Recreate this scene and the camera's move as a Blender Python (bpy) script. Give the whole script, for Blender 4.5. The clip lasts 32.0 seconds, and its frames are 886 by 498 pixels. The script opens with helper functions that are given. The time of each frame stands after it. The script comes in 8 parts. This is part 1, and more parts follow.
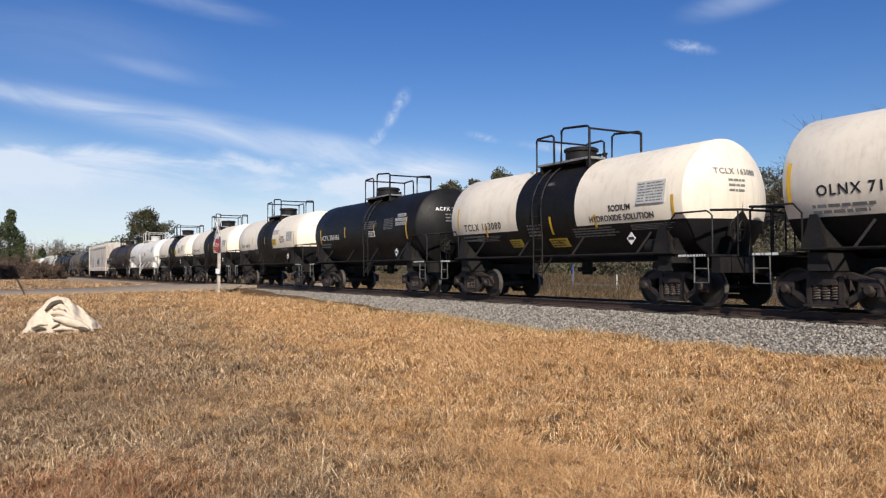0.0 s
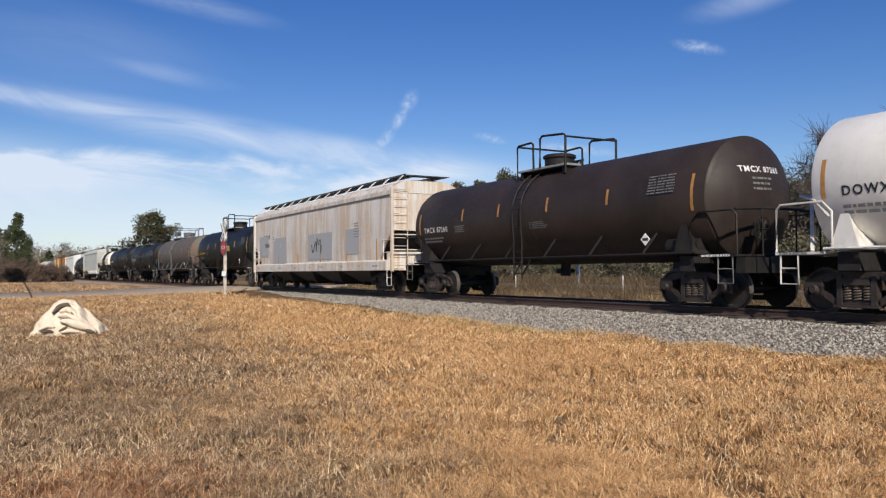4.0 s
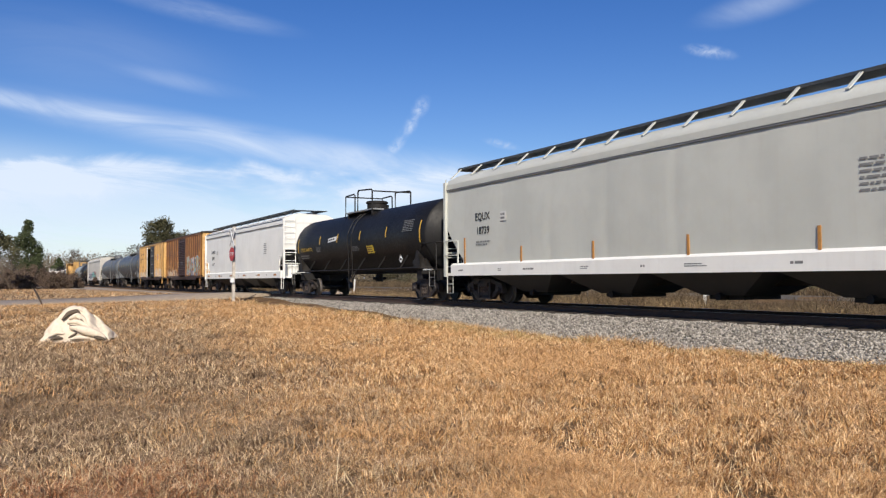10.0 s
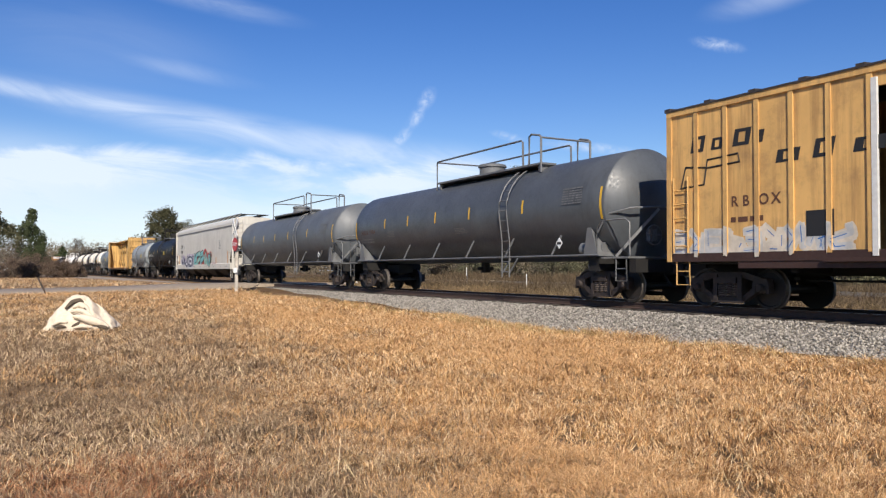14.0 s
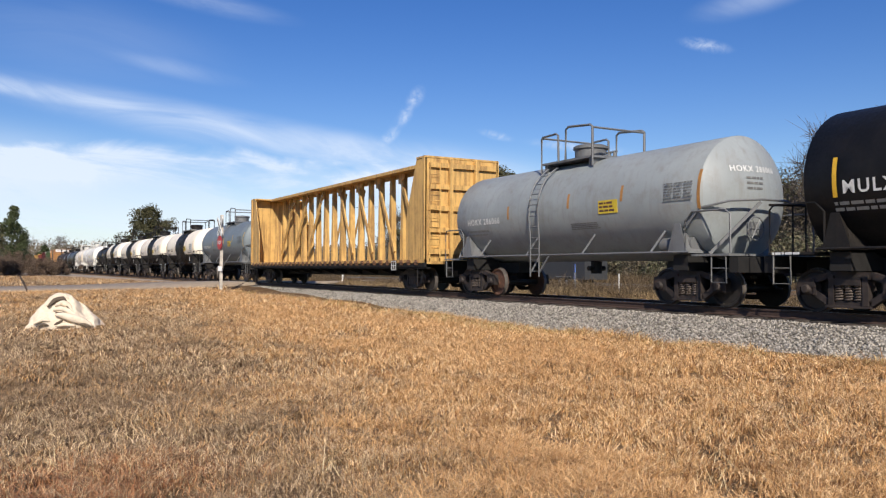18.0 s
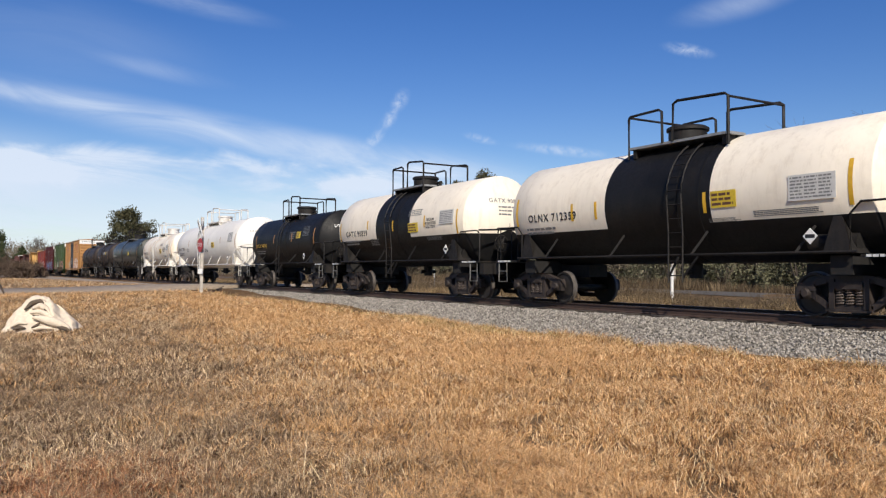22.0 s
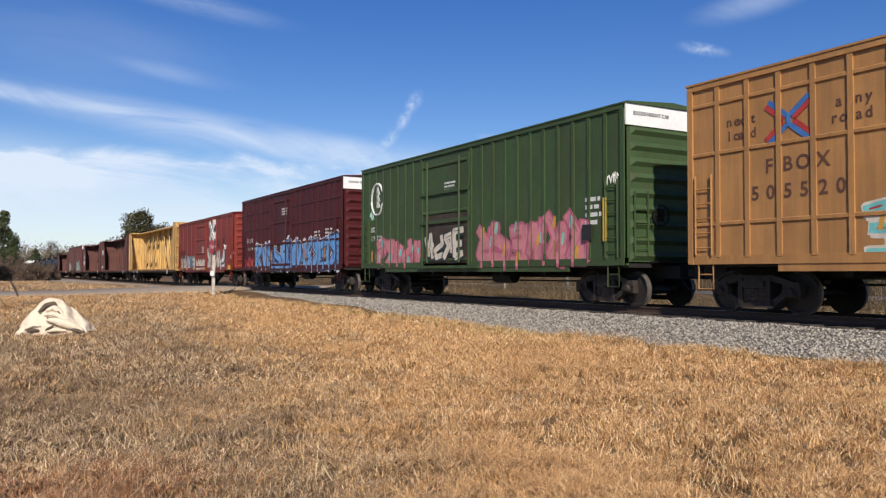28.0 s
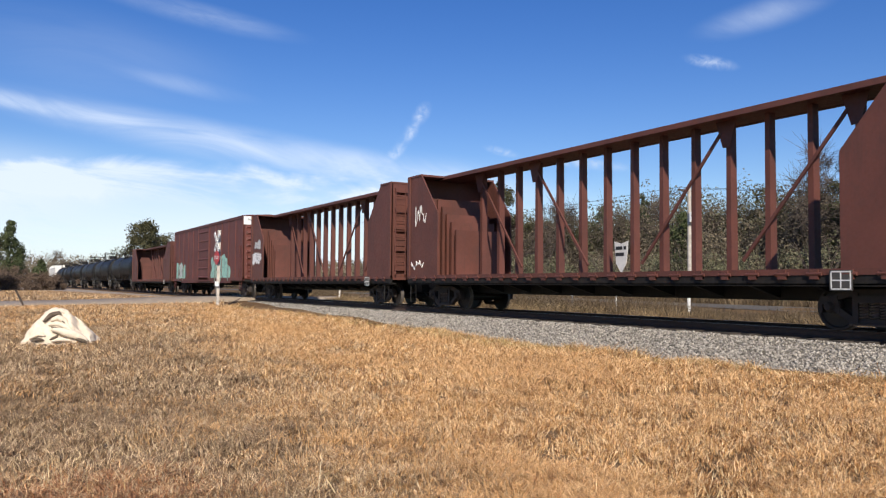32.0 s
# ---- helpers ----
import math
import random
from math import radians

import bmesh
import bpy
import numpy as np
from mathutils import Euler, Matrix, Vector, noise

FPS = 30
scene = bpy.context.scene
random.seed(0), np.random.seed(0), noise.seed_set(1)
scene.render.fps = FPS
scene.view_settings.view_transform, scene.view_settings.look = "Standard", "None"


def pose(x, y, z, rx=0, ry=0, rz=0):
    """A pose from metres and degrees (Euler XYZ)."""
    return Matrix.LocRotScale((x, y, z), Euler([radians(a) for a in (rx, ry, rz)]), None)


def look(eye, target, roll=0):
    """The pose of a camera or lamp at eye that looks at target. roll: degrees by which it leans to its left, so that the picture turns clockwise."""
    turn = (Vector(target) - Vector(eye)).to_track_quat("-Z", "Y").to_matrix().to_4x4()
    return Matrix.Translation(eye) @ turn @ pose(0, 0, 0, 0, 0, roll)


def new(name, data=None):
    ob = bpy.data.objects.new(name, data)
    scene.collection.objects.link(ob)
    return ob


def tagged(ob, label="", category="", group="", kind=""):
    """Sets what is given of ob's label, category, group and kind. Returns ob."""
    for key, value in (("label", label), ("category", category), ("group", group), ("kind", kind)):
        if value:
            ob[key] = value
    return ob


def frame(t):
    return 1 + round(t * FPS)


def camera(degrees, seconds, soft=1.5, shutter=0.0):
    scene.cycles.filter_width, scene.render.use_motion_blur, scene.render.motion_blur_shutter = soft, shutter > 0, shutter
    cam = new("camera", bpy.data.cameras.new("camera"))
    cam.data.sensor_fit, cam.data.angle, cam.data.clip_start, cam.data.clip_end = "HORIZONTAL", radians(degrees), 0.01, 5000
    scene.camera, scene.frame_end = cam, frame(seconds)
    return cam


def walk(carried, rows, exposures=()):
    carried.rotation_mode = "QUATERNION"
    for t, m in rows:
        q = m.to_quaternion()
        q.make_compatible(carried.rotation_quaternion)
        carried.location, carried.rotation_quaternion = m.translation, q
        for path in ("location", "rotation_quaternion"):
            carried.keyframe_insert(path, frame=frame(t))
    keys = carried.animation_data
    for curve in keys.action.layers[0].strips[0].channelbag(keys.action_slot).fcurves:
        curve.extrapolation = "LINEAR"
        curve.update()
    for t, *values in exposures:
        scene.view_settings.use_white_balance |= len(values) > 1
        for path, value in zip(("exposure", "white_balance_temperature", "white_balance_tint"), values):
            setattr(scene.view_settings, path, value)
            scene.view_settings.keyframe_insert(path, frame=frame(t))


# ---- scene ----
EYE = (0.0, 0.0, 1.55)
cam = camera(57.8, 32.0, soft=1.25)
walk(cam, [
    (0, pose(*EYE, 91.58, 0.05, 60.16)), (0.5, pose(*EYE, 91.60, 0.03, 60.22)), (1, pose(*EYE, 91.48, -0.01, 60.19)),
    (1.5, pose(*EYE, 91.47, 0.02, 60.33)), (2, pose(*EYE, 91.49, 0.07, 60.49)), (2.5, pose(*EYE, 91.55, -0.03, 60.57)),
    (3, pose(*EYE, 91.69, 0.04, 60.52)), (3.5, pose(*EYE, 91.63, 0.25, 60.53)), (5.5, pose(*EYE, 91.88, 0.18, 60.62)),
    (6, pose(*EYE, 91.86, 0.22, 60.63)), (6.5, pose(*EYE, 91.89, 0.23, 60.49)), (7, pose(*EYE, 91.98, 0.18, 60.26)),
    (7.5, pose(*EYE, 92.09, 0.01, 59.85)), (8, pose(*EYE, 92.17, -0.00, 59.63)), (8.5, pose(*EYE, 92.12, 0.25, 59.67)),
    (9, pose(*EYE, 92.01, 0.51, 60.08)), (9.5, pose(*EYE, 92.01, 0.50, 60.79)), (10, pose(*EYE, 92.12, 0.36, 61.14)),
    (10.5, pose(*EYE, 92.14, 0.26, 61.42)), (11, pose(*EYE, 92.05, 0.28, 61.72)), (11.5, pose(*EYE, 91.80, 0.37, 61.67)),
    (12, pose(*EYE, 91.54, 0.28, 61.59)), (12.5, pose(*EYE, 91.50, 0.23, 61.52)), (13, pose(*EYE, 91.50, 0.00, 61.50)),
    (13.5, pose(*EYE, 91.51, -0.06, 61.43)), (14, pose(*EYE, 91.54, -0.09, 61.33)), (14.5, pose(*EYE, 91.47, 0.06, 61.25)),
    (16.5, pose(*EYE, 91.44, -0.17, 60.82)), (17, pose(*EYE, 91.37, -0.08, 60.63)), (17.5, pose(*EYE, 91.38, -0.03, 60.52)),
    (18, pose(*EYE, 91.46, -0.23, 60.31)), (18.5, pose(*EYE, 91.56, -0.25, 60.20)), (19, pose(*EYE, 91.72, -0.30, 60.29)),
    (19.5, pose(*EYE, 91.84, -0.16, 60.32)), (20, pose(*EYE, 91.69, -0.07, 60.16)), (20.5, pose(*EYE, 91.49, -0.05, 59.92)),
    (21, pose(*EYE, 91.51, -0.17, 59.61)), (21.5, pose(*EYE, 91.59, -0.38, 59.27)), (22, pose(*EYE, 91.68, -0.32, 59.02)),
    (22.5, pose(*EYE, 91.75, -0.16, 58.93)), (23, pose(*EYE, 91.76, -0.13, 58.96)), (23.5, pose(*EYE, 91.77, -0.07, 59.00)),
    (24, pose(*EYE, 91.77, 0.07, 59.12)), (24.5, pose(*EYE, 91.89, 0.08, 59.19)), (25, pose(*EYE, 91.93, 0.07, 59.20)),
    (25.5, pose(*EYE, 91.91, 0.03, 59.29)), (27.5, pose(*EYE, 91.80, -0.20, 59.88)), (28, pose(*EYE, 91.76, -0.10, 59.80)),
    (28.5, pose(*EYE, 91.85, -0.14, 59.68)), (29, pose(*EYE, 91.98, -0.21, 59.85)), (29.5, pose(*EYE, 92.07, -0.28, 60.01)),
    (30, pose(*EYE, 92.00, -0.32, 60.09)), (30.5, pose(*EYE, 92.06, -0.42, 60.24)), (31, pose(*EYE, 92.29, -0.51, 60.23)),
    (31.5, pose(*EYE, 92.51, -0.43, 60.15)), (32, pose(*EYE, 92.59, -0.39, 60.11))], [(t, e, 6530, 13) for t, e in ((0, -0.02), (3, -0.02), (6, 0.02), (8, 0.12), (9, 0.12), (10, 0.1), (12, 0.0), (13, 0.1), (14, 0.2), (18, 0.14), (22, 0.0), (24, -0.04), (25, -0.02), (28, 0.06), (29, 0.2), (30, 0.24), (31, 0.26), (32, 0.22))])

# ---- light ----
SUN_EL, SUN_AZ = 35.0, -26.0  # degrees; azimuth counted from +x towards +y
world = bpy.data.worlds.new("sky")
scene.world = world
world.use_nodes = True
wn, wl = world.node_tree.nodes, world.node_tree.links
sky = wn.new("ShaderNodeTexSky")
sky.sky_type, sky.sun_disc = "NISHITA", False
sky.sun_elevation, sky.sun_rotation = radians(SUN_EL), radians(90 - SUN_AZ)
sky.altitude, sky.air_density, sky.dust_density, sky.ozone_density = 100, 1.0, 0.2, 2.6
wn["Background"].inputs["Strength"].default_value = 0.097
vivid = wn.new("ShaderNodeHueSaturation")
vivid.inputs["Saturation"].default_value, vivid.inputs["Hue"].default_value = 1.36, 0.517
wl.new(sky.outputs[0], vivid.inputs["Color"])
wl.new(vivid.outputs[0], wn["Background"].inputs["Color"])
sun = new("sun", bpy.data.lights.new("sun", "SUN"))
sun.data.energy, sun.data.angle, sun.data.color = 5.0, radians(0.53), (1.0, 0.93, 0.79)
ce, se = math.cos(radians(SUN_EL)), math.sin(radians(SUN_EL))
ca, sa = math.cos(radians(SUN_AZ)), math.sin(radians(SUN_AZ))
sun.matrix_world = look((60 * ce * ca, 60 * ce * sa, 60 * se), (0, 0, 0))

# ---- mesh and material tools ----
RNG = np.random.default_rng(7)


class Shape:
    """Gathers vertices and faces of one mesh."""

    def __init__(self):
        self.v, self.f, self.m = [], [], []

    def add(self, verts, faces, mat=0):
        o = len(self.v)
        self.v += [tuple(p) for p in verts]
        self.f += [tuple(i + o for i in q) for q in faces]
        self.m += [mat] * len(faces)
        return self

    def box(self, x0, x1, y0, y1, z0, z1, mat=0):
        return self.add([(x0, y0, z0), (x1, y0, z0), (x1, y1, z0), (x0, y1, z0), (x0, y0, z1), (x1, y0, z1), (x1, y1, z1), (x0, y1, z1)],
                        [(3, 2, 1, 0), (4, 5, 6, 7), (0, 1, 5, 4), (1, 2, 6, 5), (2, 3, 7, 6), (3, 0, 4, 7)], mat)

    def bar(self, a, b, w, h, mat=0):
        """A bar of section w x h from a to b."""
        a, b = Vector(a), Vector(b)
        d = (b - a).normalized()
        side = d.cross(Vector((0, 0, 1)))
        side = side.normalized() if side.length > 1e-3 else Vector((1, 0, 0))
        up = side.cross(d)
        ring = [side * w / 2 * i + up * h / 2 * j for i, j in ((-1, -1), (1, -1), (1, 1), (-1, 1))]
        return self.add([a + r for r in ring] + [b + r for r in ring], [(3, 2, 1, 0), (4, 5, 6, 7), (0, 1, 5, 4), (1, 2, 6, 5), (2, 3, 7, 6), (3, 0, 4, 7)], mat)

    def tube(self, pts, r, seg=6, mat=0, radii=None):
        """A round bar along pts."""
        pts = [Vector(p) for p in pts]
        rings = []
        for i, p in enumerate(pts):
            d = (pts[min(i + 1, len(pts) - 1)] - pts[max(i - 1, 0)]).normalized()
            s = d.cross(Vector((0.03, 0.02, 1)))
            s = s.normalized() if s.length > 1e-2 else d.cross(Vector((1, 0, 0))).normalized()
            u = s.cross(d)
            q = radii[i] if radii else r
            rings.append([p + (s * math.cos(2 * math.pi * k / seg) + u * math.sin(2 * math.pi * k / seg)) * q for k in range(seg)])
        faces = [tuple(range(seg))[::-1], tuple(range((len(pts) - 1) * seg, len(pts) * seg))]
        for i in range(len(pts) - 1):
            for k in range(seg):
                a, b = i * seg + k, i * seg + (k + 1) % seg
                faces.append((a, b, b + seg, a + seg))
        return self.add([p for ring in rings for p in ring], faces, mat)

    def prism(self, prof, y0, y1, mat=0):
        """An outline of (x, z) points, counter-clockwise seen from -y, stretched along y."""
        n = len(prof)
        return self.add([(x, y0, z) for x, z in prof] + [(x, y1, z) for x, z in prof],
                        [tuple(range(n)), tuple(range(n, 2 * n))[::-1]] + [(i, i + n, (i + 1) % n + n, (i + 1) % n) for i in range(n)], mat)

    def extrude_x(self, prof, x0, x1, mat=0):
        """An outline of (y, z) points stretched along x."""
        n = len(prof)
        return self.add([(x0, y, z) for y, z in prof] + [(x1, y, z) for y, z in prof],
                        [tuple(range(n))[::-1], tuple(range(n, 2 * n))] + [(i, (i + 1) % n, (i + 1) % n + n, i + n) for i in range(n)], mat)

    def mesh(self, name, mats, smooth=0):
        me = bpy.data.meshes.new(name)
        me.from_pydata(self.v, [], self.f)
        for m in mats:
            me.materials.append(m)
        if len(mats) > 1:
            me.polygons.foreach_set("material_index", self.m)
        if smooth:
            me.polygons.foreach_set("use_smooth", [True] * len(self.f))
            me.set_sharp_from_angle(angle=radians(smooth))
        me.update()
        return me


def part(name, shape, mats, parent, label="", smooth=0, m=None):
    """One mesh object under a thing or a part. shape: a Shape or a ready mesh."""
    me = shape if isinstance(shape, bpy.types.Mesh) else shape.mesh(name, mats if isinstance(mats, (list, tuple)) else [mats], smooth)
    ob = new(name, me)
    ob.parent = parent
    if m is not None:
        ob.matrix_basis = m
    return tagged(ob, label)


def thing(name, label, category, group="", kind="", m=None):
    ob = new(name)
    ob.empty_display_size = 0.3
    if m is not None:
        ob.matrix_basis = m
    return tagged(ob, label, category, group, kind)


def mat_tools(name):
    m = bpy.data.materials.new(name)
    m.use_nodes = True
    nt = m.node_tree
    return m, nt, nt.nodes["Principled BSDF"]


def noise_node(nt, vec, scale, detail=3.0, rough=0.6):
    n = nt.nodes.new("ShaderNodeTexNoise")
    n.inputs["Scale"].default_value, n.inputs["Detail"].default_value, n.inputs["Roughness"].default_value = scale, detail, rough
    nt.links.new(vec, n.inputs["Vector"])
    return n.outputs["Fac"]


def remap(nt, value, a, b, lo=0.0, hi=1.0):
    n = nt.nodes.new("ShaderNodeMapRange")
    n.interpolation_type = "SMOOTHSTEP"
    nt.links.new(value, n.inputs["Value"])
    for key, x in (("From Min", a), ("From Max", b), ("To Min", lo), ("To Max", hi)):
        n.inputs[key].default_value = x
    return n.outputs["Result"]


def mixed(nt, fac, a, b, kind="MIX"):
    n = nt.nodes.new("ShaderNodeMix")
    n.data_type, n.blend_type = "RGBA", kind
    for sock, x in ((n.inputs["Factor"], fac), (n.inputs["A"], a), (n.inputs["B"], b)):
        if isinstance(x, bpy.types.NodeSocket):
            nt.links.new(x, sock)
        elif isinstance(x, (int, float)):
            sock.default_value = x
        else:
            sock.default_value = (*x, 1)
    return n.outputs["Result"]


def math_node(nt, op, a, b=0.0, c=None):
    n = nt.nodes.new("ShaderNodeMath")
    n.operation = op
    for sock, x in zip(n.inputs, (a, b) if c is None else (a, b, c)):
        if isinstance(x, bpy.types.NodeSocket):
            nt.links.new(x, sock)
        else:
            sock.default_value = x
    return n.outputs[0]


def coords(nt, scale=(1, 1, 1), shift=True):
    tc = nt.nodes.new("ShaderNodeTexCoord")
    mp = nt.nodes.new("ShaderNodeMapping")
    mp.inputs["Scale"].default_value = scale
    nt.links.new(tc.outputs["Object"], mp.inputs["Vector"])
    if shift:
        info = nt.nodes.new("ShaderNodeObjectInfo")
        mul = nt.nodes.new("ShaderNodeVectorMath")
        mul.operation = "SCALE"
        mul.inputs[0].default_value = (37.0, 11.0, 23.0)
        nt.links.new(info.outputs["Random"], mul.inputs["Scale"])
        nt.links.new(mul.outputs[0], mp.inputs["Location"])
    return mp.outputs["Vector"]


def add_bump(nt, bsdf, height, strength, distance=0.01):
    b = nt.nodes.new("ShaderNodeBump")
    b.inputs["Strength"].default_value, b.inputs["Distance"].default_value = strength, distance
    nt.links.new(height, b.inputs["Height"])
    nt.links.new(b.outputs[0], bsdf.inputs["Normal"])


def paint(name, col, rough=0.45, dirt=(0.10, 0.075, 0.055), amount=0.35, streak=0.5, rust=0.0, rust_col=(0.16, 0.06, 0.025), patchy=0.12, scale=1.0, sheen=0.5):
    """Painted, weathered steel: patchy fading, streaks down the sides, dust and rust spots."""
    m, nt, bsdf = mat_tools(name)
    v, sv = coords(nt, (scale,) * 3), coords(nt, (3.2 * scale, 3.2 * scale, 0.22 * scale))
    base = mixed(nt, remap(nt, noise_node(nt, v, 0.7, 4), 0.3, 0.7), [c * (1 - patchy) for c in col], [min(1, c * (1 + patchy)) for c in col])
    fine = noise_node(nt, v, 14, 5, 0.7)
    c = mixed(nt, remap(nt, noise_node(nt, sv, 1.6, 4, 0.65), 0.48, 0.75, 0, streak), base, dirt)
    c = mixed(nt, remap(nt, noise_node(nt, v, 1.9, 6, 0.7), 0.46, 0.72, 0, amount), c, dirt)
    if rust:
        c = mixed(nt, math_node(nt, "MULTIPLY", remap(nt, noise_node(nt, sv, 0.9, 5, 0.7), 0.42, 0.62), remap(nt, fine, 0.3, 0.6, 0.3, rust)), c, rust_col)
    nt.links.new(c, bsdf.inputs["Base Color"])
    nt.links.new(remap(nt, fine, 0.2, 0.8, rough - 0.08, min(1, rough + 0.18)), bsdf.inputs["Roughness"])
    bsdf.inputs["Specular IOR Level"].default_value = sheen
    add_bump(nt, bsdf, fine, 0.12, 0.004)
    return m


def plain(name, col, rough=0.6, metal=0.0, vary=0.25, scale=9.0, bump=0.15):
    m, nt, bsdf = mat_tools(name)
    v = coords(nt)
    n = noise_node(nt, v, scale, 5, 0.65)
    nt.links.new(mixed(nt, remap(nt, n, 0.3, 0.7), [c * (1 - vary) for c in col], [min(1, c * (1 + vary)) for c in col]), bsdf.inputs["Base Color"])
    nt.links.new(remap(nt, n, 0.2, 0.8, max(0.05, rough - 0.1), min(1, rough + 0.12)), bsdf.inputs["Roughness"])
    bsdf.inputs["Metallic"].default_value = metal
    add_bump(nt, bsdf, n, bump, 0.005)
    return m

RAIL_Z, TRACK_Y = 0.73, 15.30
# ---- materials ----
GRIME = (0.055, 0.045, 0.038)
black_paint = paint("black tank paint", (0.0095, 0.0095, 0.010), 0.46, (0.045, 0.038, 0.032), 0.14, 0.12, patchy=0.25, sheen=0.2)
brown_black = paint("brownish black tank paint", (0.030, 0.021, 0.018), 0.5, (0.055, 0.04, 0.03), 0.25, 0.2, patchy=0.2, sheen=0.3)
green_black = paint("dark green tank paint", (0.022, 0.027, 0.023), 0.34, (0.07, 0.062, 0.045), 0.35, 0.3, patchy=0.2)
cream_paint = paint("cream white tank paint", (0.86, 0.78, 0.645), 0.45, (0.44, 0.35, 0.25), 0.18, 0.28, patchy=0.04)
white_paint = paint("grey white tank paint", (0.78, 0.755, 0.70), 0.45, (0.42, 0.38, 0.32), 0.16, 0.16, patchy=0.04)
dusty_white = paint("dusty white tank paint", (0.82, 0.775, 0.68), 0.5, (0.52, 0.42, 0.29), 0.16, 0.25, rust=0.42, rust_col=(0.58, 0.33, 0.12), patchy=0.05, scale=0.6)
grey_paint = paint("grey tank paint", (0.105, 0.115, 0.125), 0.45, (0.04, 0.04, 0.042), 0.3, 0.25, patchy=0.12)
dark_grey = paint("dark grey tank paint", (0.075, 0.083, 0.093), 0.4, (0.03, 0.03, 0.032), 0.35, 0.25, patchy=0.14)
light_grey = paint("light grey tank paint", (0.275, 0.30, 0.305), 0.45, (0.16, 0.13, 0.10), 0.3, 0.3, patchy=0.08)
blue_grey = paint("blue grey tank paint", (0.165, 0.195, 0.21), 0.42, (0.09, 0.085, 0.075), 0.3, 0.25, patchy=0.08)
rusty_grey = paint("rusty grey tank paint", (0.092, 0.094, 0.080), 0.6, (0.05, 0.045, 0.036), 0.3, 0.25, rust=0.75, rust_col=(0.155, 0.066, 0.034), patchy=0.12)
hopper_white = paint("hopper off white paint", (0.515, 0.525, 0.475), 0.45, (0.44, 0.41, 0.35), 0.15, 0.18, patchy=0.05)
hopper_light = paint("hopper white paint", (0.80, 0.795, 0.75), 0.45, (0.52, 0.49, 0.43), 0.12, 0.14, patchy=0.04)
hopper_grey = paint("hopper warm grey paint", (0.58, 0.55, 0.49), 0.45, (0.28, 0.25, 0.21), 0.2, 0.3, patchy=0.06)
hopper_rust = paint("hopper cream paint with rust", (0.66, 0.64, 0.60), 0.5, (0.34, 0.29, 0.23), 0.25, 0.35, rust=0.75, rust_col=(0.50, 0.32, 0.17), patchy=0.07)
# Dark grey: the shade under the side sill is put into this colour.
bay_shaded_grey = plain("hopper bay steel with shade in its colour", (0.035, 0.032, 0.029), 0.7, vary=0.3, scale=3)
burnt_brown = plain("scorched brown paint", (0.052, 0.036, 0.026), 0.7, vary=0.5, scale=2.5)
panel_blue = plain("light blue panel", (0.22, 0.42, 0.52), 0.5, vary=0.08)
logo_brown = plain("faded brown painted logo", (0.085, 0.045, 0.03), 0.6, vary=0.35, scale=4)
patch_olive = plain("faded olive grey paint patch", (0.13, 0.14, 0.115), 0.6, vary=0.3, scale=4)
cream_patch = plain("worn cream paint patch", (0.50, 0.38, 0.23), 0.6, vary=0.35, scale=4)
sign_green_car = plain("green notice sheet", (0.02, 0.18, 0.05), 0.5, vary=0.1)
patch_grey = plain("grey touch up paint", (0.36, 0.37, 0.385), 0.5, vary=0.06)
yellow_box = paint("weathered yellow box car paint", (0.70, 0.42, 0.145), 0.55, (0.24, 0.14, 0.07), 0.4, 0.45, rust=0.35, rust_col=(0.17, 0.075, 0.035), patchy=0.1)
worn_orange = paint("worn orange post paint", (0.40, 0.19, 0.055), 0.6, (0.14, 0.055, 0.025), 0.6, 0.5, rust=0.8, rust_col=(0.12, 0.045, 0.02), patchy=0.15)
rust_box = paint("rusted yellow box car paint", (0.25, 0.095, 0.028), 0.6, (0.10, 0.038, 0.018), 0.75, 0.7, rust=0.9, rust_col=(0.105, 0.038, 0.018), patchy=0.2)
tan_box = paint("tan yellow box car paint", (0.43, 0.22, 0.08), 0.5, (0.25, 0.135, 0.06), 0.3, 0.35, rust=0.3, rust_col=(0.2, 0.1, 0.05), patchy=0.1, sheen=0.28)
beam_yellow = paint("yellow flat car paint", (0.64, 0.395, 0.128), 0.55, (0.34, 0.18, 0.07), 0.45, 0.2, rust=0.65, rust_col=(0.11, 0.05, 0.026), patchy=0.1, scale=1.7)
winch_rust = plain("rusty winch steel", (0.17, 0.085, 0.04), 0.7, vary=0.5, scale=6)
beam_brown = paint("brown red flat car paint", (0.112, 0.038, 0.027), 0.55, (0.065, 0.03, 0.024), 0.45, 0.45, patchy=0.15)
box_brown = paint("brown red box car paint", (0.125, 0.036, 0.028), 0.55, (0.06, 0.028, 0.022), 0.4, 0.4, patchy=0.14)
box_maroon = paint("maroon box car paint", (0.068, 0.011, 0.0135), 0.5, (0.04, 0.017, 0.015), 0.25, 0.25, patchy=0.14, sheen=0.25)
box_red = paint("faded red box car paint", (0.215, 0.034, 0.024), 0.5, (0.12, 0.032, 0.024), 0.35, 0.4, patchy=0.12, sheen=0.28)
box_green = paint("green box car paint", (0.046, 0.088, 0.034), 0.5, (0.05, 0.048, 0.028), 0.35, 0.4, rust=0.25, rust_col=(0.07, 0.045, 0.025), patchy=0.12, sheen=0.25)
door_black = paint("black door paint", (0.028, 0.027, 0.026), 0.5, (0.08, 0.065, 0.05), 0.3, 0.3, patchy=0.2)
door_navy = paint("dark blue door paint", (0.018, 0.022, 0.032), 0.45, (0.06, 0.05, 0.04), 0.25, 0.25, patchy=0.15)
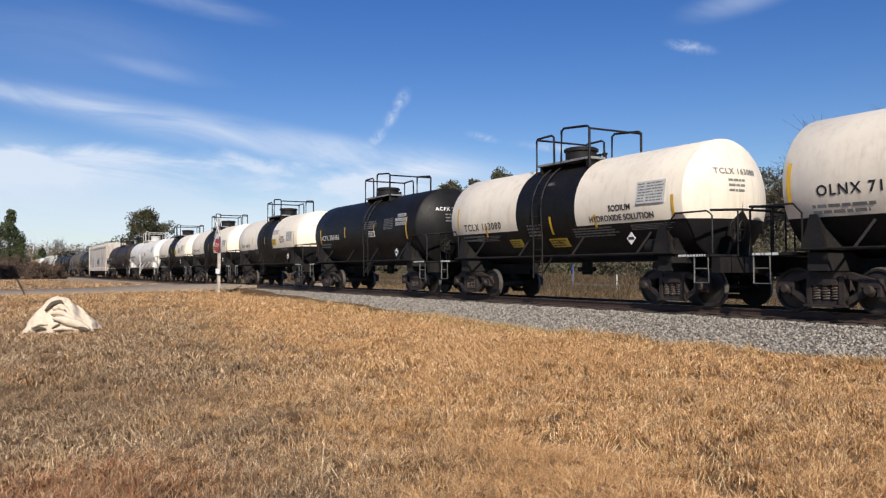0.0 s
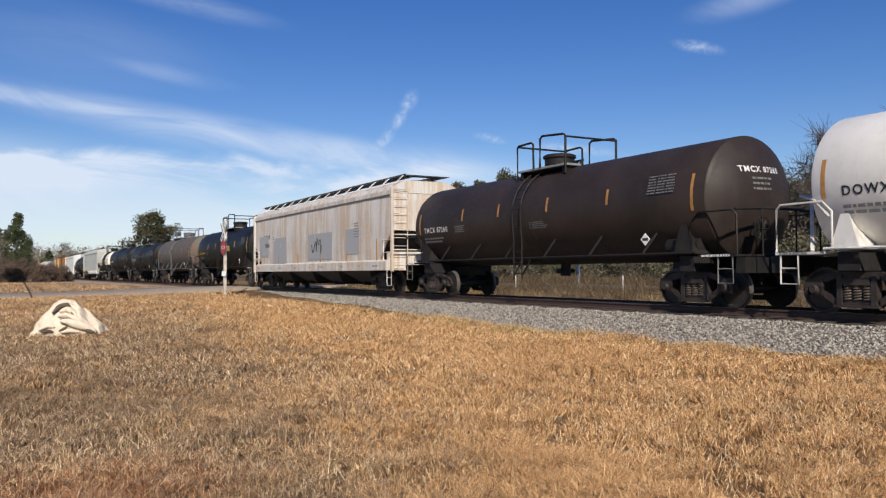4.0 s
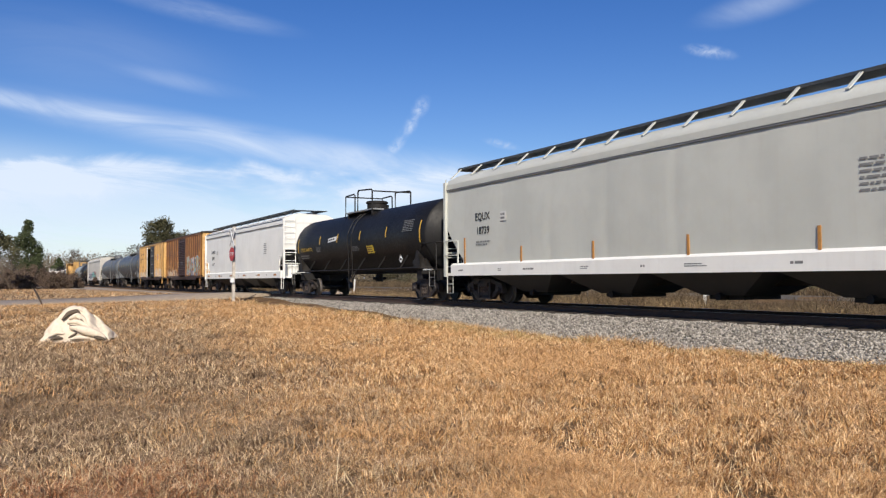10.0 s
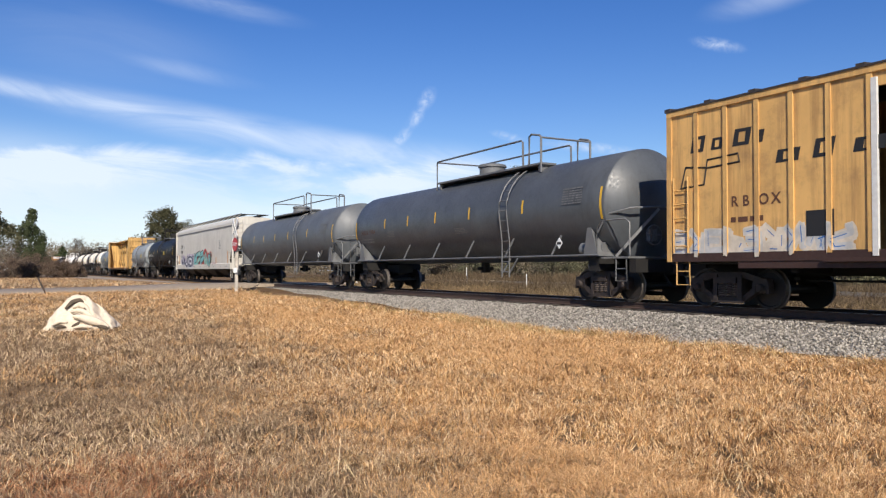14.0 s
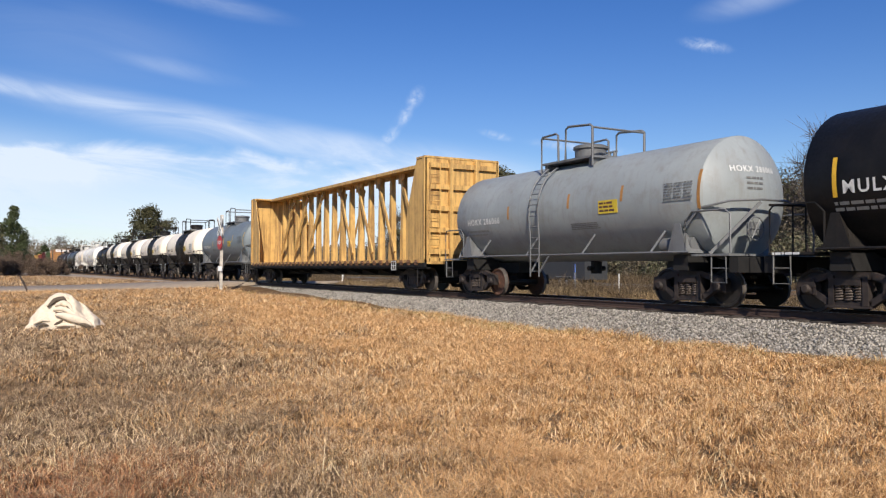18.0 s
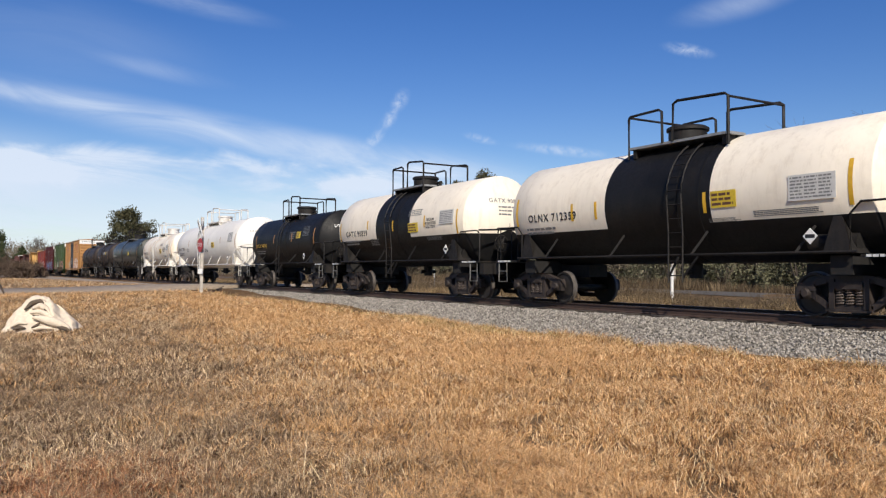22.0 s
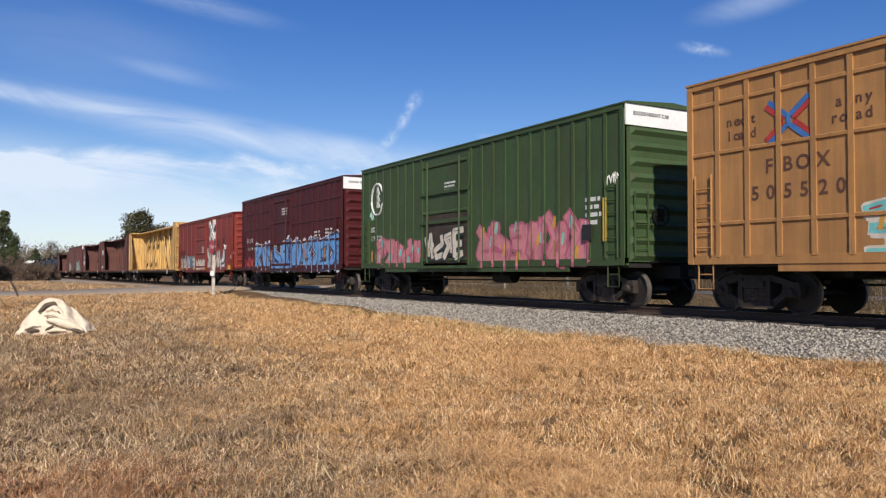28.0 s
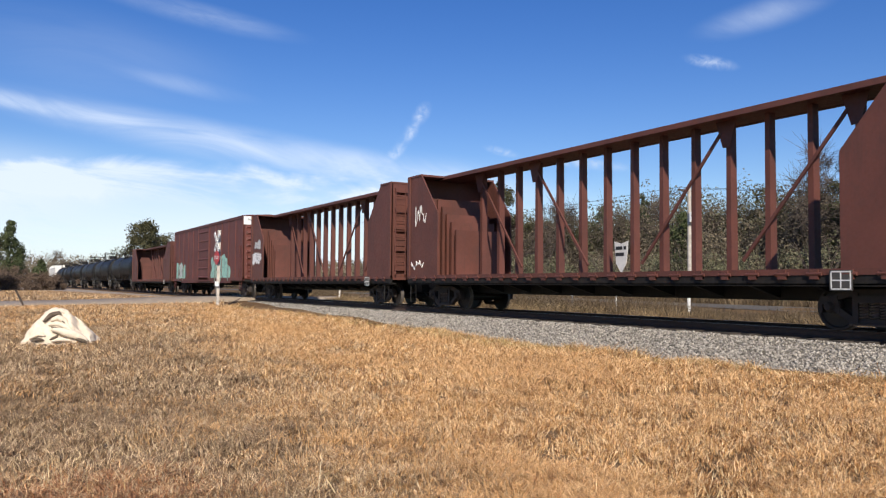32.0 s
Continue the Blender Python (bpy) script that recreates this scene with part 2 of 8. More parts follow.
door_rust = paint("rusty maroon door paint", (0.048, 0.023, 0.018), 0.6, (0.045, 0.025, 0.02), 0.4, 0.4, patchy=0.2)
roof_dark = plain("dark roof steel", (0.045, 0.035, 0.03), 0.6, vary=0.3)
roof_white = plain("white end board paint", (0.78, 0.78, 0.76), 0.5, vary=0.05)
frame_black = paint("black frame paint", (0.012, 0.011, 0.0105), 0.6, (0.06, 0.045, 0.034), 0.25, 0.18, patchy=0.25, sheen=0.3)
frame_white = paint("white frame paint", (0.66, 0.64, 0.60), 0.5, (0.2, 0.15, 0.1), 0.4, 0.4, patchy=0.08)
frame_grey = paint("grey frame paint", (0.14, 0.145, 0.15), 0.5, (0.07, 0.06, 0.05), 0.4, 0.3)
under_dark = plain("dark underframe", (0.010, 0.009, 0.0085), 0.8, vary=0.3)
truck_rust = plain("rusty cast steel", (0.030, 0.022, 0.019), 0.7, vary=0.45, scale=5)
wheel_steel = plain("dusty wheel steel", (0.019, 0.016, 0.0145), 0.6, vary=0.35)
wheel_rust = plain("rusty wheel steel", (0.10, 0.048, 0.030), 0.75, vary=0.4)
tread_steel = plain("worn wheel tread", (0.16, 0.14, 0.125), 0.5, 0.5, vary=0.15)
spring_steel = plain("spring steel", (0.11, 0.085, 0.07), 0.6, vary=0.3)
rail_side = plain("rusty rail", (0.055, 0.032, 0.024), 0.75, vary=0.3)
rail_top = plain("polished rail head", (0.38, 0.36, 0.34), 0.3, 1.0, vary=0.1)
tie_wood = plain("weathered sleeper wood", (0.050, 0.040, 0.033), 0.85, vary=0.4, scale=14, bump=0.4)
grate_dark = plain("dark walkway grating", (0.075, 0.08, 0.082), 0.5, 0.4, vary=0.2)
# Lighter than the frame: white-painted edges and sunlight put into one grey.
step_sunlit_grey = plain("grey step iron with sunlight in its colour", (0.15, 0.148, 0.14), 0.55, vary=0.25)
grate_grey = plain("pale grey walkway grating", (0.26, 0.265, 0.265), 0.5, 0.2, vary=0.2)
ink_black = plain("black stencil paint", (0.018, 0.018, 0.019), 0.55, vary=0.1)
ink_white = plain("white stencil paint", (0.66, 0.66, 0.64), 0.55, vary=0.08)
ink_grey = plain("faded grey stencil paint", (0.20, 0.20, 0.195), 0.6, vary=0.15)
ink_pale = plain("worn pale stencil paint", (0.15, 0.15, 0.145), 0.6, vary=0.25)
ink_yellow = plain("yellow stencil paint", (0.62, 0.40, 0.05), 0.5, vary=0.1)
ink_brown = plain("brown stencil paint", (0.11, 0.05, 0.03), 0.6, vary=0.15)
strip_yellow = plain("yellow reflective strip", (0.68, 0.40, 0.03), 0.4, vary=0.1)
strip_orange = plain("aged orange reflective strip", (0.40, 0.19, 0.05), 0.5, vary=0.2)
panel_yellow = plain("yellow warning panel", (0.62, 0.45, 0.035), 0.5, vary=0.1)
panel_dim = plain("dull grey data panel", (0.055, 0.053, 0.05), 0.6, vary=0.1)
panel_white = plain("white data panel", (0.60, 0.59, 0.56), 0.55, vary=0.08)
sprays = {k: plain(k + " spray paint", c, 0.45, vary=0.18, scale=3) for k, c in dict(
    pink=(0.55, 0.20, 0.23), magenta=(0.42, 0.10, 0.16), sky=(0.13, 0.36, 0.70), blue=(0.05, 0.16, 0.42), teal=(0.16, 0.48, 0.48), navy=(0.02, 0.025, 0.08), white=(0.72, 0.72, 0.72),
    silver=(0.50, 0.50, 0.49), purple=(0.10, 0.04, 0.16), red=(0.42, 0.04, 0.035), mint=(0.28, 0.52, 0.44), orange=(0.60, 0.30, 0.05), cream=(0.62, 0.55, 0.45), black=(0.02, 0.02, 0.022), lilac=(0.34, 0.22, 0.40)).items()}


# ---- parts shared by the cars ----
MESHES = {}


def lathe_y(prof, seg, mats=None):
    """Turns (radius, y) points round the y axis."""
    s = Shape()
    verts = [(r * math.cos(2 * math.pi * k / seg), y, r * math.sin(2 * math.pi * k / seg)) for r, y in prof for k in range(seg)]
    faces, ids = [], []
    for i in range(len(prof) - 1):
        for k in range(seg):
            a, b = i * seg + k, i * seg + (k + 1) % seg
            faces.append((a, a + seg, b + seg, b))
            ids.append(mats[i] if mats else 0)
    s.add(verts, faces)
    s.m = ids
    return s


def truck_meshes():
    if "truck" in MESHES:
        return
    wheel = lathe_y([(0.0, -0.02), (0.11, -0.03), (0.12, 0.0), (0.17, 0.015), (0.36, 0.035), (0.385, 0.0), (0.43, 0.0), (0.432, 0.10), (0.462, 0.115), (0.458, 0.135), (0.37, 0.14), (0.20, 0.10), (0.0, 0.10)], 32,
                    [0, 0, 0, 0, 0, 0, 1, 1, 0, 0, 0, 0])
    MESHES["wheel"] = wheel.mesh("wheel", [wheel_steel, tread_steel], 40)
    MESHES["rusty_wheel"] = wheel.mesh("wheel", [wheel_rust, tread_steel], 40)
    MESHES["axle"] = Shape().tube([(0, -0.95, 0), (0, 0.95, 0)], 0.085, 12).mesh("axle", [wheel_steel], 40)
    sf = Shape()
    for p, q, h in (((-0.98, 0.58), (-0.46, 0.73), 0.13), ((-0.47, 0.73), (0.47, 0.73), 0.14), ((0.46, 0.73), (0.98, 0.58), 0.13), ((-0.84, 0.47), (-0.42, 0.21), 0.12), ((-0.45, 0.19), (0.45, 0.19), 0.11), ((0.42, 0.21), (0.84, 0.47), 0.12)):
        sf.bar((p[0], 0, p[1]), (q[0], 0, q[1]), 0.15, h)
    sf.box(-0.46, 0.46, -0.13, -0.06, 0.12, 0.16).box(-0.27, 0.27, -0.14, -0.02, 0.55, 0.68)
    for s in (-1, 1):
        sf.box(s * 0.345 - 0.055, s * 0.345 + 0.055, -0.11, 0.075, 0.17, 0.74)
        sf.prism([(s * 0.89 - 0.21, 0.50), (s * 0.89 + 0.21, 0.50), (s * 0.89 + 0.17, 0.66), (s * 0.89 - 0.17, 0.66)], -0.10, 0.08)
        for k in (-0.18, 0.18):
            sf.box(s * 0.89 + k - 0.035, s * 0.89 + k + 0.035, -0.09, 0.075, 0.34, 0.56)
    MESHES["side_frame"] = sf.mesh("side_frame", [truck_rust])
    sp = Shape().tube([(0.085 * math.cos(a), 0.075 * math.sin(a), 0.24 + 0.052 * a / 6.283) for a in np.linspace(0, 12 * math.pi, 61)], 0.017, 5)
    MESHES["spring"] = sp.mesh("spring", [spring_steel], 60)
    MESHES["bearing_cap"] = lathe_y([(0.0, -0.10), (0.07, -0.10), (0.085, -0.08), (0.10, -0.02), (0.13, 0.0), (0.13, 0.1)], 14).mesh("bearing_cap", [truck_rust], 40)
    bl = Shape().extrude_x([(-1.0, 0.42), (1.0, 0.42), (1.0, 0.60), (0.5, 0.72), (-0.5, 0.72), (-1.0, 0.60)], -0.17, 0.17)
    bl.box(-0.95, 0.95, -0.12, 0.12, 0.62, 0.70)
    for s in (-1, 1):
        bl.box(s * 0.46 - 0.05, s * 0.46 + 0.05, -0.85, 0.85, 0.30, 0.42)
    MESHES["truck"] = bl.mesh("truck", [truck_rust])
    cp = Shape().box(-0.55, 0.0, -0.09, 0.09, 0.76, 0.94)
    cp.prism([(-0.06, 0.70), (0.12, 0.70), (0.16, 0.85), (0.12, 1.0), (-0.06, 1.0)], -0.16, 0.02)
    cp.prism([(0.0, 0.74), (0.06, 0.74), (0.09, 0.85), (0.06, 0.96), (0.0, 0.96)], 0.02, 0.15)
    MESHES["coupler"] = cp.mesh("coupler", [truck_rust])
    MESHES["air_hose"] = Shape().tube([(0.0, 0.0, 0.78), (0.10, 0.02, 0.60), (0.25, 0.03, 0.44), (0.42, 0.02, 0.42)], 0.025, 6).mesh("air_hose", [under_dark], 60)


def add_trucks(car, half, inset, rusty=False):
    truck_meshes()
    for s in (-1, 1):
        t = part("truck", MESHES["truck"], None, car, "rusty cast steel truck", m=pose(s * (half - inset), 0, 0))
        for y, turn in ((-1, 0), (1, 180)):
            part("side_frame", MESHES["side_frame"], None, t, m=pose(0, y * 1.0, 0, 0, 0, turn))
            for x in (-0.2, 0, 0.2) if y < 0 else ():
                part("spring", MESHES["spring"], None, t, m=pose(x, y * 1.03, 0))
            for x in (-0.89, 0.89):
                wheel = part("wheel", MESHES["rusty_wheel" if rusty and x > 0 and s < 0 else "wheel"], None, t, m=pose(x, y * 0.83, 0.43, 0, 0, turn))
                part("bearing_cap", MESHES["bearing_cap"], None, t, m=pose(x, y * 1.06, 0.46, 0, 0, turn))
        for x in (-0.89, 0.89):
            part("axle", MESHES["axle"], None, t, m=pose(x, 0, 0.43))
    for s, turn in ((-1, 180), (1, 0)):
        part("coupler", MESHES["coupler"], None, car, m=pose(s * (half - 0.05), 0, 0, 0, 0, turn))
        part("air_hose", MESHES["air_hose"], None, car, m=pose(s * (half - 0.45), -s * 0.3, 0, 0, 0, turn))


def words(text, size, m, mat, parent, label="", name="lettering", spacing=1.0):
    """Flat painted letters in the built-in font; m: pose of the middle of the line."""
    key = ("text", text, size, mat.name, spacing)
    if key not in MESHES:
        cu = bpy.data.curves.new("lettering", "FONT")
        cu.body, cu.size, cu.align_x, cu.align_y, cu.space_character, cu.resolution_u = text, size, "CENTER", "CENTER", spacing, 3
        cu.offset = size * 0.022
        tmp = bpy.data.objects.new("lettering", cu)
        me = bpy.data.meshes.new_from_object(tmp)
        me.materials.clear()
        me.materials.append(mat)
        bpy.data.objects.remove(tmp)
        MESHES[key] = me
    return tagged(part(name, MESHES[key], None, parent, label, m=m), kind="stuff" if len(text) > 1 else "")


def bars(w, h, rows, m, mat, parent, name="small_print", fill=0.55, cols=1, seed=0):
    """Writing too small to read: rows of plain bars."""
    rnd = random.Random(seed + int(w * 100) + rows * 7)
    s = Shape()
    for r in range(rows):
        z = h / 2 - (r + 0.5) * h / rows
        for c in range(cols):
            x0 = -w / 2 + c * w / cols
            x, stop = x0, x0 + w / cols * rnd.uniform(0.75, 0.98)
            while x < stop - 0.02:
                b = min(stop, x + rnd.uniform(0.5, 2.4) * h / rows)
                s.add([(x, z - fill * h / rows / 2, 0), (b, z - fill * h / rows / 2, 0), (b, z + fill * h / rows / 2, 0), (x, z + fill * h / rows / 2, 0)], [(0, 1, 2, 3)])
                x = b + 0.3 * h / rows
    return part(name, s, mat, parent, m=m)


def plate(w, h, m, mat, parent, name="panel", label="", t=0.004):
    key = ("plate", round(w, 3), round(h, 3), mat.name, t)
    if key not in MESHES:
        MESHES[key] = Shape().box(-w / 2, w / 2, -h / 2, h / 2, -t, t).mesh(name, [mat])
    return part(name, MESHES[key], None, parent, label, m=m)


def ladder(parent, x, y, z0, z1, w, mat, name="ladder", step=0.32, pts=None, across="x"):
    """Two stiles and rungs; pts: (y, z) points that the stiles follow, else straight."""
    s = Shape()
    pts = pts or [(y, z0), (y, z1)]
    for k in (-w / 2, w / 2):
        s.tube([(x + k, q, z) if across == "x" else (x, q + k, z) for q, z in pts], 0.022, 5)
    run = [0.0]
    for (a, b), (c, d) in zip(pts, pts[1:]):
        run.append(run[-1] + math.hypot(c - a, d - b))
    for k in range(1, int(run[-1] / step) + 1):
        d = k * step - step / 2
        j = max(i for i in range(len(run) - 1) if run[i] <= d)
        u = (d - run[j]) / (run[j + 1] - run[j])
        q, z = pts[j][0] + u * (pts[j + 1][0] - pts[j][0]), pts[j][1] + u * (pts[j + 1][1] - pts[j][1])
        s.tube([(x - w / 2, q, z), (x + w / 2, q, z)] if across == "x" else [(x, q - w / 2, z), (x, q + w / 2, z)], 0.014, 4)
    return part(name, s, mat, parent, smooth=50)


def stirrup(parent, x, y, z1, mat, drop=0.6):
    """A hanging step of bent bar with two treads."""
    s = Shape().tube([(x - 0.2, y, z1), (x - 0.2, y, z1 - drop), (x + 0.2, y, z1 - drop), (x + 0.2, y, z1)], 0.02, 5)
    s.tube([(x - 0.2, y, z1 - drop * 0.48), (x + 0.2, y, z1 - drop * 0.48)], 0.014, 4)
    return part("step", s, mat, parent, smooth=50)


def brake_wheel(parent, x, y, z, mat):
    s = Shape().tube([(x, y + 0.26 * math.cos(a), z + 0.26 * math.sin(a)) for a in np.linspace(0, 2 * math.pi, 17)], 0.018, 5)
    for a in np.linspace(0, math.pi, 4)[:3]:
        s.tube([(x, y + 0.26 * math.cos(a), z + 0.26 * math.sin(a)), (x, y - 0.26 * math.cos(a), z - 0.26 * math.sin(a))], 0.012, 4)
    s.box(x - 0.16, x - 0.02, y - 0.12, y + 0.12, z - 0.15, z + 0.15)
    return part("brake_wheel", s, mat, parent, smooth=50)


# ---- tank car ----
def tank_mesh(R, zc, xs, mats, split=None, band=None, rings=()):
    """A tank with dished heads. mats: body, lower body, band. split: height below the middle, in radii, where the lower colour starts."""
    a0 = math.asin(split) if split is not None else -0.3
    n = 54
    depth = R * 0.36
    crown = [(depth * (1 - q ** 2.2), R * q) for q in (0.06, 0.2, 0.38, 0.56, 0.72, 0.85, 0.94)]
    st = [(-xs - d, r) for d, r in crown] + [(-xs - 0.02, R * 0.992)]
    mids = sorted(set([-xs, xs] + list(np.linspace(-xs, xs, 9)) + ([band[0], band[1]] if band else [])))
    st += [(x, R) for x in mids]
    st += [(xs + 0.02, R * 0.992)] + [(xs + d, r) for d, r in crown[::-1]]
    s = Shape()
    verts = []
    for x, r in st:
        a1 = math.asin(max(-0.999, split * R / r)) if split is not None else a0
        ring = list(np.linspace(a1, math.pi - a1, 33)) + list(np.linspace(math.pi - a1, 2 * math.pi + a1, 23))[1:-1]
        verts += [(x, -r * math.cos(a), zc + r * math.sin(a)) for a in ring]
    faces, ids = [], []
    for i in range(len(st) - 1):
        mid = (st[i][0] + st[i + 1][0]) / 2
        for k in range(n):
            faces.append((i * n + k, i * n + (k + 1) % n, (i + 1) * n + (k + 1) % n, (i + 1) * n + k))
            low = split is not None and k >= 32
            ids.append(1 if low else 2 if band and band[0] <= mid <= band[1] else 0)
    faces += [tuple(range(n))[::-1], tuple(range((len(st) - 1) * n, len(st) * n))]
    ids += [0, 0]
    s.add(verts, faces)
    s.m = ids
    me = s.mesh("tank", mats, 42)
    return me


def on_tank(x, z, R, zc, off=0.007, side=-1):
    """A pose on the tank's side at height z over the rail, letters upright, facing out."""
    q = math.asin(max(-0.98, min(0.98, (z - zc) / R)))
    y = (R + off) * math.cos(q)
    return pose(x, side * y, zc + (R + off) * math.sin(q), 90 - math.degrees(q) * 1.0 if side < 0 else 90, 0, 0) if side < 0 else pose(x, y, zc + (R + off) * math.sin(q), 90 - math.degrees(q), 0, 180)


def head_print(car, text, size, y, dz, xs, R, zc, mat):
    """A line of writing laid on the dished head that faces the rear of the view; without text, plain bars."""
    if text:
        ob = words(text, size, Matrix(), mat, car, spacing=1.2)
    else:
        ob = bars(0.62, size, 1, Matrix(), mat, car, seed=int(dz * 100))
    me = ob.data = ob.data.copy()
    for v in me.vertices:
        py, pz = y + v.co.x, dz + v.co.y
        q = min(0.97, math.hypot(py, pz) / R)
        v.co = (xs + 0.36 * R * (1 - q ** 2.2) + 0.012, py, zc + pz)
    return ob


def strip_on_tank(car, x, z0, z1, R, zc, mat, w=0.09):
    s = Shape()
    qs = [math.asin(max(-0.99, min(0.99, (z - zc) / R))) for z in np.linspace(z0, z1, 6)]
    for a, b in zip(qs, qs[1:]):
        s.add([(x - w / 2, -(R + 0.008) * math.cos(a), zc + (R + 0.008) * math.sin(a)), (x + w / 2, -(R + 0.008) * math.cos(a), zc + (R + 0.008) * math.sin(a)),
               (x + w / 2, -(R + 0.008) * math.cos(b), zc + (R + 0.008) * math.sin(b)), (x - w / 2, -(R + 0.008) * math.cos(b), zc + (R + 0.008) * math.sin(b))], [(0, 1, 2, 3)])
    return part("reflective_strip", s, mat, car)


def tank_car(L, label, R=1.45, zc=2.52, body=None, lower=None, band=None, band_mat=None, frame=None, mark="", ink=None, ladder_at=-0.2, deck=(-1.0, 1.4), dome=-0.1, strips=(), strip_mat=None,
             panels=(), far=False, rail_mat=None, jacket=True, end_mark=True, mark_z=-0.18, rusty=False, split=None, parting=0.42, mark_size=0.33, grow=0.0, group="cars of the freight train"):
    """A tank car on two trucks. x runs along the car, the side y < 0 carries the writing."""
    car = thing("tank_car", label, "tank car", group)
    half = L / 2
    frame, rail_mat = frame or frame_black, rail_mat or frame or frame_black
    ink = ink or ink_white
    xs = half - 0.74 - 0.42 * R + grow
    part("tank", tank_mesh(R, zc, xs, [body, lower or body, band_mat or body], split if lower else None, band), None, car)
    zs = 1.22  # running board level
    # stub sills, bolsters and saddles
    for s in (-1, 1):
        part("end_sill", Shape().box(s * (half - 0.45) - 0.12, s * (half - 0.45) + 0.12, -1.35, 1.35, 0.78, 1.12).box(min(s * (half - 0.4), s * (half - 3.4)), max(s * (half - 0.4), s * (half - 3.4)), -0.33, 0.33, 0.72, 1.05), frame if frame is frame_black else under_dark, car)
        for y in (-1, 1):
            g = Shape()
            xa = s * (half - 2.0)
            g.add([(xa - 0.30, y * 1.44, zs), (xa + 0.30, y * 1.44, zs), (xa + 0.07, y * (R * 0.97), zc - 0.42 * R), (xa - 0.10, y * (R * 0.97), zc - 0.42 * R), (xa - 0.30, y * 0.6, zs), (xa + 0.30, y * 0.6, zs), (xa + 0.07, y * R * 0.8, zc - 0.6 * R), (xa - 0.10, y * R * 0.8, zc - 0.6 * R)],
                  [(0, 1, 2, 3), (7, 6, 5, 4), (0, 4, 5, 1), (1, 5, 6, 2), (2, 6, 7, 3), (3, 7, 4, 0)])
            part("saddle", g, frame, car)
        part("bolster", Shape().box(s * (half - 2.0) - 0.22, s * (half - 2.0) + 0.22, -1.32, 1.32, 0.82, 1.18), under_dark, car)
        part("end_platform", Shape().box(min(s * (half - 0.5), s * (half - 1.55)), max(s * (half - 0.5), s * (half - 1.55)), -1.45, 1.45, 1.14, 1.19), frame, car)
        for y in (-1.42, 1.42):
            stirrup(car, s * (half - 0.8), y, 1.16, step_sunlit_grey if frame is frame_black else frame)
        hr = Shape()
        for y in (-1, 1):
            hr.tube([(s * (half - 1.75), y * 1.43, 1.2), (s * (half - 1.75), y * 1.43, 1.95), (s * (half - 1.55), y * 1.43, 2.15), (s * (half - 0.62), y * 1.43, 2.15), (s * (half - 0.5), y * 1.40, 2.05), (s * (half - 0.5), y * 1.40, 1.2)], 0.022, 5)
        if frame is frame_black:
            hr.tube([(s * (half - 0.52), -1.42, 2.16), (s * (half - 0.46), -0.5, 2.2), (s * (half - 0.46), 0.5, 2.2), (s * (half - 0.52), 1.42, 2.16)], 0.03, 5)
            for y in (-0.62, -0.2, 0.5):
                hr.tube([(s * (half - 0.46), y, 1.15), (s * (half - 0.46), y, 2.19)], 0.02, 5)
        else:
            zr = zc - 0.12 * R
            hr.tube([(s * (half - 1.7), -1.43, 1.85), (s * (half - 1.35), -1.40, zr - 0.12), (s * (half - 0.8), -1.05, zr + 0.02), (s * (half - 0.55), -0.3, zr + 0.06), (s * (half - 0.55), 0.5, zr + 0.06), (s * (half - 0.9), 1.25, zr)], 0.03, 6)
            hr.bar((s * (half - 0.55), -0.35, zr), (s * (half - 1.2), -1.25, 1.2), 0.07, 0.07)
        part("end_handrail", hr, rail_mat, car, smooth=50)
        bars(0.85, 0.07, 1, pose(s * (half - 1.02), -1.456, 1.166, 90, 0, 0), ink_white if frame is frame_black else ink_grey, car, "sill_print", fill=0.7, seed=s)
    brake_wheel(car, half - 0.52, -0.55, 1.75, frame)
    part("air_reservoir", Shape().tube([(half - 2.75, -1.05, 1.42), (half - 1.75, -1.05, 1.42)], 0.2, 14), frame, car, smooth=40)
    # side bars with their brackets
    for y in (-1, 1):
        part("side_rail", Shape().tube([(-half + 1.6, y * 1.47, zs + 0.02), (half - 1.6, y * 1.47, zs + 0.02)], 0.032, 6), rail_mat, car, smooth=50)
        for x in np.linspace(-xs * 0.72, xs * 0.72, 4 if L < 15 else 6):
            part("bracket", Shape().bar((x, y * 1.45, zs + 0.03), (x + 0.28, y * (R * math.cos(0.55)), zc - R * math.sin(0.55)), 0.05, 0.05), rail_mat, car)
    # outlet, top platform, rails, dome
    part("bottom_outlet", Shape().tube([(0.15, 0, zc - R - 0.35), (0.15, 0, zc - R + 0.1)], 0.16, 12).tube([(0.15, -0.3, zc - R - 0.2), (0.15, 0.3, zc - R - 0.2)], 0.07, 8), under_dark, car, smooth=40)
    a, b = deck
    zt = zc + R
    for y0 in (-0.95, 0.38):
        part("top_platform", Shape().box(a, b, y0, y0 + 0.57, zt - 0.06, zt), grate_grey if rail_mat is frame_black else rail_mat, car)
    for x in (a + 0.15, b - 0.15):
        part("platform_support", Shape().box(x - 0.05, x + 0.05, -0.9, 0.9, zt - 0.28, zt - 0.06), rail_mat, car)
    mid = a + (b - a) * parting
    for y in (-0.95, 0.95):
        part("top_railing", Shape().tube([(a, y, zt - 0.3), (a, y, zt + 0.72), (a + 0.05, y, zt + 0.78), (mid - 0.28, y, zt + 0.80), (mid - 0.18, y, zt + 0.74), (mid - 0.16, y, zt - 0.02)], 0.033, 6)
             .tube([(mid + 0.16, y, zt - 0.02), (mid + 0.18, y, zt + 0.86), (mid + 0.3, y, zt + 0.92), (b - 0.1, y, zt + 0.84), (b, y, zt + 0.78), (b, y, zt - 0.3)], 0.036, 6), rail_mat, car, smooth=50)
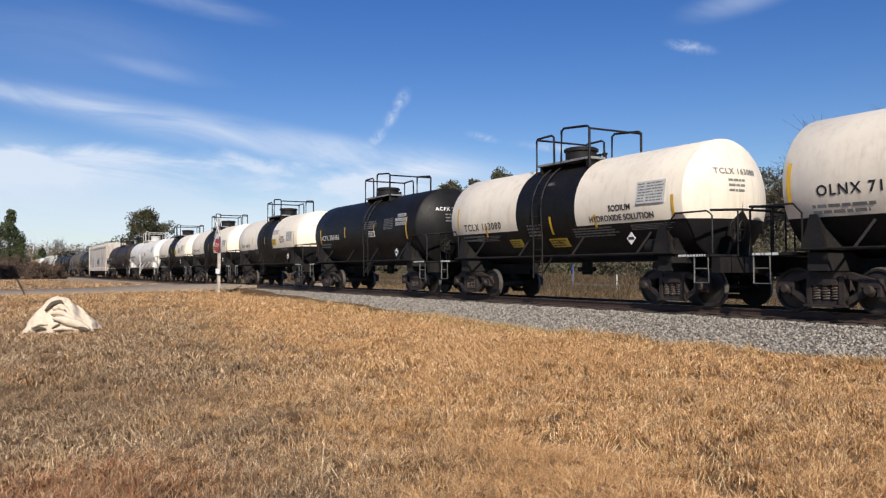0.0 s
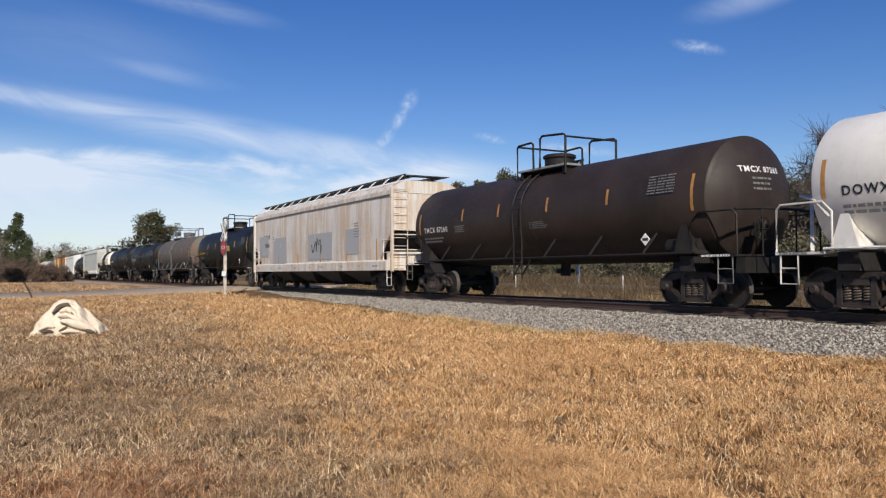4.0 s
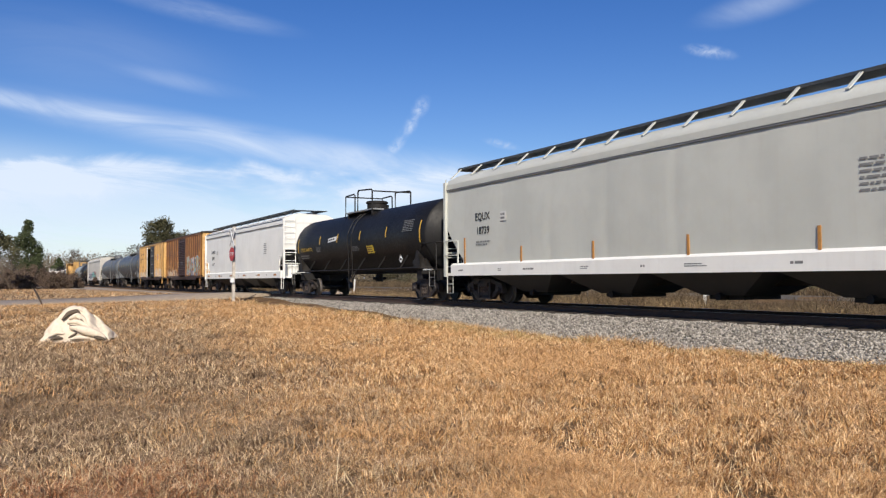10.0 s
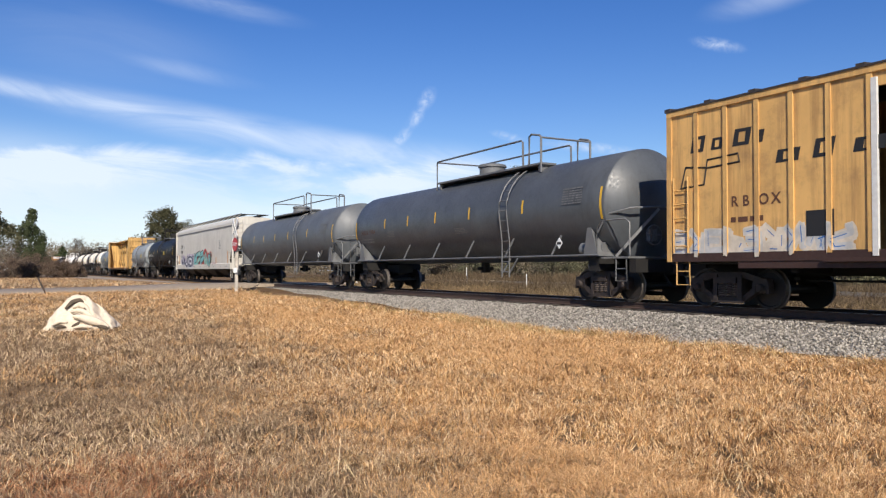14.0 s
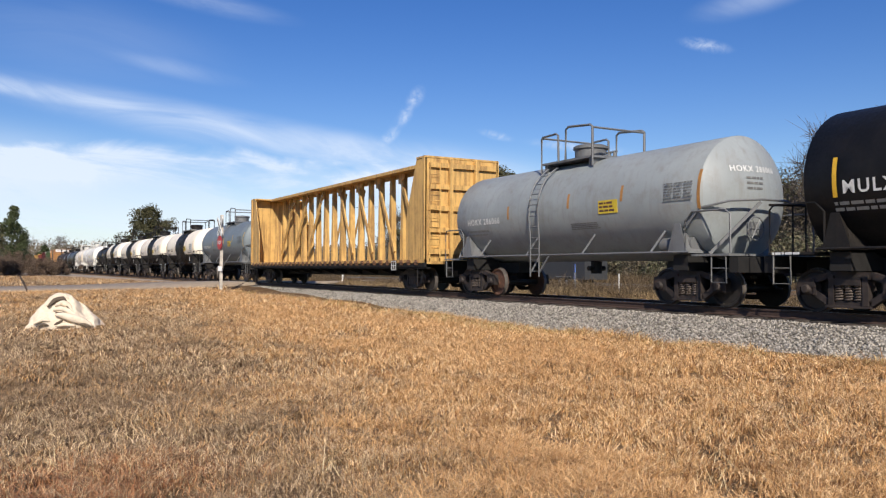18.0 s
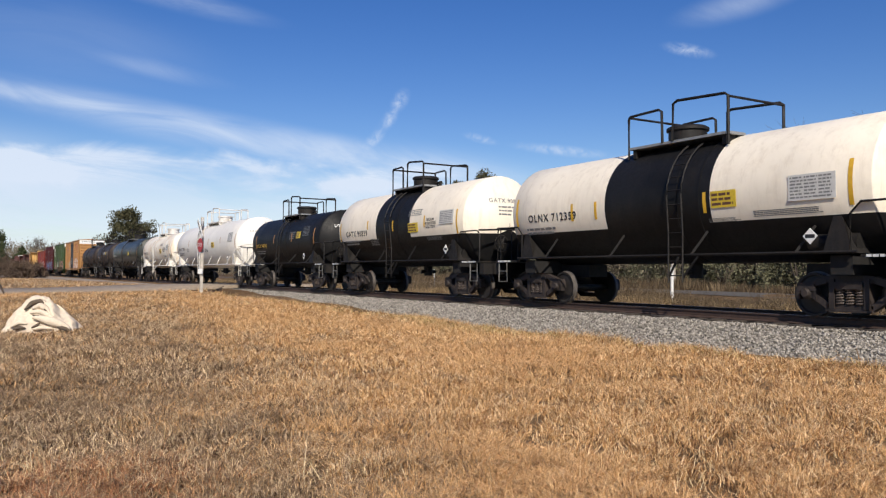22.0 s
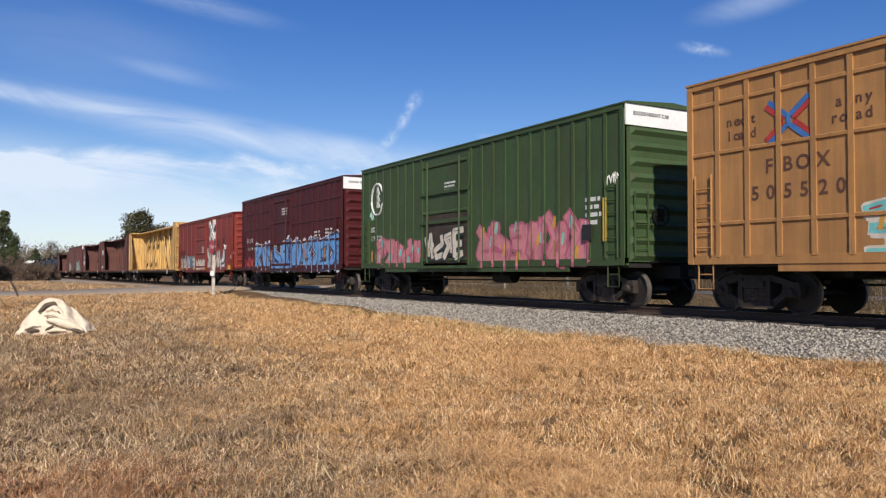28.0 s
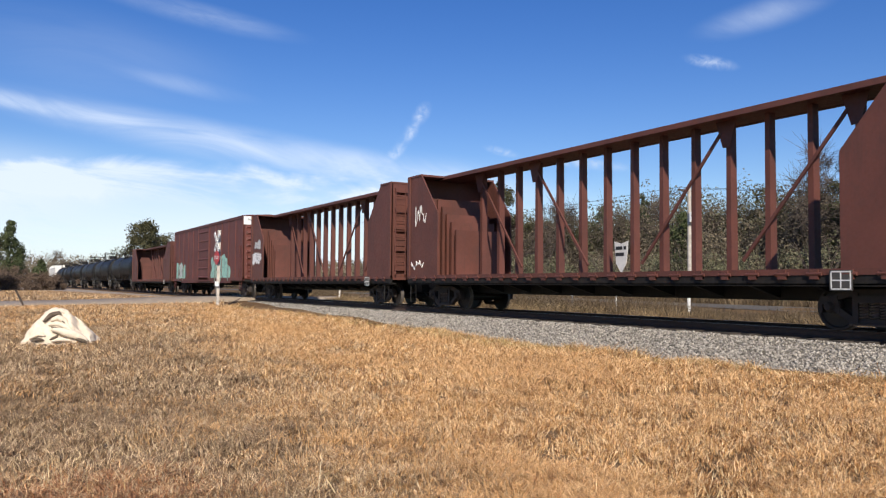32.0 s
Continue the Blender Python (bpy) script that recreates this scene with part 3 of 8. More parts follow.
    for x in (a, b):
        part("end_rail", Shape().tube([(x, -0.95, zt + 0.76), (x, 0.95, zt + 0.76)], 0.031, 5), rail_mat, car, smooth=50)
    part("dome_base", Shape().box(dome - 0.85, dome + 1.0, -0.36, 0.36, zt - 0.2, zt + 0.06), rail_mat, car)
    part("dome", lathe_z([(0.46, zt - 0.15), (0.46, zt + 0.34), (0.51, zt + 0.36), (0.51, zt + 0.43), (0.44, zt + 0.47), (0.0, zt + 0.51)], 24, (dome, 0)), rail_mat if rail_mat is not frame_black else frame_black, car, smooth=40)
    for dx in (0.66, 0.9, -0.68):
        part("valve", Shape().tube([(dome + dx, 0.12, zt - 0.1), (dome + dx, 0.12, zt + 0.22)], 0.06, 8).tube([(dome + dx - 0.09, 0.12, zt + 0.2), (dome + dx + 0.09, 0.12, zt + 0.2)], 0.035, 6), rail_mat, car, smooth=40)
    q = [(-R * math.cos(t) - 0.1, zc + R * math.sin(t) + 0.02) for t in np.linspace(0.05, 1.08, 7)]
    for y in (1,):
        ladder(car, ladder_at, 0, 0, 0, 0.42, rail_mat, pts=[(-1.52, 0.62), (-1.52, zs + 0.5)] + [(min(u, -0.0) - 0.03, v) for u, v in q if v > zs + 0.8])
    part("ladder_brace", Shape().bar((ladder_at - 0.21, -1.5, 0.75), (ladder_at - 0.21, -1.2, 1.2), 0.04, 0.04), rail_mat, car)
    part("ladder_brace", Shape().bar((ladder_at + 0.21, -1.5, 0.75), (ladder_at + 0.6, -1.47, 1.2), 0.04, 0.04), rail_mat, car)
    for k in (-0.32, 0.32) if jacket else ():
        part("tank_band", Shape().extrude_x([((R + 0.012) * math.cos(t), zc + (R + 0.012) * math.sin(t)) for t in np.linspace(0, 2 * math.pi, 41)[:-1]], ladder_at + 0.25 + k - 0.03, ladder_at + 0.25 + k + 0.03), band_mat or body, car, smooth=60)
    # writing
    sm = strip_mat or strip_yellow
    for x, z0, z1 in strips:
        strip_on_tank(car, x, z0, z1, R, zc, sm)
    zm = zc + mark_z
    if mark:
        size = mark_size
        words(mark, size * 0.78, on_tank(-xs + 0.5 + len(mark) * size * 0.31, zm, R, zc), ink, car, spacing=1.22)
        bars(1.5, 0.24, 2, on_tank(-xs + 1.35, zm - 0.34, R, zc), ink_grey if ink is not ink_black else ink_grey, car, seed=len(mark))
    if mark and end_mark:
        head_print(car, mark, 0.19, -0.1, 0.42 * R, xs, R, zc, ink_grey if ink is ink_black else ink_white)
        for k in range(3):
            head_print(car, "", 0.09, -0.1, 0.42 * R - 0.2 - 0.12 * k, xs, R, zc, ink_grey if ink is ink_black else ink_pale)
    for kind, x, z, w, h in panels:
        if kind == "data":
            if body not in DARKS:
                plate(w, h, on_tank(x, z, R, zc, 0.003), panel_white, car, "data_panel")
            bars(w * 0.92, h * 0.9, 7, on_tank(x, z, R, zc, 0.010), ink_pale if body in DARKS else ink_grey, car, cols=3, fill=0.5)
        elif kind == "print":
            bars(w, h, 4, on_tank(x, z, R, zc, 0.003), ink_pale if z < zc - 0.3 * R and lower or body in DARKS else ink_grey, car, seed=3)
        elif kind == "yellow":
            plate(w, h, on_tank(x, z, R, zc, 0.003), panel_yellow, car, "warning_panel", "yellow warning panel")
            bars(w * 0.9, h * 0.85, 3, on_tank(x, z, R, zc, 0.010), ink_brown, car)
        elif kind == "white":
            plate(w, h, on_tank(x, z, R, zc, 0.003), panel_white, car, "white_panel")
            bars(w * 0.9, h * 0.85, 3, on_tank(x, z, R, zc, 0.010), ink_black, car)
        elif kind == "soda":
            for k, word in enumerate(("SODIUM", "HYDROXIDE", "SOLUTION")):
                words(word, h * 0.36, on_tank(x, z + h * (0.33 - 0.33 * k), R, zc, 0.006), ink, car)
        elif kind == "caustic":
            for k, word in enumerate(("SODIUM", "HYDROXIDE SOLUTION")):
                words(word, h * 0.72, on_tank(x, z + h * (0.42 - 0.8 * k), R, zc, 0.008), ink, car)
        elif kind == "placard":
            part("placard", Shape().box(-0.11, 0.11, -0.11, 0.11, -0.006, 0.006), roof_white, car, "white diamond placard", m=pose(x, -1.50, z, 90, 0, 0) @ pose(0, 0, 0, 0, 0, 45))
            part("placard_mark", Shape().box(-0.10, 0.10, -0.035, 0.035, 0, 0.010), ink_black, car, m=pose(x, -1.50, z, 90, 0, 0))
        elif kind == "blue":
            plate(w, h, on_tank(x, z, R - 0.04, zc, 0.012), panel_blue, car, "blue_panel", "light blue panel")
            bars(w * 0.85, h * 0.5, 1, on_tank(x, z, R - 0.04, zc, 0.020), ink_white, car)
        elif kind == "slogan":
            plate(w, h, on_tank(x, z, R, zc, 0.003) @ pose(0, 0, 0, 0, 0, 4), ink_white, car, "slogan_panel", "white slogan panel")
            bars(w * 0.86, h * 0.6, 1, on_tank(x, z, R, zc, 0.010) @ pose(0, 0, 0, 0, 0, 4), ink_black, car)
        elif kind == "box":
            s = Shape()
            for c in ((-w / 2, w / 2, -h / 2, -h / 2 + 0.02), (-w / 2, w / 2, h / 2 - 0.02, h / 2), (-w / 2, -w / 2 + 0.02, -h / 2, h / 2), (w / 2 - 0.02, w / 2, -h / 2, h / 2)):
                s.add([(c[0], c[2], 0), (c[1], c[2], 0), (c[1], c[3], 0), (c[0], c[3], 0)], [(0, 1, 2, 3)])
            part("stencil_box", s, ink, car, m=on_tank(x, z, R, zc, 0.014))
            bars(w * 0.7, h * 0.6, 2, on_tank(x, z, R, zc, 0.006), ink, car)
    add_trucks(car, half, 2.0, rusty)
    return car


def lathe_z(prof, seg, at):
    s = Shape()
    verts = [(at[0] + r * math.cos(2 * math.pi * k / seg), at[1] + r * math.sin(2 * math.pi * k / seg), z) for r, z in prof for k in range(seg)]
    faces = [(i * seg + k, i * seg + (k + 1) % seg, (i + 1) * seg + (k + 1) % seg, (i + 1) * seg + k) for i in range(len(prof) - 1) for k in range(seg)]
    return s.add(verts, faces)


DARKS = (black_paint, brown_black, green_black, grey_paint, dark_grey, blue_grey, rusty_grey, light_grey)
# ---- ground, track, road ----
def gz(x, y):
    """Height of the ground."""
    rise = 0.015 * np.clip(-16 - x, 0, 34)
    back = 0.22 * np.clip((y - 16) / 4, 0, 1)
    bumps = 0.05 * np.sin(x * 0.31 + 1.2) * np.sin(y * 0.43 + 0.4) + 0.03 * np.sin(x * 0.9 + y * 0.7)
    near = np.clip(np.hypot(x, y) / 8, 0, 1)
    dip = 0.11 * np.exp(-((y - 11.5) / 1.2) ** 2) * np.clip((-x - 18) / 10, 0, 1) * np.clip((x + 47) / 4, 0, 1)
    return rise - dip + back * (1 - rise / 0.51) + bumps * near * np.clip(1.2 - np.hypot(x, y) / 80, 0, 1) + 0.05


def steps(a, b, fine0, fine1, d):
    xs = list(np.arange(fine0, fine1 + d / 2, d))
    q = d
    while xs[-1] < b:
        q *= 1.25
        xs.append(min(b, xs[-1] + q))
    q = d
    while xs[0] > a:
        q *= 1.25
        xs.insert(0, max(a, xs[0] - q))
    return np.array(xs)


def sheet(name, xs, ys, height, mat, kind, label="", smooth=True):
    X, Y = np.meshgrid(xs, ys)
    Z = height(X, Y)
    n = len(xs)
    idx = np.arange(len(xs) * len(ys)).reshape(len(ys), n)
    f = np.stack([idx[:-1, :-1], idx[:-1, 1:], idx[1:, 1:], idx[1:, :-1]], -1).reshape(-1, 4)
    me = bpy.data.meshes.new(name)
    me.from_pydata(np.stack([X, Y, Z], -1).reshape(-1, 3).tolist(), [], f.tolist())
    me.materials.append(mat)
    me.polygons.foreach_set("use_smooth", [smooth] * len(f))
    ob = new(name, me)
    return tagged(ob, label, name.replace("_", " "), kind=kind)


def soil_material():
    m, nt, bsdf = mat_tools("dry grass ground")
    v = coords(nt, shift=False)
    big, mid, fine = noise_node(nt, v, 0.09, 4), noise_node(nt, v, 0.8, 5, 0.65), noise_node(nt, v, 22, 5, 0.75)
    c = mixed(nt, remap(nt, mid, 0.35, 0.68), (0.12, 0.068, 0.033), (0.24, 0.145, 0.068))
    c = mixed(nt, remap(nt, big, 0.42, 0.62, 0, 0.55), c, (0.22, 0.155, 0.095))
    c = mixed(nt, remap(nt, fine, 0.30, 0.62), mixed(nt, 0.5, c, (0.10, 0.06, 0.03)), c)
    nt.links.new(c, bsdf.inputs["Base Color"])
    bsdf.inputs["Roughness"].default_value = 0.95
    bsdf.inputs["Specular IOR Level"].default_value = 0.15
    add_bump(nt, bsdf, fine, 0.9, 0.05)
    return m


def gravel_material():
    m, nt, bsdf = mat_tools("grey ballast")
    v = coords(nt, shift=False)
    vo = nt.nodes.new("ShaderNodeTexVoronoi")
    vo.inputs["Scale"].default_value = 19
    nt.links.new(v, vo.inputs["Vector"])
    rgb = nt.nodes.new("ShaderNodeSeparateColor")
    nt.links.new(vo.outputs["Color"], rgb.inputs[0])
    c = mixed(nt, rgb.outputs[0], (0.09, 0.08, 0.068), (0.37, 0.335, 0.29))
    c = mixed(nt, remap(nt, noise_node(nt, v, 0.6, 4), 0.4, 0.7, 0, 0.35), c, (0.20, 0.16, 0.12))
    nt.links.new(c, bsdf.inputs["Base Color"])
    bsdf.inputs["Roughness"].default_value = 0.9
    inv = math_node(nt, "SUBTRACT", 1.0, vo.outputs["Distance"])
    add_bump(nt, bsdf, inv, 1.0, 0.05)
    return m


soil, gravel = soil_material(), gravel_material()
asphalt = plain("dusty worn asphalt", (0.33, 0.262, 0.19), 0.9, vary=0.22, scale=4, bump=0.3)
back_asphalt = plain("dark asphalt", (0.10, 0.09, 0.075), 0.9, vary=0.2, scale=4, bump=0.3)
stone_mat = None


def stone_material():
    m, nt, bsdf = mat_tools("crushed stone")
    g = nt.nodes.new("ShaderNodeNewGeometry")
    c = mixed(nt, g.outputs["Random Per Island"], (0.085, 0.075, 0.062), (0.50, 0.455, 0.39))
    nt.links.new(c, bsdf.inputs["Base Color"])
    bsdf.inputs["Roughness"].default_value = 0.85
    return m


sheet("ground", steps(-3000, 900, -64, 8, 0.5), steps(-1600, 3000, -14, 34, 0.5), gz, soil, "structure", "dry straw coloured grass over bare soil")


def ballast_height(X, Y):
    d = np.abs(Y - TRACK_Y)
    top = 0.52 - np.clip(d - 1.55, 0, 9) * 0.36
    return top + 0.018 * np.sin(X * 5.1 + Y * 3.3) * np.sin(X * 2.3 - Y * 6.1)


sheet("ballast_bed", steps(-1100, 200, -60, 6, 0.35), np.arange(TRACK_Y - 3.4, TRACK_Y + 3.41, 0.2), ballast_height, gravel, "structure", "grey crushed stone ballast under the track")


def scatter_stones():
    n = 42000
    x, u = -46 + 48 * RNG.random(n) ** 0.75, RNG.random(n)
    y = TRACK_Y - 1.4 - 1.75 * u
    z = ballast_height(x, y)
    keep = z > gz(x, y) - 0.03
    x, y, z = x[keep], y[keep], z[keep]
    n = len(x)
    base = np.array([(1, 0, 0), (0, 1, 0), (-1, 0, 0), (0, -1, 0), (0, 0, 0.9), (0, 0, -0.6)], float)
    size = RNG.uniform(0.018, 0.038, (n, 1, 1))
    pts = base[None] * size * RNG.uniform(0.6, 1.35, (n, 6, 1))
    a = RNG.uniform(0, 6.28, n)
    c, s = np.cos(a)[:, None], np.sin(a)[:, None]
    P = np.stack([pts[..., 0] * c - pts[..., 1] * s + x[:, None], pts[..., 0] * s + pts[..., 1] * c + y[:, None], pts[..., 2] + z[:, None] + 0.008], -1)
    tri = np.array([(0, 1, 4), (1, 2, 4), (2, 3, 4), (3, 0, 4), (1, 0, 5), (2, 1, 5), (3, 2, 5), (0, 3, 5)])
    F = (tri[None] + (np.arange(n) * 6)[:, None, None]).reshape(-1, 3)
    bulk_mesh("ballast_stones", P.reshape(-1, 3), F, stone_material(), "loose grey crushed stones on the ballast slope", "gravel")


def bulk_mesh(name, P, F, mat, label, category):
    me = bpy.data.meshes.new(name)
    me.vertices.add(len(P))
    me.vertices.foreach_set("co", np.ascontiguousarray(P, np.float32).ravel())
    k = F.shape[1]
    me.loops.add(F.size)
    me.loops.foreach_set("vertex_index", np.ascontiguousarray(F, np.int32).ravel())
    me.polygons.add(len(F))
    me.polygons.foreach_set("loop_start", np.arange(0, F.size, k, dtype=np.int32))
    me.materials.append(mat)
    me.update(calc_edges=True)
    return tagged(new(name, me), label, category, kind="stuff")


scatter_stones()

rail_profile = [(-0.075, 0.0), (0.075, 0.0), (0.07, 0.02), (0.012, 0.035), (0.012, 0.125), (0.036, 0.135), (0.036, 0.168), (-0.036, 0.168), (-0.036, 0.135), (-0.012, 0.125), (-0.012, 0.035), (-0.07, 0.02)]
track = thing("railway_track", "rusty steel rails on dark wooden sleepers", "railway track", kind="structure")
for side in (-0.7525, 0.7525):
    rl = part("rail", Shape().extrude_x([(TRACK_Y + side + y, 0.73 - 0.168 + z) for y, z in rail_profile], -1100, 200), rail_side, track)
    part("rail_head", Shape().box(-1100, 200, TRACK_Y + side - 0.03, TRACK_Y + side + 0.03, 0.7285, 0.7315), rail_top, rl, "polished running surface")
tie = Shape().box(-0.115, 0.115, -1.3, 1.3, -0.17, 0.0).mesh("sleeper", [tie_wood])
for k in range(130):
    part("sleeper", tie, None, track, m=pose(-62 + 0.52 * k, TRACK_Y, 0.56 + 0.008 * math.sin(k * 2.1), 0, 0, 0.6 * math.sin(k * 1.7)))
far_ties = Shape()
for k in range(500):
    far_ties.box(-62.4 - 0.52 * k - 0.115, -62.4 - 0.52 * k + 0.115, TRACK_Y - 1.3, TRACK_Y + 1.3, 0.40, 0.56)
tagged(part("far_sleeper", far_ties, tie_wood, track), kind="stuff")


def road():
    line = [(-10.0, -62.0), (-33.0, -22.0), (-42.5, -2.0), (-49.0, 9.5), (-52.3, 15.3), (-56.0, 22.0), (-64.0, 36.0), (-84.0, 70.0)]
    pts = []
    for (a, b), (c, d) in zip(line, line[1:]):
        n = max(2, int(math.hypot(c - a, d - b) / 1.0))
        pts += [(a + (c - a) * k / n, b + (d - b) * k / n) for k in range(n)]
    pts.append(line[-1])
    s = Shape()
    rows = []
    for i, (x, y) in enumerate(pts):
        a, b = pts[max(i - 1, 0)], pts[min(i + 1, len(pts) - 1)]
        d = Vector((b[0] - a[0], b[1] - a[1])).normalized()
        t = max(0.0, 1 - max(0.0, abs(y - TRACK_Y) - 2.0) / 7.0)
        t = t * t * (3 - 2 * t)
        for w in (-3.3, -3.2, 0, 3.2, 3.3):
            px, py = x + d.y * w, y - d.x * w
            z = max(float(gz(px, py)) + 0.05, 0.0)
            z = z * (1 - t) + 0.715 * t
            rows.append((px, py, z - (0.16 if abs(w) > 3.25 else 0)))
    n = len(pts)
    s.add(rows, [(5 * i + k, 5 * i + k + 1, 5 * i + k + 6, 5 * i + k + 5)[::-1] for i in range(n - 1) for k in range(4)])
    me = s.mesh("road", [asphalt], 60)
    tagged(new("road", me), "worn grey asphalt road over the crossing", "road", kind="structure")


road()
far_road = sheet("back_road", np.arange(-560, 560, 4.0), np.array([35.0, 41.0]), lambda X, Y: gz(X, Y) + 0.03, back_asphalt, "structure", "grey road behind the track")


def gravel_shoulder():
    s, xs = Shape(), np.arange(-51.0, -160.0, -2.0)
    vs = []
    for x in xs:
        inner = max(-2.0, 12.2 + 0.02 * (x + 20) + 0.07 * (x + 52))
        for k in range(5):
            y = 12.3 + (inner - 12.3) * k / 4
            vs.append((x, y, float(gz(x, y)) + (0.035 if k < 4 else -0.02)))
    s.add(vs, [(5 * i + k, 5 * i + k + 1, 5 * i + k + 6, 5 * i + k + 5) for i in range(len(xs) - 1) for k in range(4)])
    tagged(new("gravel_shoulder", s.mesh("gravel_shoulder", [dusty_gravel], 60)), "dusty tan gravel beside the track", "gravel", kind="structure")


dusty_gravel = plain("dusty tan gravel", (0.30, 0.245, 0.19), 0.9, vary=0.25, scale=2.5, bump=0.4)
gravel_shoulder()
# ---- dry grass ----
def vnoise(x, y, scale, seed):
    """Smooth value noise over the plane, 0 to 1."""
    tab = np.random.default_rng(seed).random((64, 64))
    u, v = np.asarray(x) / scale + 500.3, np.asarray(y) / scale + 500.7
    i, j = np.floor(u).astype(int), np.floor(v).astype(int)
    a, b = u - i, v - j
    a, b = a * a * (3 - 2 * a), b * b * (3 - 2 * b)
    g = lambda p, q: tab[p % 64, q % 64]
    return g(i, j) * (1 - a) * (1 - b) + g(i + 1, j) * a * (1 - b) + g(i, j + 1) * (1 - a) * b + g(i + 1, j + 1) * a * b


def straw_material(name, dark, mid, light, dull):
    """Blades vary one by one, and in clumps and patches: bleached, dull and dark."""
    m, nt, bsdf = mat_tools(name)
    g = nt.nodes.new("ShaderNodeNewGeometry")
    v = coords(nt, shift=False)
    r = g.outputs["Random Per Island"]
    c = mixed(nt, remap(nt, r, 0.05, 0.55), dark, mid)
    c = mixed(nt, remap(nt, r, 0.55, 1.0), c, light)
    c = mixed(nt, remap(nt, noise_node(nt, v, 0.22, 3), 0.46, 0.66, 0, 0.6), c, dull)
    c = mixed(nt, remap(nt, noise_node(nt, v, 9.0, 4, 0.7), 0.52, 0.66, 0, 0.7), c, [k * 0.6 for k in dark])
    c = mixed(nt, remap(nt, noise_node(nt, v, 1.3, 3), 0.54, 0.72, 0, 0.5), c, dark)
    nt.links.new(c, bsdf.inputs["Base Color"])
    bsdf.inputs["Roughness"].default_value = 0.65
    bsdf.inputs["Specular IOR Level"].default_value = 0.25
    return m


straw = straw_material("dry straw blades", (0.21, 0.095, 0.036), (0.68, 0.385, 0.155), (1.0, 0.745, 0.44), (0.64, 0.375, 0.17))
grey_straw = straw_material("grey brown grass blades", (0.11, 0.062, 0.034), (0.36, 0.238, 0.135), (0.92, 0.70, 0.44), (0.25, 0.168, 0.098))
red_straw = straw_material("reddish grass blades", (0.16, 0.055, 0.024), (0.46, 0.20, 0.085), (0.85, 0.55, 0.30), (0.40, 0.20, 0.10))
olive_straw = straw_material("olive tinged grass blades", (0.15, 0.10, 0.035), (0.50, 0.36, 0.14), (0.80, 0.64, 0.34), (0.40, 0.30, 0.13))
tall_straw = straw_material("tall dry grass blades", (0.055, 0.038, 0.022), (0.125, 0.088, 0.05), (0.23, 0.17, 0.10), (0.11, 0.085, 0.052))
pale_straw = straw_material("pale dry stalks", (0.50, 0.36, 0.18), (0.72, 0.55, 0.30), (0.88, 0.74, 0.50), (0.5, 0.38, 0.2))


def blades(name, x, y, height, width, lean, mat, label, low=0.0, toward=None, bent=False):
    """Blades of grass; bent ones are curved, in two pieces. toward: the way they lean, else any."""
    n = len(x)
    z = gz(x, y) + low
    a, d = RNG.uniform(0, 6.283, n), RNG.uniform(0, 6.283, n) if toward is None else toward
    h = height * RNG.uniform(0.45, 1.15, n)
    ln = h * np.tan(np.clip(RNG.normal(lean, 0.35, n), 0.02, 1.25))
    w = width * RNG.uniform(0.6, 1.4, n)
    base = np.stack([x, y, z], 1)
    side = np.stack([np.cos(a) * w, np.sin(a) * w, np.zeros(n)], 1)
    if not bent:
        tip = base + np.stack([np.cos(d) * ln, np.sin(d) * ln, h], 1)
        P = np.stack([base - side, base + side, tip], 1).reshape(-1, 3)
        return bulk_mesh(name, P, np.arange(3 * n).reshape(-1, 3), mat, label, "grass")
    d2 = d + RNG.normal(0, 0.5, n)
    mid = base + np.stack([np.cos(d) * ln * 0.35, np.sin(d) * ln * 0.35, h * 0.8], 1)
    droop = RNG.uniform(0.1, 1.0, n)
    tip = mid + np.stack([np.cos(d2) * ln * 0.75, np.sin(d2) * ln * 0.75, h * (0.75 - 0.85 * droop)], 1)
    P = np.stack([base - side, base + side, mid - side * 0.8, mid + side * 0.8, tip], 1).reshape(-1, 3)
    tri = np.array([(0, 1, 3), (0, 3, 2), (2, 3, 4)])
    return bulk_mesh(name, P, (tri[None] + (np.arange(n) * 5)[:, None, None]).reshape(-1, 3), mat, label, "grass")


def dullness(x, y):
    """Where the field is grey and matted: a wedge beside the canvas, and spots elsewhere."""
    lateral, ahead = 0.477 * x + 0.879 * y, np.maximum(0.8, np.abs(-0.879 * x + 0.477 * y))
    side = lateral + 0.33 * (ahead - 5.8)
    wedge = np.clip(0.5 - side / 2.6, 0, 1) * np.clip((34 - ahead) / 14, 0.3, 1)
    spots = np.clip((vnoise(x, y, 0.55, 12) - 0.62) * 5, 0, 1) * np.clip(vnoise(x, y, 3.5, 14) * 1.8 - 0.3, 0, 1)
    beyond = 0.7 * np.clip((-44 - x - 0.5 * y) / 3, 0, 1)
    return np.clip(np.maximum(0.92 * wedge, beyond) + 0.7 * spots + 0.7 * (vnoise(x, y, 1.3, 13) - 0.5) * (wedge > 0.08), 0, 0.97)


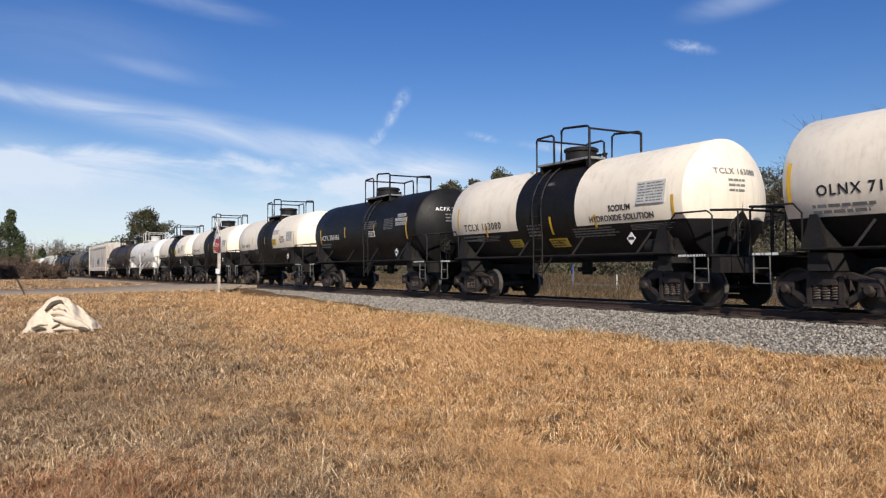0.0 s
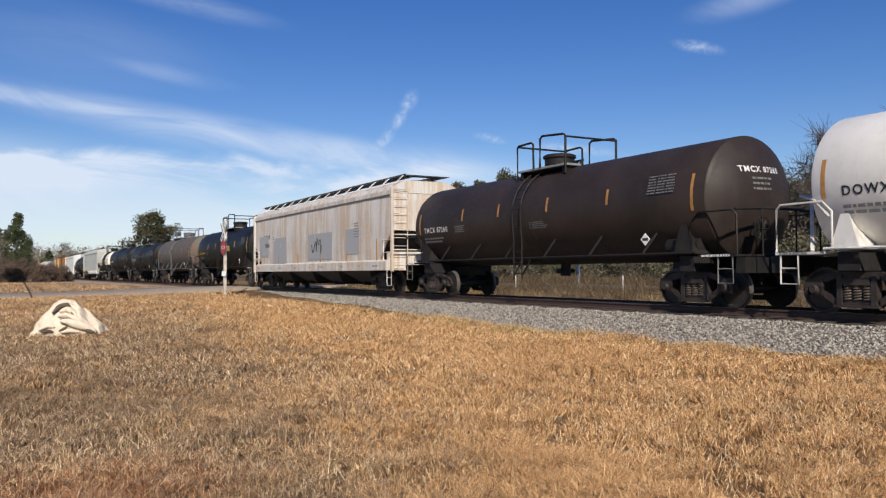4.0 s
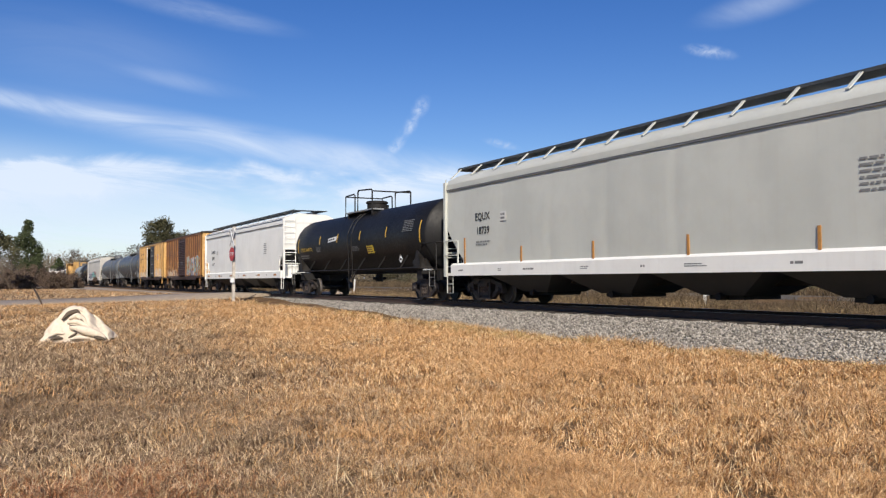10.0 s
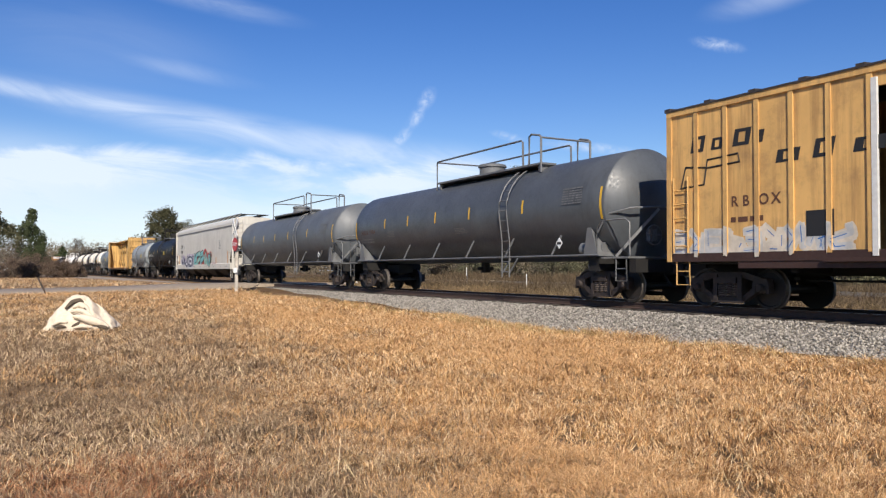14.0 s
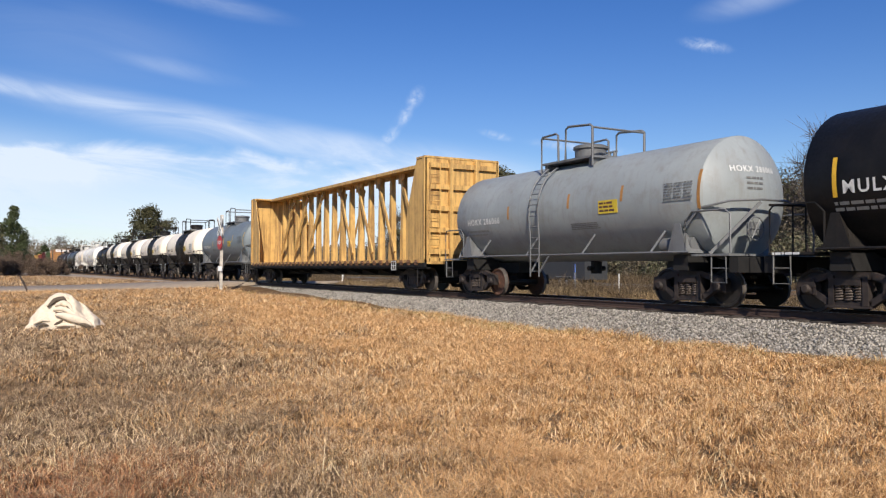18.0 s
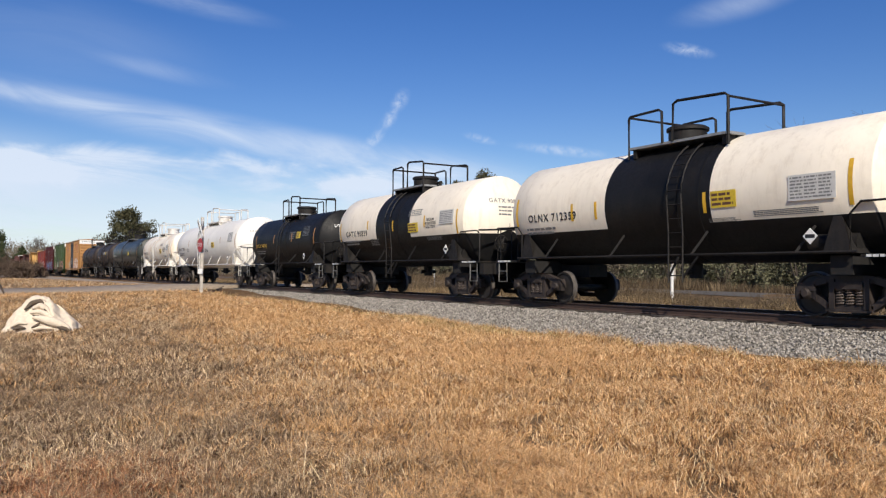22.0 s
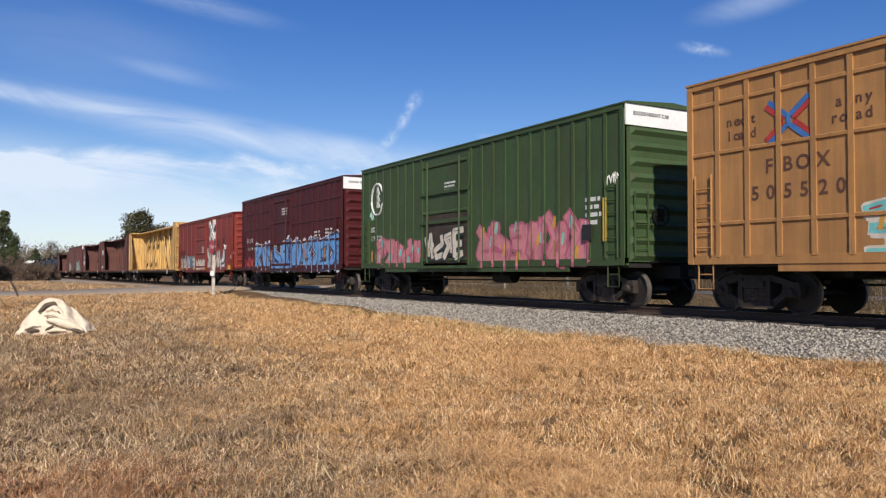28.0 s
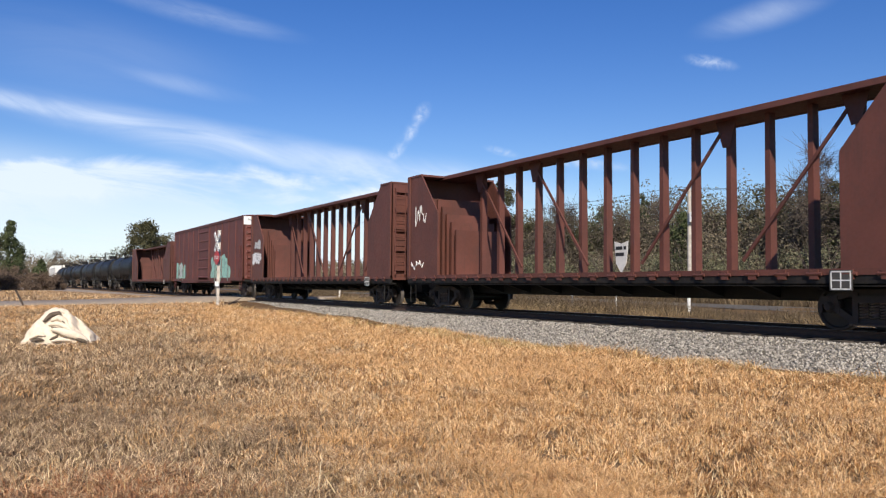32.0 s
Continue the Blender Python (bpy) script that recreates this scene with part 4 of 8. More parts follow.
def grass_field():
    near, far = [], []
    for r0, r1, dens, h, w in ((4.9, 7, 9000, 0.085, 0.0027), (7, 11, 4700, 0.09, 0.0036), (11, 17, 2300, 0.10, 0.0052), (17, 26, 1000, 0.115, 0.009), (26, 44, 360, 0.12, 0.014), (44, 105, 40, 0.13, 0.028)):
        half = radians(34)
        n = int((r1 * r1 - r0 * r0) * half * dens)
        r, a = np.sqrt(RNG.uniform(r0 * r0, r1 * r1, n)), radians(151.5) + RNG.uniform(-half, half, n)
        x, y = r * np.cos(a), r * np.sin(a)
        way = RNG.uniform(0, 6.283, n)
        if r0 < 17:
            # tufts: blades that spread from shared roots
            k = RNG.integers(0, n // 16, n)
            cx, cy = x[k], y[k]
            way = RNG.uniform(0, 6.283, n)
            q = np.abs(RNG.normal(0, 0.040 + 0.0012 * r0, n))
            x, y = cx + np.cos(way) * q, cy + np.sin(way) * q
            way = way + RNG.normal(0, 0.7, n)
        tuft = vnoise(x, y, 0.42, 1) * 0.5 + vnoise(x, y, 0.13, 2) * 0.5
        edge = 12.2 - 0.035 * np.clip(x + 24, 0, 18) + 0.7 * (vnoise(x, y, 1.9, 3) - 0.5) + 0.3 * (vnoise(x, y, 0.5, 33) - 0.5) + 0.02 * (x + 20) * (x < -20) + 0.07 * np.minimum(x + 52, 0)
        rx = -49.0 + (9.5 - y) * 0.565
        keep = (RNG.random(n) < np.clip(3.2 * (tuft - 0.26), 0.10, 1.0)) & (y < edge) & (np.abs(x - rx) > 4.0) & (np.hypot(x + 20.2, y - 1.62) > 0.6)
        x, y, tuft, way = x[keep], y[keep], tuft[keep], way[keep]
        rim = np.exp(-((y - 11.6) / 0.5) ** 2)
        (near if r0 < 17 else far).append((x, y, h * (0.3 + 1.35 * tuft) * (1 + 1.0 * rim * vnoise(x, y, 1.3, 31)), np.full(len(x), w), way, rim))
    # all round, behind the camera too, thinner
    for r0, r1, dens, h, w in ((0.5, 12, 420, 0.11, 0.006), (12, 30, 60, 0.13, 0.012)):
        n = int((r1 * r1 - r0 * r0) * math.pi * dens)
        r, a = np.sqrt(RNG.uniform(r0 * r0, r1 * r1, n)), RNG.uniform(0, 2 * math.pi, n)
        x, y = r * np.cos(a), r * np.sin(a)
        seen = (np.abs((a - radians(151.5) + math.pi) % (2 * math.pi) - math.pi) < radians(34)) & (r > 4.9)
        tuft = vnoise(x, y, 0.42, 1) * 0.6 + vnoise(x, y, 0.17, 2) * 0.4
        keep = ~seen & (y < 11.6) & (RNG.random(n) < np.clip(2.6 * (tuft - 0.22), 0.12, 1.0)) & ((r > 3.0) | (tuft > 0.35))
        x, y, tuft = x[keep], y[keep], tuft[keep]
        far.append((x, y, h * (0.25 + 1.55 * tuft), np.full(len(x), w), RNG.uniform(0, 6.283, len(x)), np.zeros(len(x))))
    for sets, bent in ((near, True), (far, False)):
        x, y, h, w, way, rim = [np.concatenate(q) for q in zip(*sets)]
        lateral, ahead = 0.477 * x + 0.879 * y, -0.879 * x + 0.477 * y
        u, v = RNG.random(len(x)), RNG.random(len(x))
        dull = u < dullness(x, y)
        clay = ~dull & (v < np.clip(1.1 - np.hypot((lateral + 2.3) / 1.3, (ahead - 5.3) / 1.3), 0, 0.8)) | (dull & (v < np.clip(1.0 - np.hypot((lateral + 2.3) / 1.3, (ahead - 5.3) / 1.3), 0, 0.6)))
        olive = ~dull & ~clay & (v < 0.75 * rim * vnoise(x, y, 2.4, 35))
        for pick, mat, label in ((~dull & ~clay & ~olive, straw, "trampled dry straw coloured grass"), (dull & ~clay, grey_straw, "dull grey brown matted dry grass"), (clay, red_straw, "reddish brown dry grass over clay"), (olive, olive_straw, "taller olive tinged dry grass beside the ballast")):
            if pick.any():
                blades("grass", x[pick], y[pick], h[pick], w[pick], 0.8, mat, label, toward=way[pick], bent=bent)


grass_field()
n = 1500
r, a = RNG.uniform(3.8, 9.0, n), radians(151.5) + RNG.uniform(-0.6, 0.6, n)
keep = vnoise(r * np.cos(a), r * np.sin(a), 0.8, 9) > 0.55
blades("grass_stalks", (r * np.cos(a))[keep], (r * np.sin(a))[keep], np.full(keep.sum(), 0.17), np.full(keep.sum(), 0.0035), 0.75, pale_straw, "pale dry stalks standing in the grass")
for lat, ahead, n, h in ((-0.75, 5.75, 16, 0.30), (-0.35, 5.9, 9, 0.26), (-2.45, 5.7, 10, 0.26), (0.1, 6.9, 6, 0.22)):
    u, v = lat + RNG.normal(0, 0.13, n), ahead + RNG.normal(0, 0.12, n)
    blades("grass_stalks", 0.477 * u - 0.879 * v, 0.879 * u + 0.477 * v, np.full(n, h), np.full(n, 0.0042), 0.8, pale_straw, "long pale broken stalks in the grass")
wild_straw = straw_material("wild pale grass blades", (0.10, 0.065, 0.032), (0.27, 0.185, 0.095), (0.48, 0.35, 0.19), (0.20, 0.15, 0.085))
for n, y0, y1, h, mat, label in ((60000, 18.7, 23.5, 0.42, wild_straw, "pale dry wild grass behind the track"), (70000, 21, 29.5, 0.9, tall_straw, "tall dry brown grass behind the track")):
    x, y = RNG.uniform(-75, 8, n), RNG.uniform(y0, y1, n)
    keep = (vnoise(x, y, 1.6, 5) > 0.34) & (np.abs(x + 57 + (y - 24) * 0.57) > 4.5)
    x, y = x[keep], y[keep]
    blades("tall_grass", x, y, 0.15 + h * vnoise(x, y, 2.2, 6) * (0.35 + 0.9 * vnoise(x, y, 0.7, 8)), RNG.uniform(0.005, 0.018, len(x)), 0.7, mat, label)
n = 30000
x, y = RNG.uniform(-110, 8, n), RNG.uniform(41.5, 46, n)
blades("tall_grass", x, y, 0.5 + 0.6 * vnoise(x, y, 3.0, 7), np.full(n, 0.03), 0.25, tall_straw, "tall dry brown grass before the trees")

# ---- canvas heap ----
canvas = paint("cream canvas", (0.70, 0.595, 0.46), 0.85, (0.36, 0.27, 0.18), 0.35, 0.25, patchy=0.06, scale=3)
# Dark brown that paints the shade in the canvas folds.
canvas_shade = plain("canvas colour with crease shade", (0.10, 0.075, 0.052), 0.9, vary=0.2)


def canvas_heap(x, y):
    """A heap with a high shoulder, a painted hollow under its top fold and a rolled tail."""
    t = thing("canvas_sheet", "crumpled cream canvas sheet heaped on the grass", "tarpaulin", m=pose(x, y, float(gz(x, y)) - 0.02, 0, 0, 61.5))
    us, hs = (-1, -0.93, -0.8, -0.62, -0.45, -0.25, -0.05, 0.12, 0.3, 0.5, 0.7, 0.88, 1), (0.08, 0.32, 0.50, 0.68, 0.77, 0.80, 0.79, 0.74, 0.63, 0.50, 0.38, 0.25, 0.08)
    crest = lambda u: float(np.interp(u, us, hs))
    side = lambda u, f: (u * 0.74, -0.48 * (1 - 0.25 * u) * (1 - f * f) ** 0.6, f * crest(u))
    n, m = 72, 44
    vs = []
    for j in range(m + 1):
        for i in range(n + 1):
            u, q = 2 * i / n - 1, math.pi * j / m
            px, py, pz = side(u, math.sin(q))
            py = py if q < math.pi / 2 else -py * 0.8
            k = math.sin(q) * (1 - u * u)
            w = 0.05 * math.sin(10 * u + 5 * q) * k * max(0.0, min(1.0, (u + 0.1) * 4)) + 0.045 * noise.noise(Vector((px * 3.5, py * 3.5, pz * 3))) + 0.02 * noise.noise(Vector((px * 12, py * 12, pz * 10)))
            vs.append((px + 0.05 * noise.noise(Vector((py * 6, pz * 6, 2))), py - w, max(-0.03, pz + w)))
    part("sheet", Shape().add(vs, [(j * (n + 1) + i, j * (n + 1) + i + 1, (j + 1) * (n + 1) + i + 1, (j + 1) * (n + 1) + i) for j in range(m) for i in range(n)]), canvas, t, smooth=80)

    def roll(name, run, r, mat, label="", out=0.0):
        pts = []
        for (u0, f0), (u1, f1) in zip(run, run[1:]):
            for q in np.linspace(0, 1, 7)[:-1]:
                p = side(u0 + (u1 - u0) * q, f0 + (f1 - f0) * q)
                pts.append((p[0], p[1] - out, p[2]))
        part(name, Shape().tube(pts, 0, 10, 0, [r * (0.25 + 0.75 * math.sin(math.pi * (i + 0.5) / len(pts))) for i in range(len(pts))]), mat, t, label, smooth=80)

    # Dark rolls between the folds stand in for shade in creases and hollows.
    roll("fold", [(-0.42, 0.70), (-0.27, 0.90), (-0.05, 0.97), (0.14, 0.93)], 0.055, canvas, "rolled lip of the top fold", 0.05)
    roll("lining", [(-0.38, 0.66), (-0.24, 0.83), (-0.05, 0.89), (0.10, 0.85)], 0.06, canvas_shade, "painted shade in the hollow under the top fold", 0.05)
    roll("lining", [(0.02, 0.80), (0.16, 0.74), (0.28, 0.66)], 0.022, canvas_shade, "painted shade of a crease in the cloth", 0.06)
    roll("fold", [(-0.20, 0.68), (0.0, 0.78), (0.18, 0.76), (0.34, 0.66)], 0.07, canvas, "thick rolled fold", 0.03)
    roll("fold", [(-0.22, 0.56), (0.05, 0.62), (0.3, 0.62), (0.5, 0.6)], 0.06, canvas, "thick rolled fold", 0.03)
    roll("lining", [(-0.12, 0.50), (0.1, 0.50), (0.3, 0.46)], 0.03, canvas_shade, "painted shade of a crease in the cloth", 0.05)
    roll("fold", [(-0.1, 0.44), (0.3, 0.46), (0.65, 0.50), (0.98, 0.5)], 0.10, canvas, "thick rolled tail", 0.07)
    roll("lining", [(0.62, 0.34), (0.8, 0.36), (0.97, 0.4)], 0.045, canvas_shade, "painted shade in the opening of the tail", 0.11)
    roll("fold", [(-0.68, 0.24), (-0.45, 0.32), (-0.2, 0.26)], 0.045, canvas, "small fold at the foot", 0.05)
    roll("lining", [(-0.60, 0.14), (-0.42, 0.18), (-0.22, 0.14)], 0.04, canvas_shade, "painted shade of a crease in the cloth", 0.06)
    roll("lining", [(-0.1, 0.16), (0.05, 0.24), (0.15, 0.34)], 0.035, canvas_shade, "painted shade of a crease in the cloth", 0.07)
    roll("fold", [(-0.05, 0.12), (0.2, 0.2), (0.5, 0.2)], 0.05, canvas, "small fold at the foot", 0.06)
    return t


canvas_heap(-20.17, 1.67)

# ---- signs, posts, pole ----
sign_red = plain("faded red sign", (0.42, 0.04, 0.045), 0.5, vary=0.12)
sign_white = plain("white sign sheet", (0.72, 0.72, 0.70), 0.5, vary=0.08)
sign_blue = plain("blue sign sheet", (0.03, 0.13, 0.50), 0.45, vary=0.1)
sign_green = plain("green sign sheet", (0.03, 0.22, 0.12), 0.5, vary=0.1)
post_wood = plain("weathered white post", (0.52, 0.47, 0.40), 0.8, vary=0.25, scale=4)
old_wood = plain("dark weathered wood", (0.07, 0.05, 0.038), 0.85, vary=0.35, scale=5)
pole_wood = plain("pale utility pole wood", (0.42, 0.38, 0.33), 0.85, vary=0.2, scale=3)


def crossing_sign(x, y):
    g = float(gz(x, y))
    t = thing("crossing_sign", "railroad crossing sign with a stop sign on a leaning post", "road sign", m=pose(x, y, g, 0, 1.2, 0))
    part("post", Shape().box(-0.07, 0.07, -0.07, 0.07, -0.2, 3.95), post_wood, t)
    for a in (48, -48):
        b = part("crossbuck_board", Shape().box(-0.61, 0.61, -0.012, 0.012, -0.115, 0.115), sign_white, t, m=pose(0, 0, 3.35, 0, 0, 3) @ pose(0, -0.09 - (0.026 if a > 0 else 0), 0, 0, a, 0))
        bars(1.0, 0.13, 1, pose(0, -0.016, 0, 90, 0, 0), ink_black, b)
    octo = [(0.38 * math.cos(math.pi / 8 + k * math.pi / 4), 0.38 * math.sin(math.pi / 8 + k * math.pi / 4)) for k in range(8)]
    st = part("stop_sign", Shape().prism(octo, -0.01, 0.01), sign_red, t, "red octagonal stop sign", m=pose(0, 0, 2.52, 0, 0, 5) @ pose(0, -0.10, 0))
    words("STOP", 0.25, pose(0, -0.016, 0, 90, 0, 0), ink_white, st)
    part("small_plate", Shape().box(-0.12, 0.12, -0.01, 0.01, -0.13, 0.13), sign_white, t, m=pose(0.13, -0.09, 1.18, 0, 0, 40))


crossing_sign(-41.8, 10.6)
bd = thing("broken_board", "dark broken board lying on the ballast by the crossing", "board", m=pose(-45.7, 12.3, 0.42, 0, -14, 60))
part("plank", Shape().prism([(-0.5, -0.04), (0.1, -0.05), (0.52, 0.02), (0.48, 0.07), (0.05, 0.06), (-0.46, 0.03)], -0.09, 0.09), old_wood, bd)
part("splinter", Shape().bar((0.1, 0.02, 0.05), (0.62, 0.1, 0.16), 0.05, 0.04), old_wood, bd)
st = thing("stake", "dark wooden stake leaning in the grass", "stake", m=pose(-40.5, 1.72, float(gz(-40.5, 1.7)) - 0.1, 0, 0, 61.5) @ pose(0, 0, 0, 0, -27, 0))
part("shaft", Shape().tube([(0, 0, 0), (0.01, 0, 0.45), (0, 0.01, 0.95)], 0, 8, 0, [0.05, 0.048, 0.042]), old_wood, st, smooth=50)
bl = thing("blue_sign", "small blue sign above a white triangle on thin posts", "sign", m=pose(-32.1, 26.0, float(gz(-32.1, 26)), 0, 0, -33))
bp = part("blue_board", Shape().box(-0.31, 0.31, -0.012, 0.012, 0.98, 1.42), sign_blue, bl)
bars(0.5, 0.3, 3, pose(0, -0.016, 1.2, 90, 0, 0), ink_white, bp)
part("white_triangle", Shape().prism([(-0.48, 0.62), (0.0, 0.62), (-0.24, 0.98)], -0.012, 0.012), sign_white, bl)
for x in (-0.26, 0.12):
    part("post", Shape().tube([(x, 0.03, -0.1), (x, 0.03, 1.3)], 0.022, 6), frame_grey, bl, smooth=50)
for x, y, h, r, name, label in ((-22.46, 24.0, 1.50, 0.065, "marker_post", "white plastic marker post behind the track"), (-26.6, 24.0, 1.05, 0.022, "thin_post", "thin pale metal post behind the track"), (-35.5, 24.5, 1.0, 0.02, "thin_post", "thin pale metal post behind the track")):
    p = thing(name, label, "post", m=pose(x, y, float(gz(x, y)) - 0.05))
    part("shaft", Shape().tube([(0, 0, 0), (0, 0, h)], r, 10), sign_white, p, smooth=50)
    part("cap", Shape().tube([(0, 0, h - 0.16), (0, 0, h + 0.03)], r * 1.18, 10), sign_white, p, smooth=50)
gs = thing("route_sign", "small green and white sign behind the track", "sign", m=pose(-44.4, 26.0, float(gz(-44.4, 26)), 0, 0, -33))
part("board", Shape().box(-0.2, 0.2, -0.012, 0.012, 0.72, 1.25), sign_white, gs)
part("green_field", Shape().box(-0.17, 0.17, -0.02, -0.013, 0.74, 0.95), sign_green, gs)
part("post", Shape().tube([(0, 0.03, -0.1), (0, 0.03, 1.2)], 0.025, 6), frame_grey, gs, smooth=50)
wp = thing("leaning_post", "short white post leaning by the crossing", "post", m=pose(-53.0, 22.0, float(gz(-53.0, 22)) - 0.05, 0, 7, 0))
part("shaft", Shape().tube([(0, 0, 0), (0, 0, 1.05)], 0.06, 10), sign_white, wp, smooth=50)


def utility_pole(x, y):
    t = thing("utility_pole", "pale wooden utility pole with a crossarm and transformer", "utility pole", m=pose(x, y, float(gz(x, y)) - 0.1))
    part("pole", Shape().tube([(0, 0, 0), (0, 0, 4), (0, 0, 8.4)], 0, 12, 0, [0.17, 0.155, 0.13]), pole_wood, t, smooth=50)
    part("crossarm", Shape().box(-0.05, 0.05, -1.1, 1.1, 7.95, 8.07), old_wood, t)
    for k in (-1.0, -0.5, 0.5, 1.0):
        part("insulator", Shape().tube([(0, k, 8.07), (0, k, 8.2)], 0.035, 8), frame_grey, t, smooth=50)
    part("transformer", Shape().tube([(0.32, -0.1, 5.75), (0.32, -0.1, 6.45)], 0.2, 14), sign_white, t, smooth=40)
    for k in (-1.0, 1.0):
        part("wire", Shape().tube([(0, k, 8.2), (9, k + 6, 7.3), (26, k + 18, 8.2)], 0.014, 4), under_dark, t)
        part("wire", Shape().tube([(0, k, 8.2), (-20, k - 3, 7.2), (-44, k - 6, 8.2)], 0.014, 4), under_dark, t)


utility_pole(-40.6, 43.5)

# ---- pickup and trailer on the road behind ----
car_white = plain("white car paint", (0.75, 0.75, 0.75), 0.3, vary=0.03, bump=0.02)
car_glass = plain("dark car glass", (0.015, 0.017, 0.02), 0.08, vary=0.05, bump=0.0)
rubber = plain("tyre rubber", (0.02, 0.02, 0.02), 0.85, vary=0.2)
trailer_grey = plain("dark grey trailer wall", (0.04, 0.042, 0.045), 0.5, vary=0.12)


def road_wheel(parent, x, y, r=0.4):
    w = part("wheel", lathe_y([(0.0, -0.1), (r * 0.6, -0.11), (r * 0.62, -0.13), (r * 0.95, -0.12), (r, -0.08), (r, 0.08), (r * 0.95, 0.12), (0.0, 0.1)], 20), rubber, parent, smooth=40, m=pose(x, y, r))
    part("rim", lathe_y([(0.0, -0.14), (r * 0.5, -0.13), (r * 0.6, -0.115)], 16), frame_grey, w, smooth=40)


def pickup():
    t = thing("pickup_truck", "white crew cab pickup truck driving on the road", "pickup truck")
    part("body", Shape().prism([(-2.95, 0.55), (2.95, 0.55), (2.95, 1.12), (0.95, 1.12), (0.95, 1.18), (-1.3, 1.18), (-2.75, 1.10), (-2.95, 0.95)], -0.98, 0.98), car_white, t)
    part("cab", Shape().add([(-1.35, -0.95, 1.18), (1.0, -0.95, 1.18), (1.0, 0.95, 1.18), (-1.35, 0.95, 1.18), (-0.45, -0.78, 1.88), (0.85, -0.78, 1.88), (0.85, 0.78, 1.88), (-0.45, 0.78, 1.88)],
                           [(0, 1, 5, 4), (1, 2, 6, 5), (2, 3, 7, 6), (3, 0, 4, 7), (4, 5, 6, 7)]), car_white, t)
    for x0, x1, x2, x3 in ((-1.05, -0.25, -0.25, -0.45), (-0.15, 0.72, 0.66, -0.15)):
        part("window", Shape().add([(x0, -0.945, 1.24), (x1, -0.945, 1.24), (x2, -0.815, 1.78), (x3, -0.815, 1.78)], [(0, 1, 2, 3)]), car_glass, t)
    part("windscreen", Shape().add([(-1.33, -0.85, 1.22), (-0.5, -0.72, 1.84), (-0.5, 0.72, 1.84), (-1.33, 0.85, 1.22)], [(0, 1, 2, 3)]), car_glass, t)
    for y in (-0.99, 0.90):
        part("bed_rim", Shape().box(1.0, 2.93, y, y + 0.09, 1.12, 1.2), car_white, t)
    part("tail_lamp", Shape().box(2.9, 2.97, -0.98, -0.82, 0.8, 1.1), sign_red, t, "red tail lamp")
    part("bumper", Shape().box(-3.02, -2.9, -0.95, 0.95, 0.45, 0.65), frame_grey, t)
    part("mirror", Shape().box(-0.95, -0.8, -1.15, -0.98, 1.2, 1.4), under_dark, t)
    for x in (-1.9, 1.85):
        for y in (-0.9, 0.9):
            road_wheel(t, x, y)
    return t


def trailer():
    t = thing("trailer", "dark grey box trailer towed behind the pickup", "trailer")
    part("box", Shape().box(-2.4, 2.6, -1.05, 1.05, 0.55, 2.5), trailer_grey, t)
    part("drawbar", Shape().bar((-2.4, -0.5, 0.5), (-3.6, 0, 0.5), 0.1, 0.1).bar((-2.4, 0.5, 0.5), (-3.6, 0, 0.5), 0.1, 0.1), under_dark, t)
    part("mudguard", Shape().box(-0.6, 1.1, -1.15, -0.95, 0.72, 0.78), frame_grey, t)
    for x in (-0.15, 0.65):
        for y in (-1.02, 1.02):
            road_wheel(t, x, y, 0.34)
    return t


PICKUP, TRAILER = pickup(), trailer()
# ---- box car ----
SURFACE = {}  # spans of each box car's side with their depth behind the posts


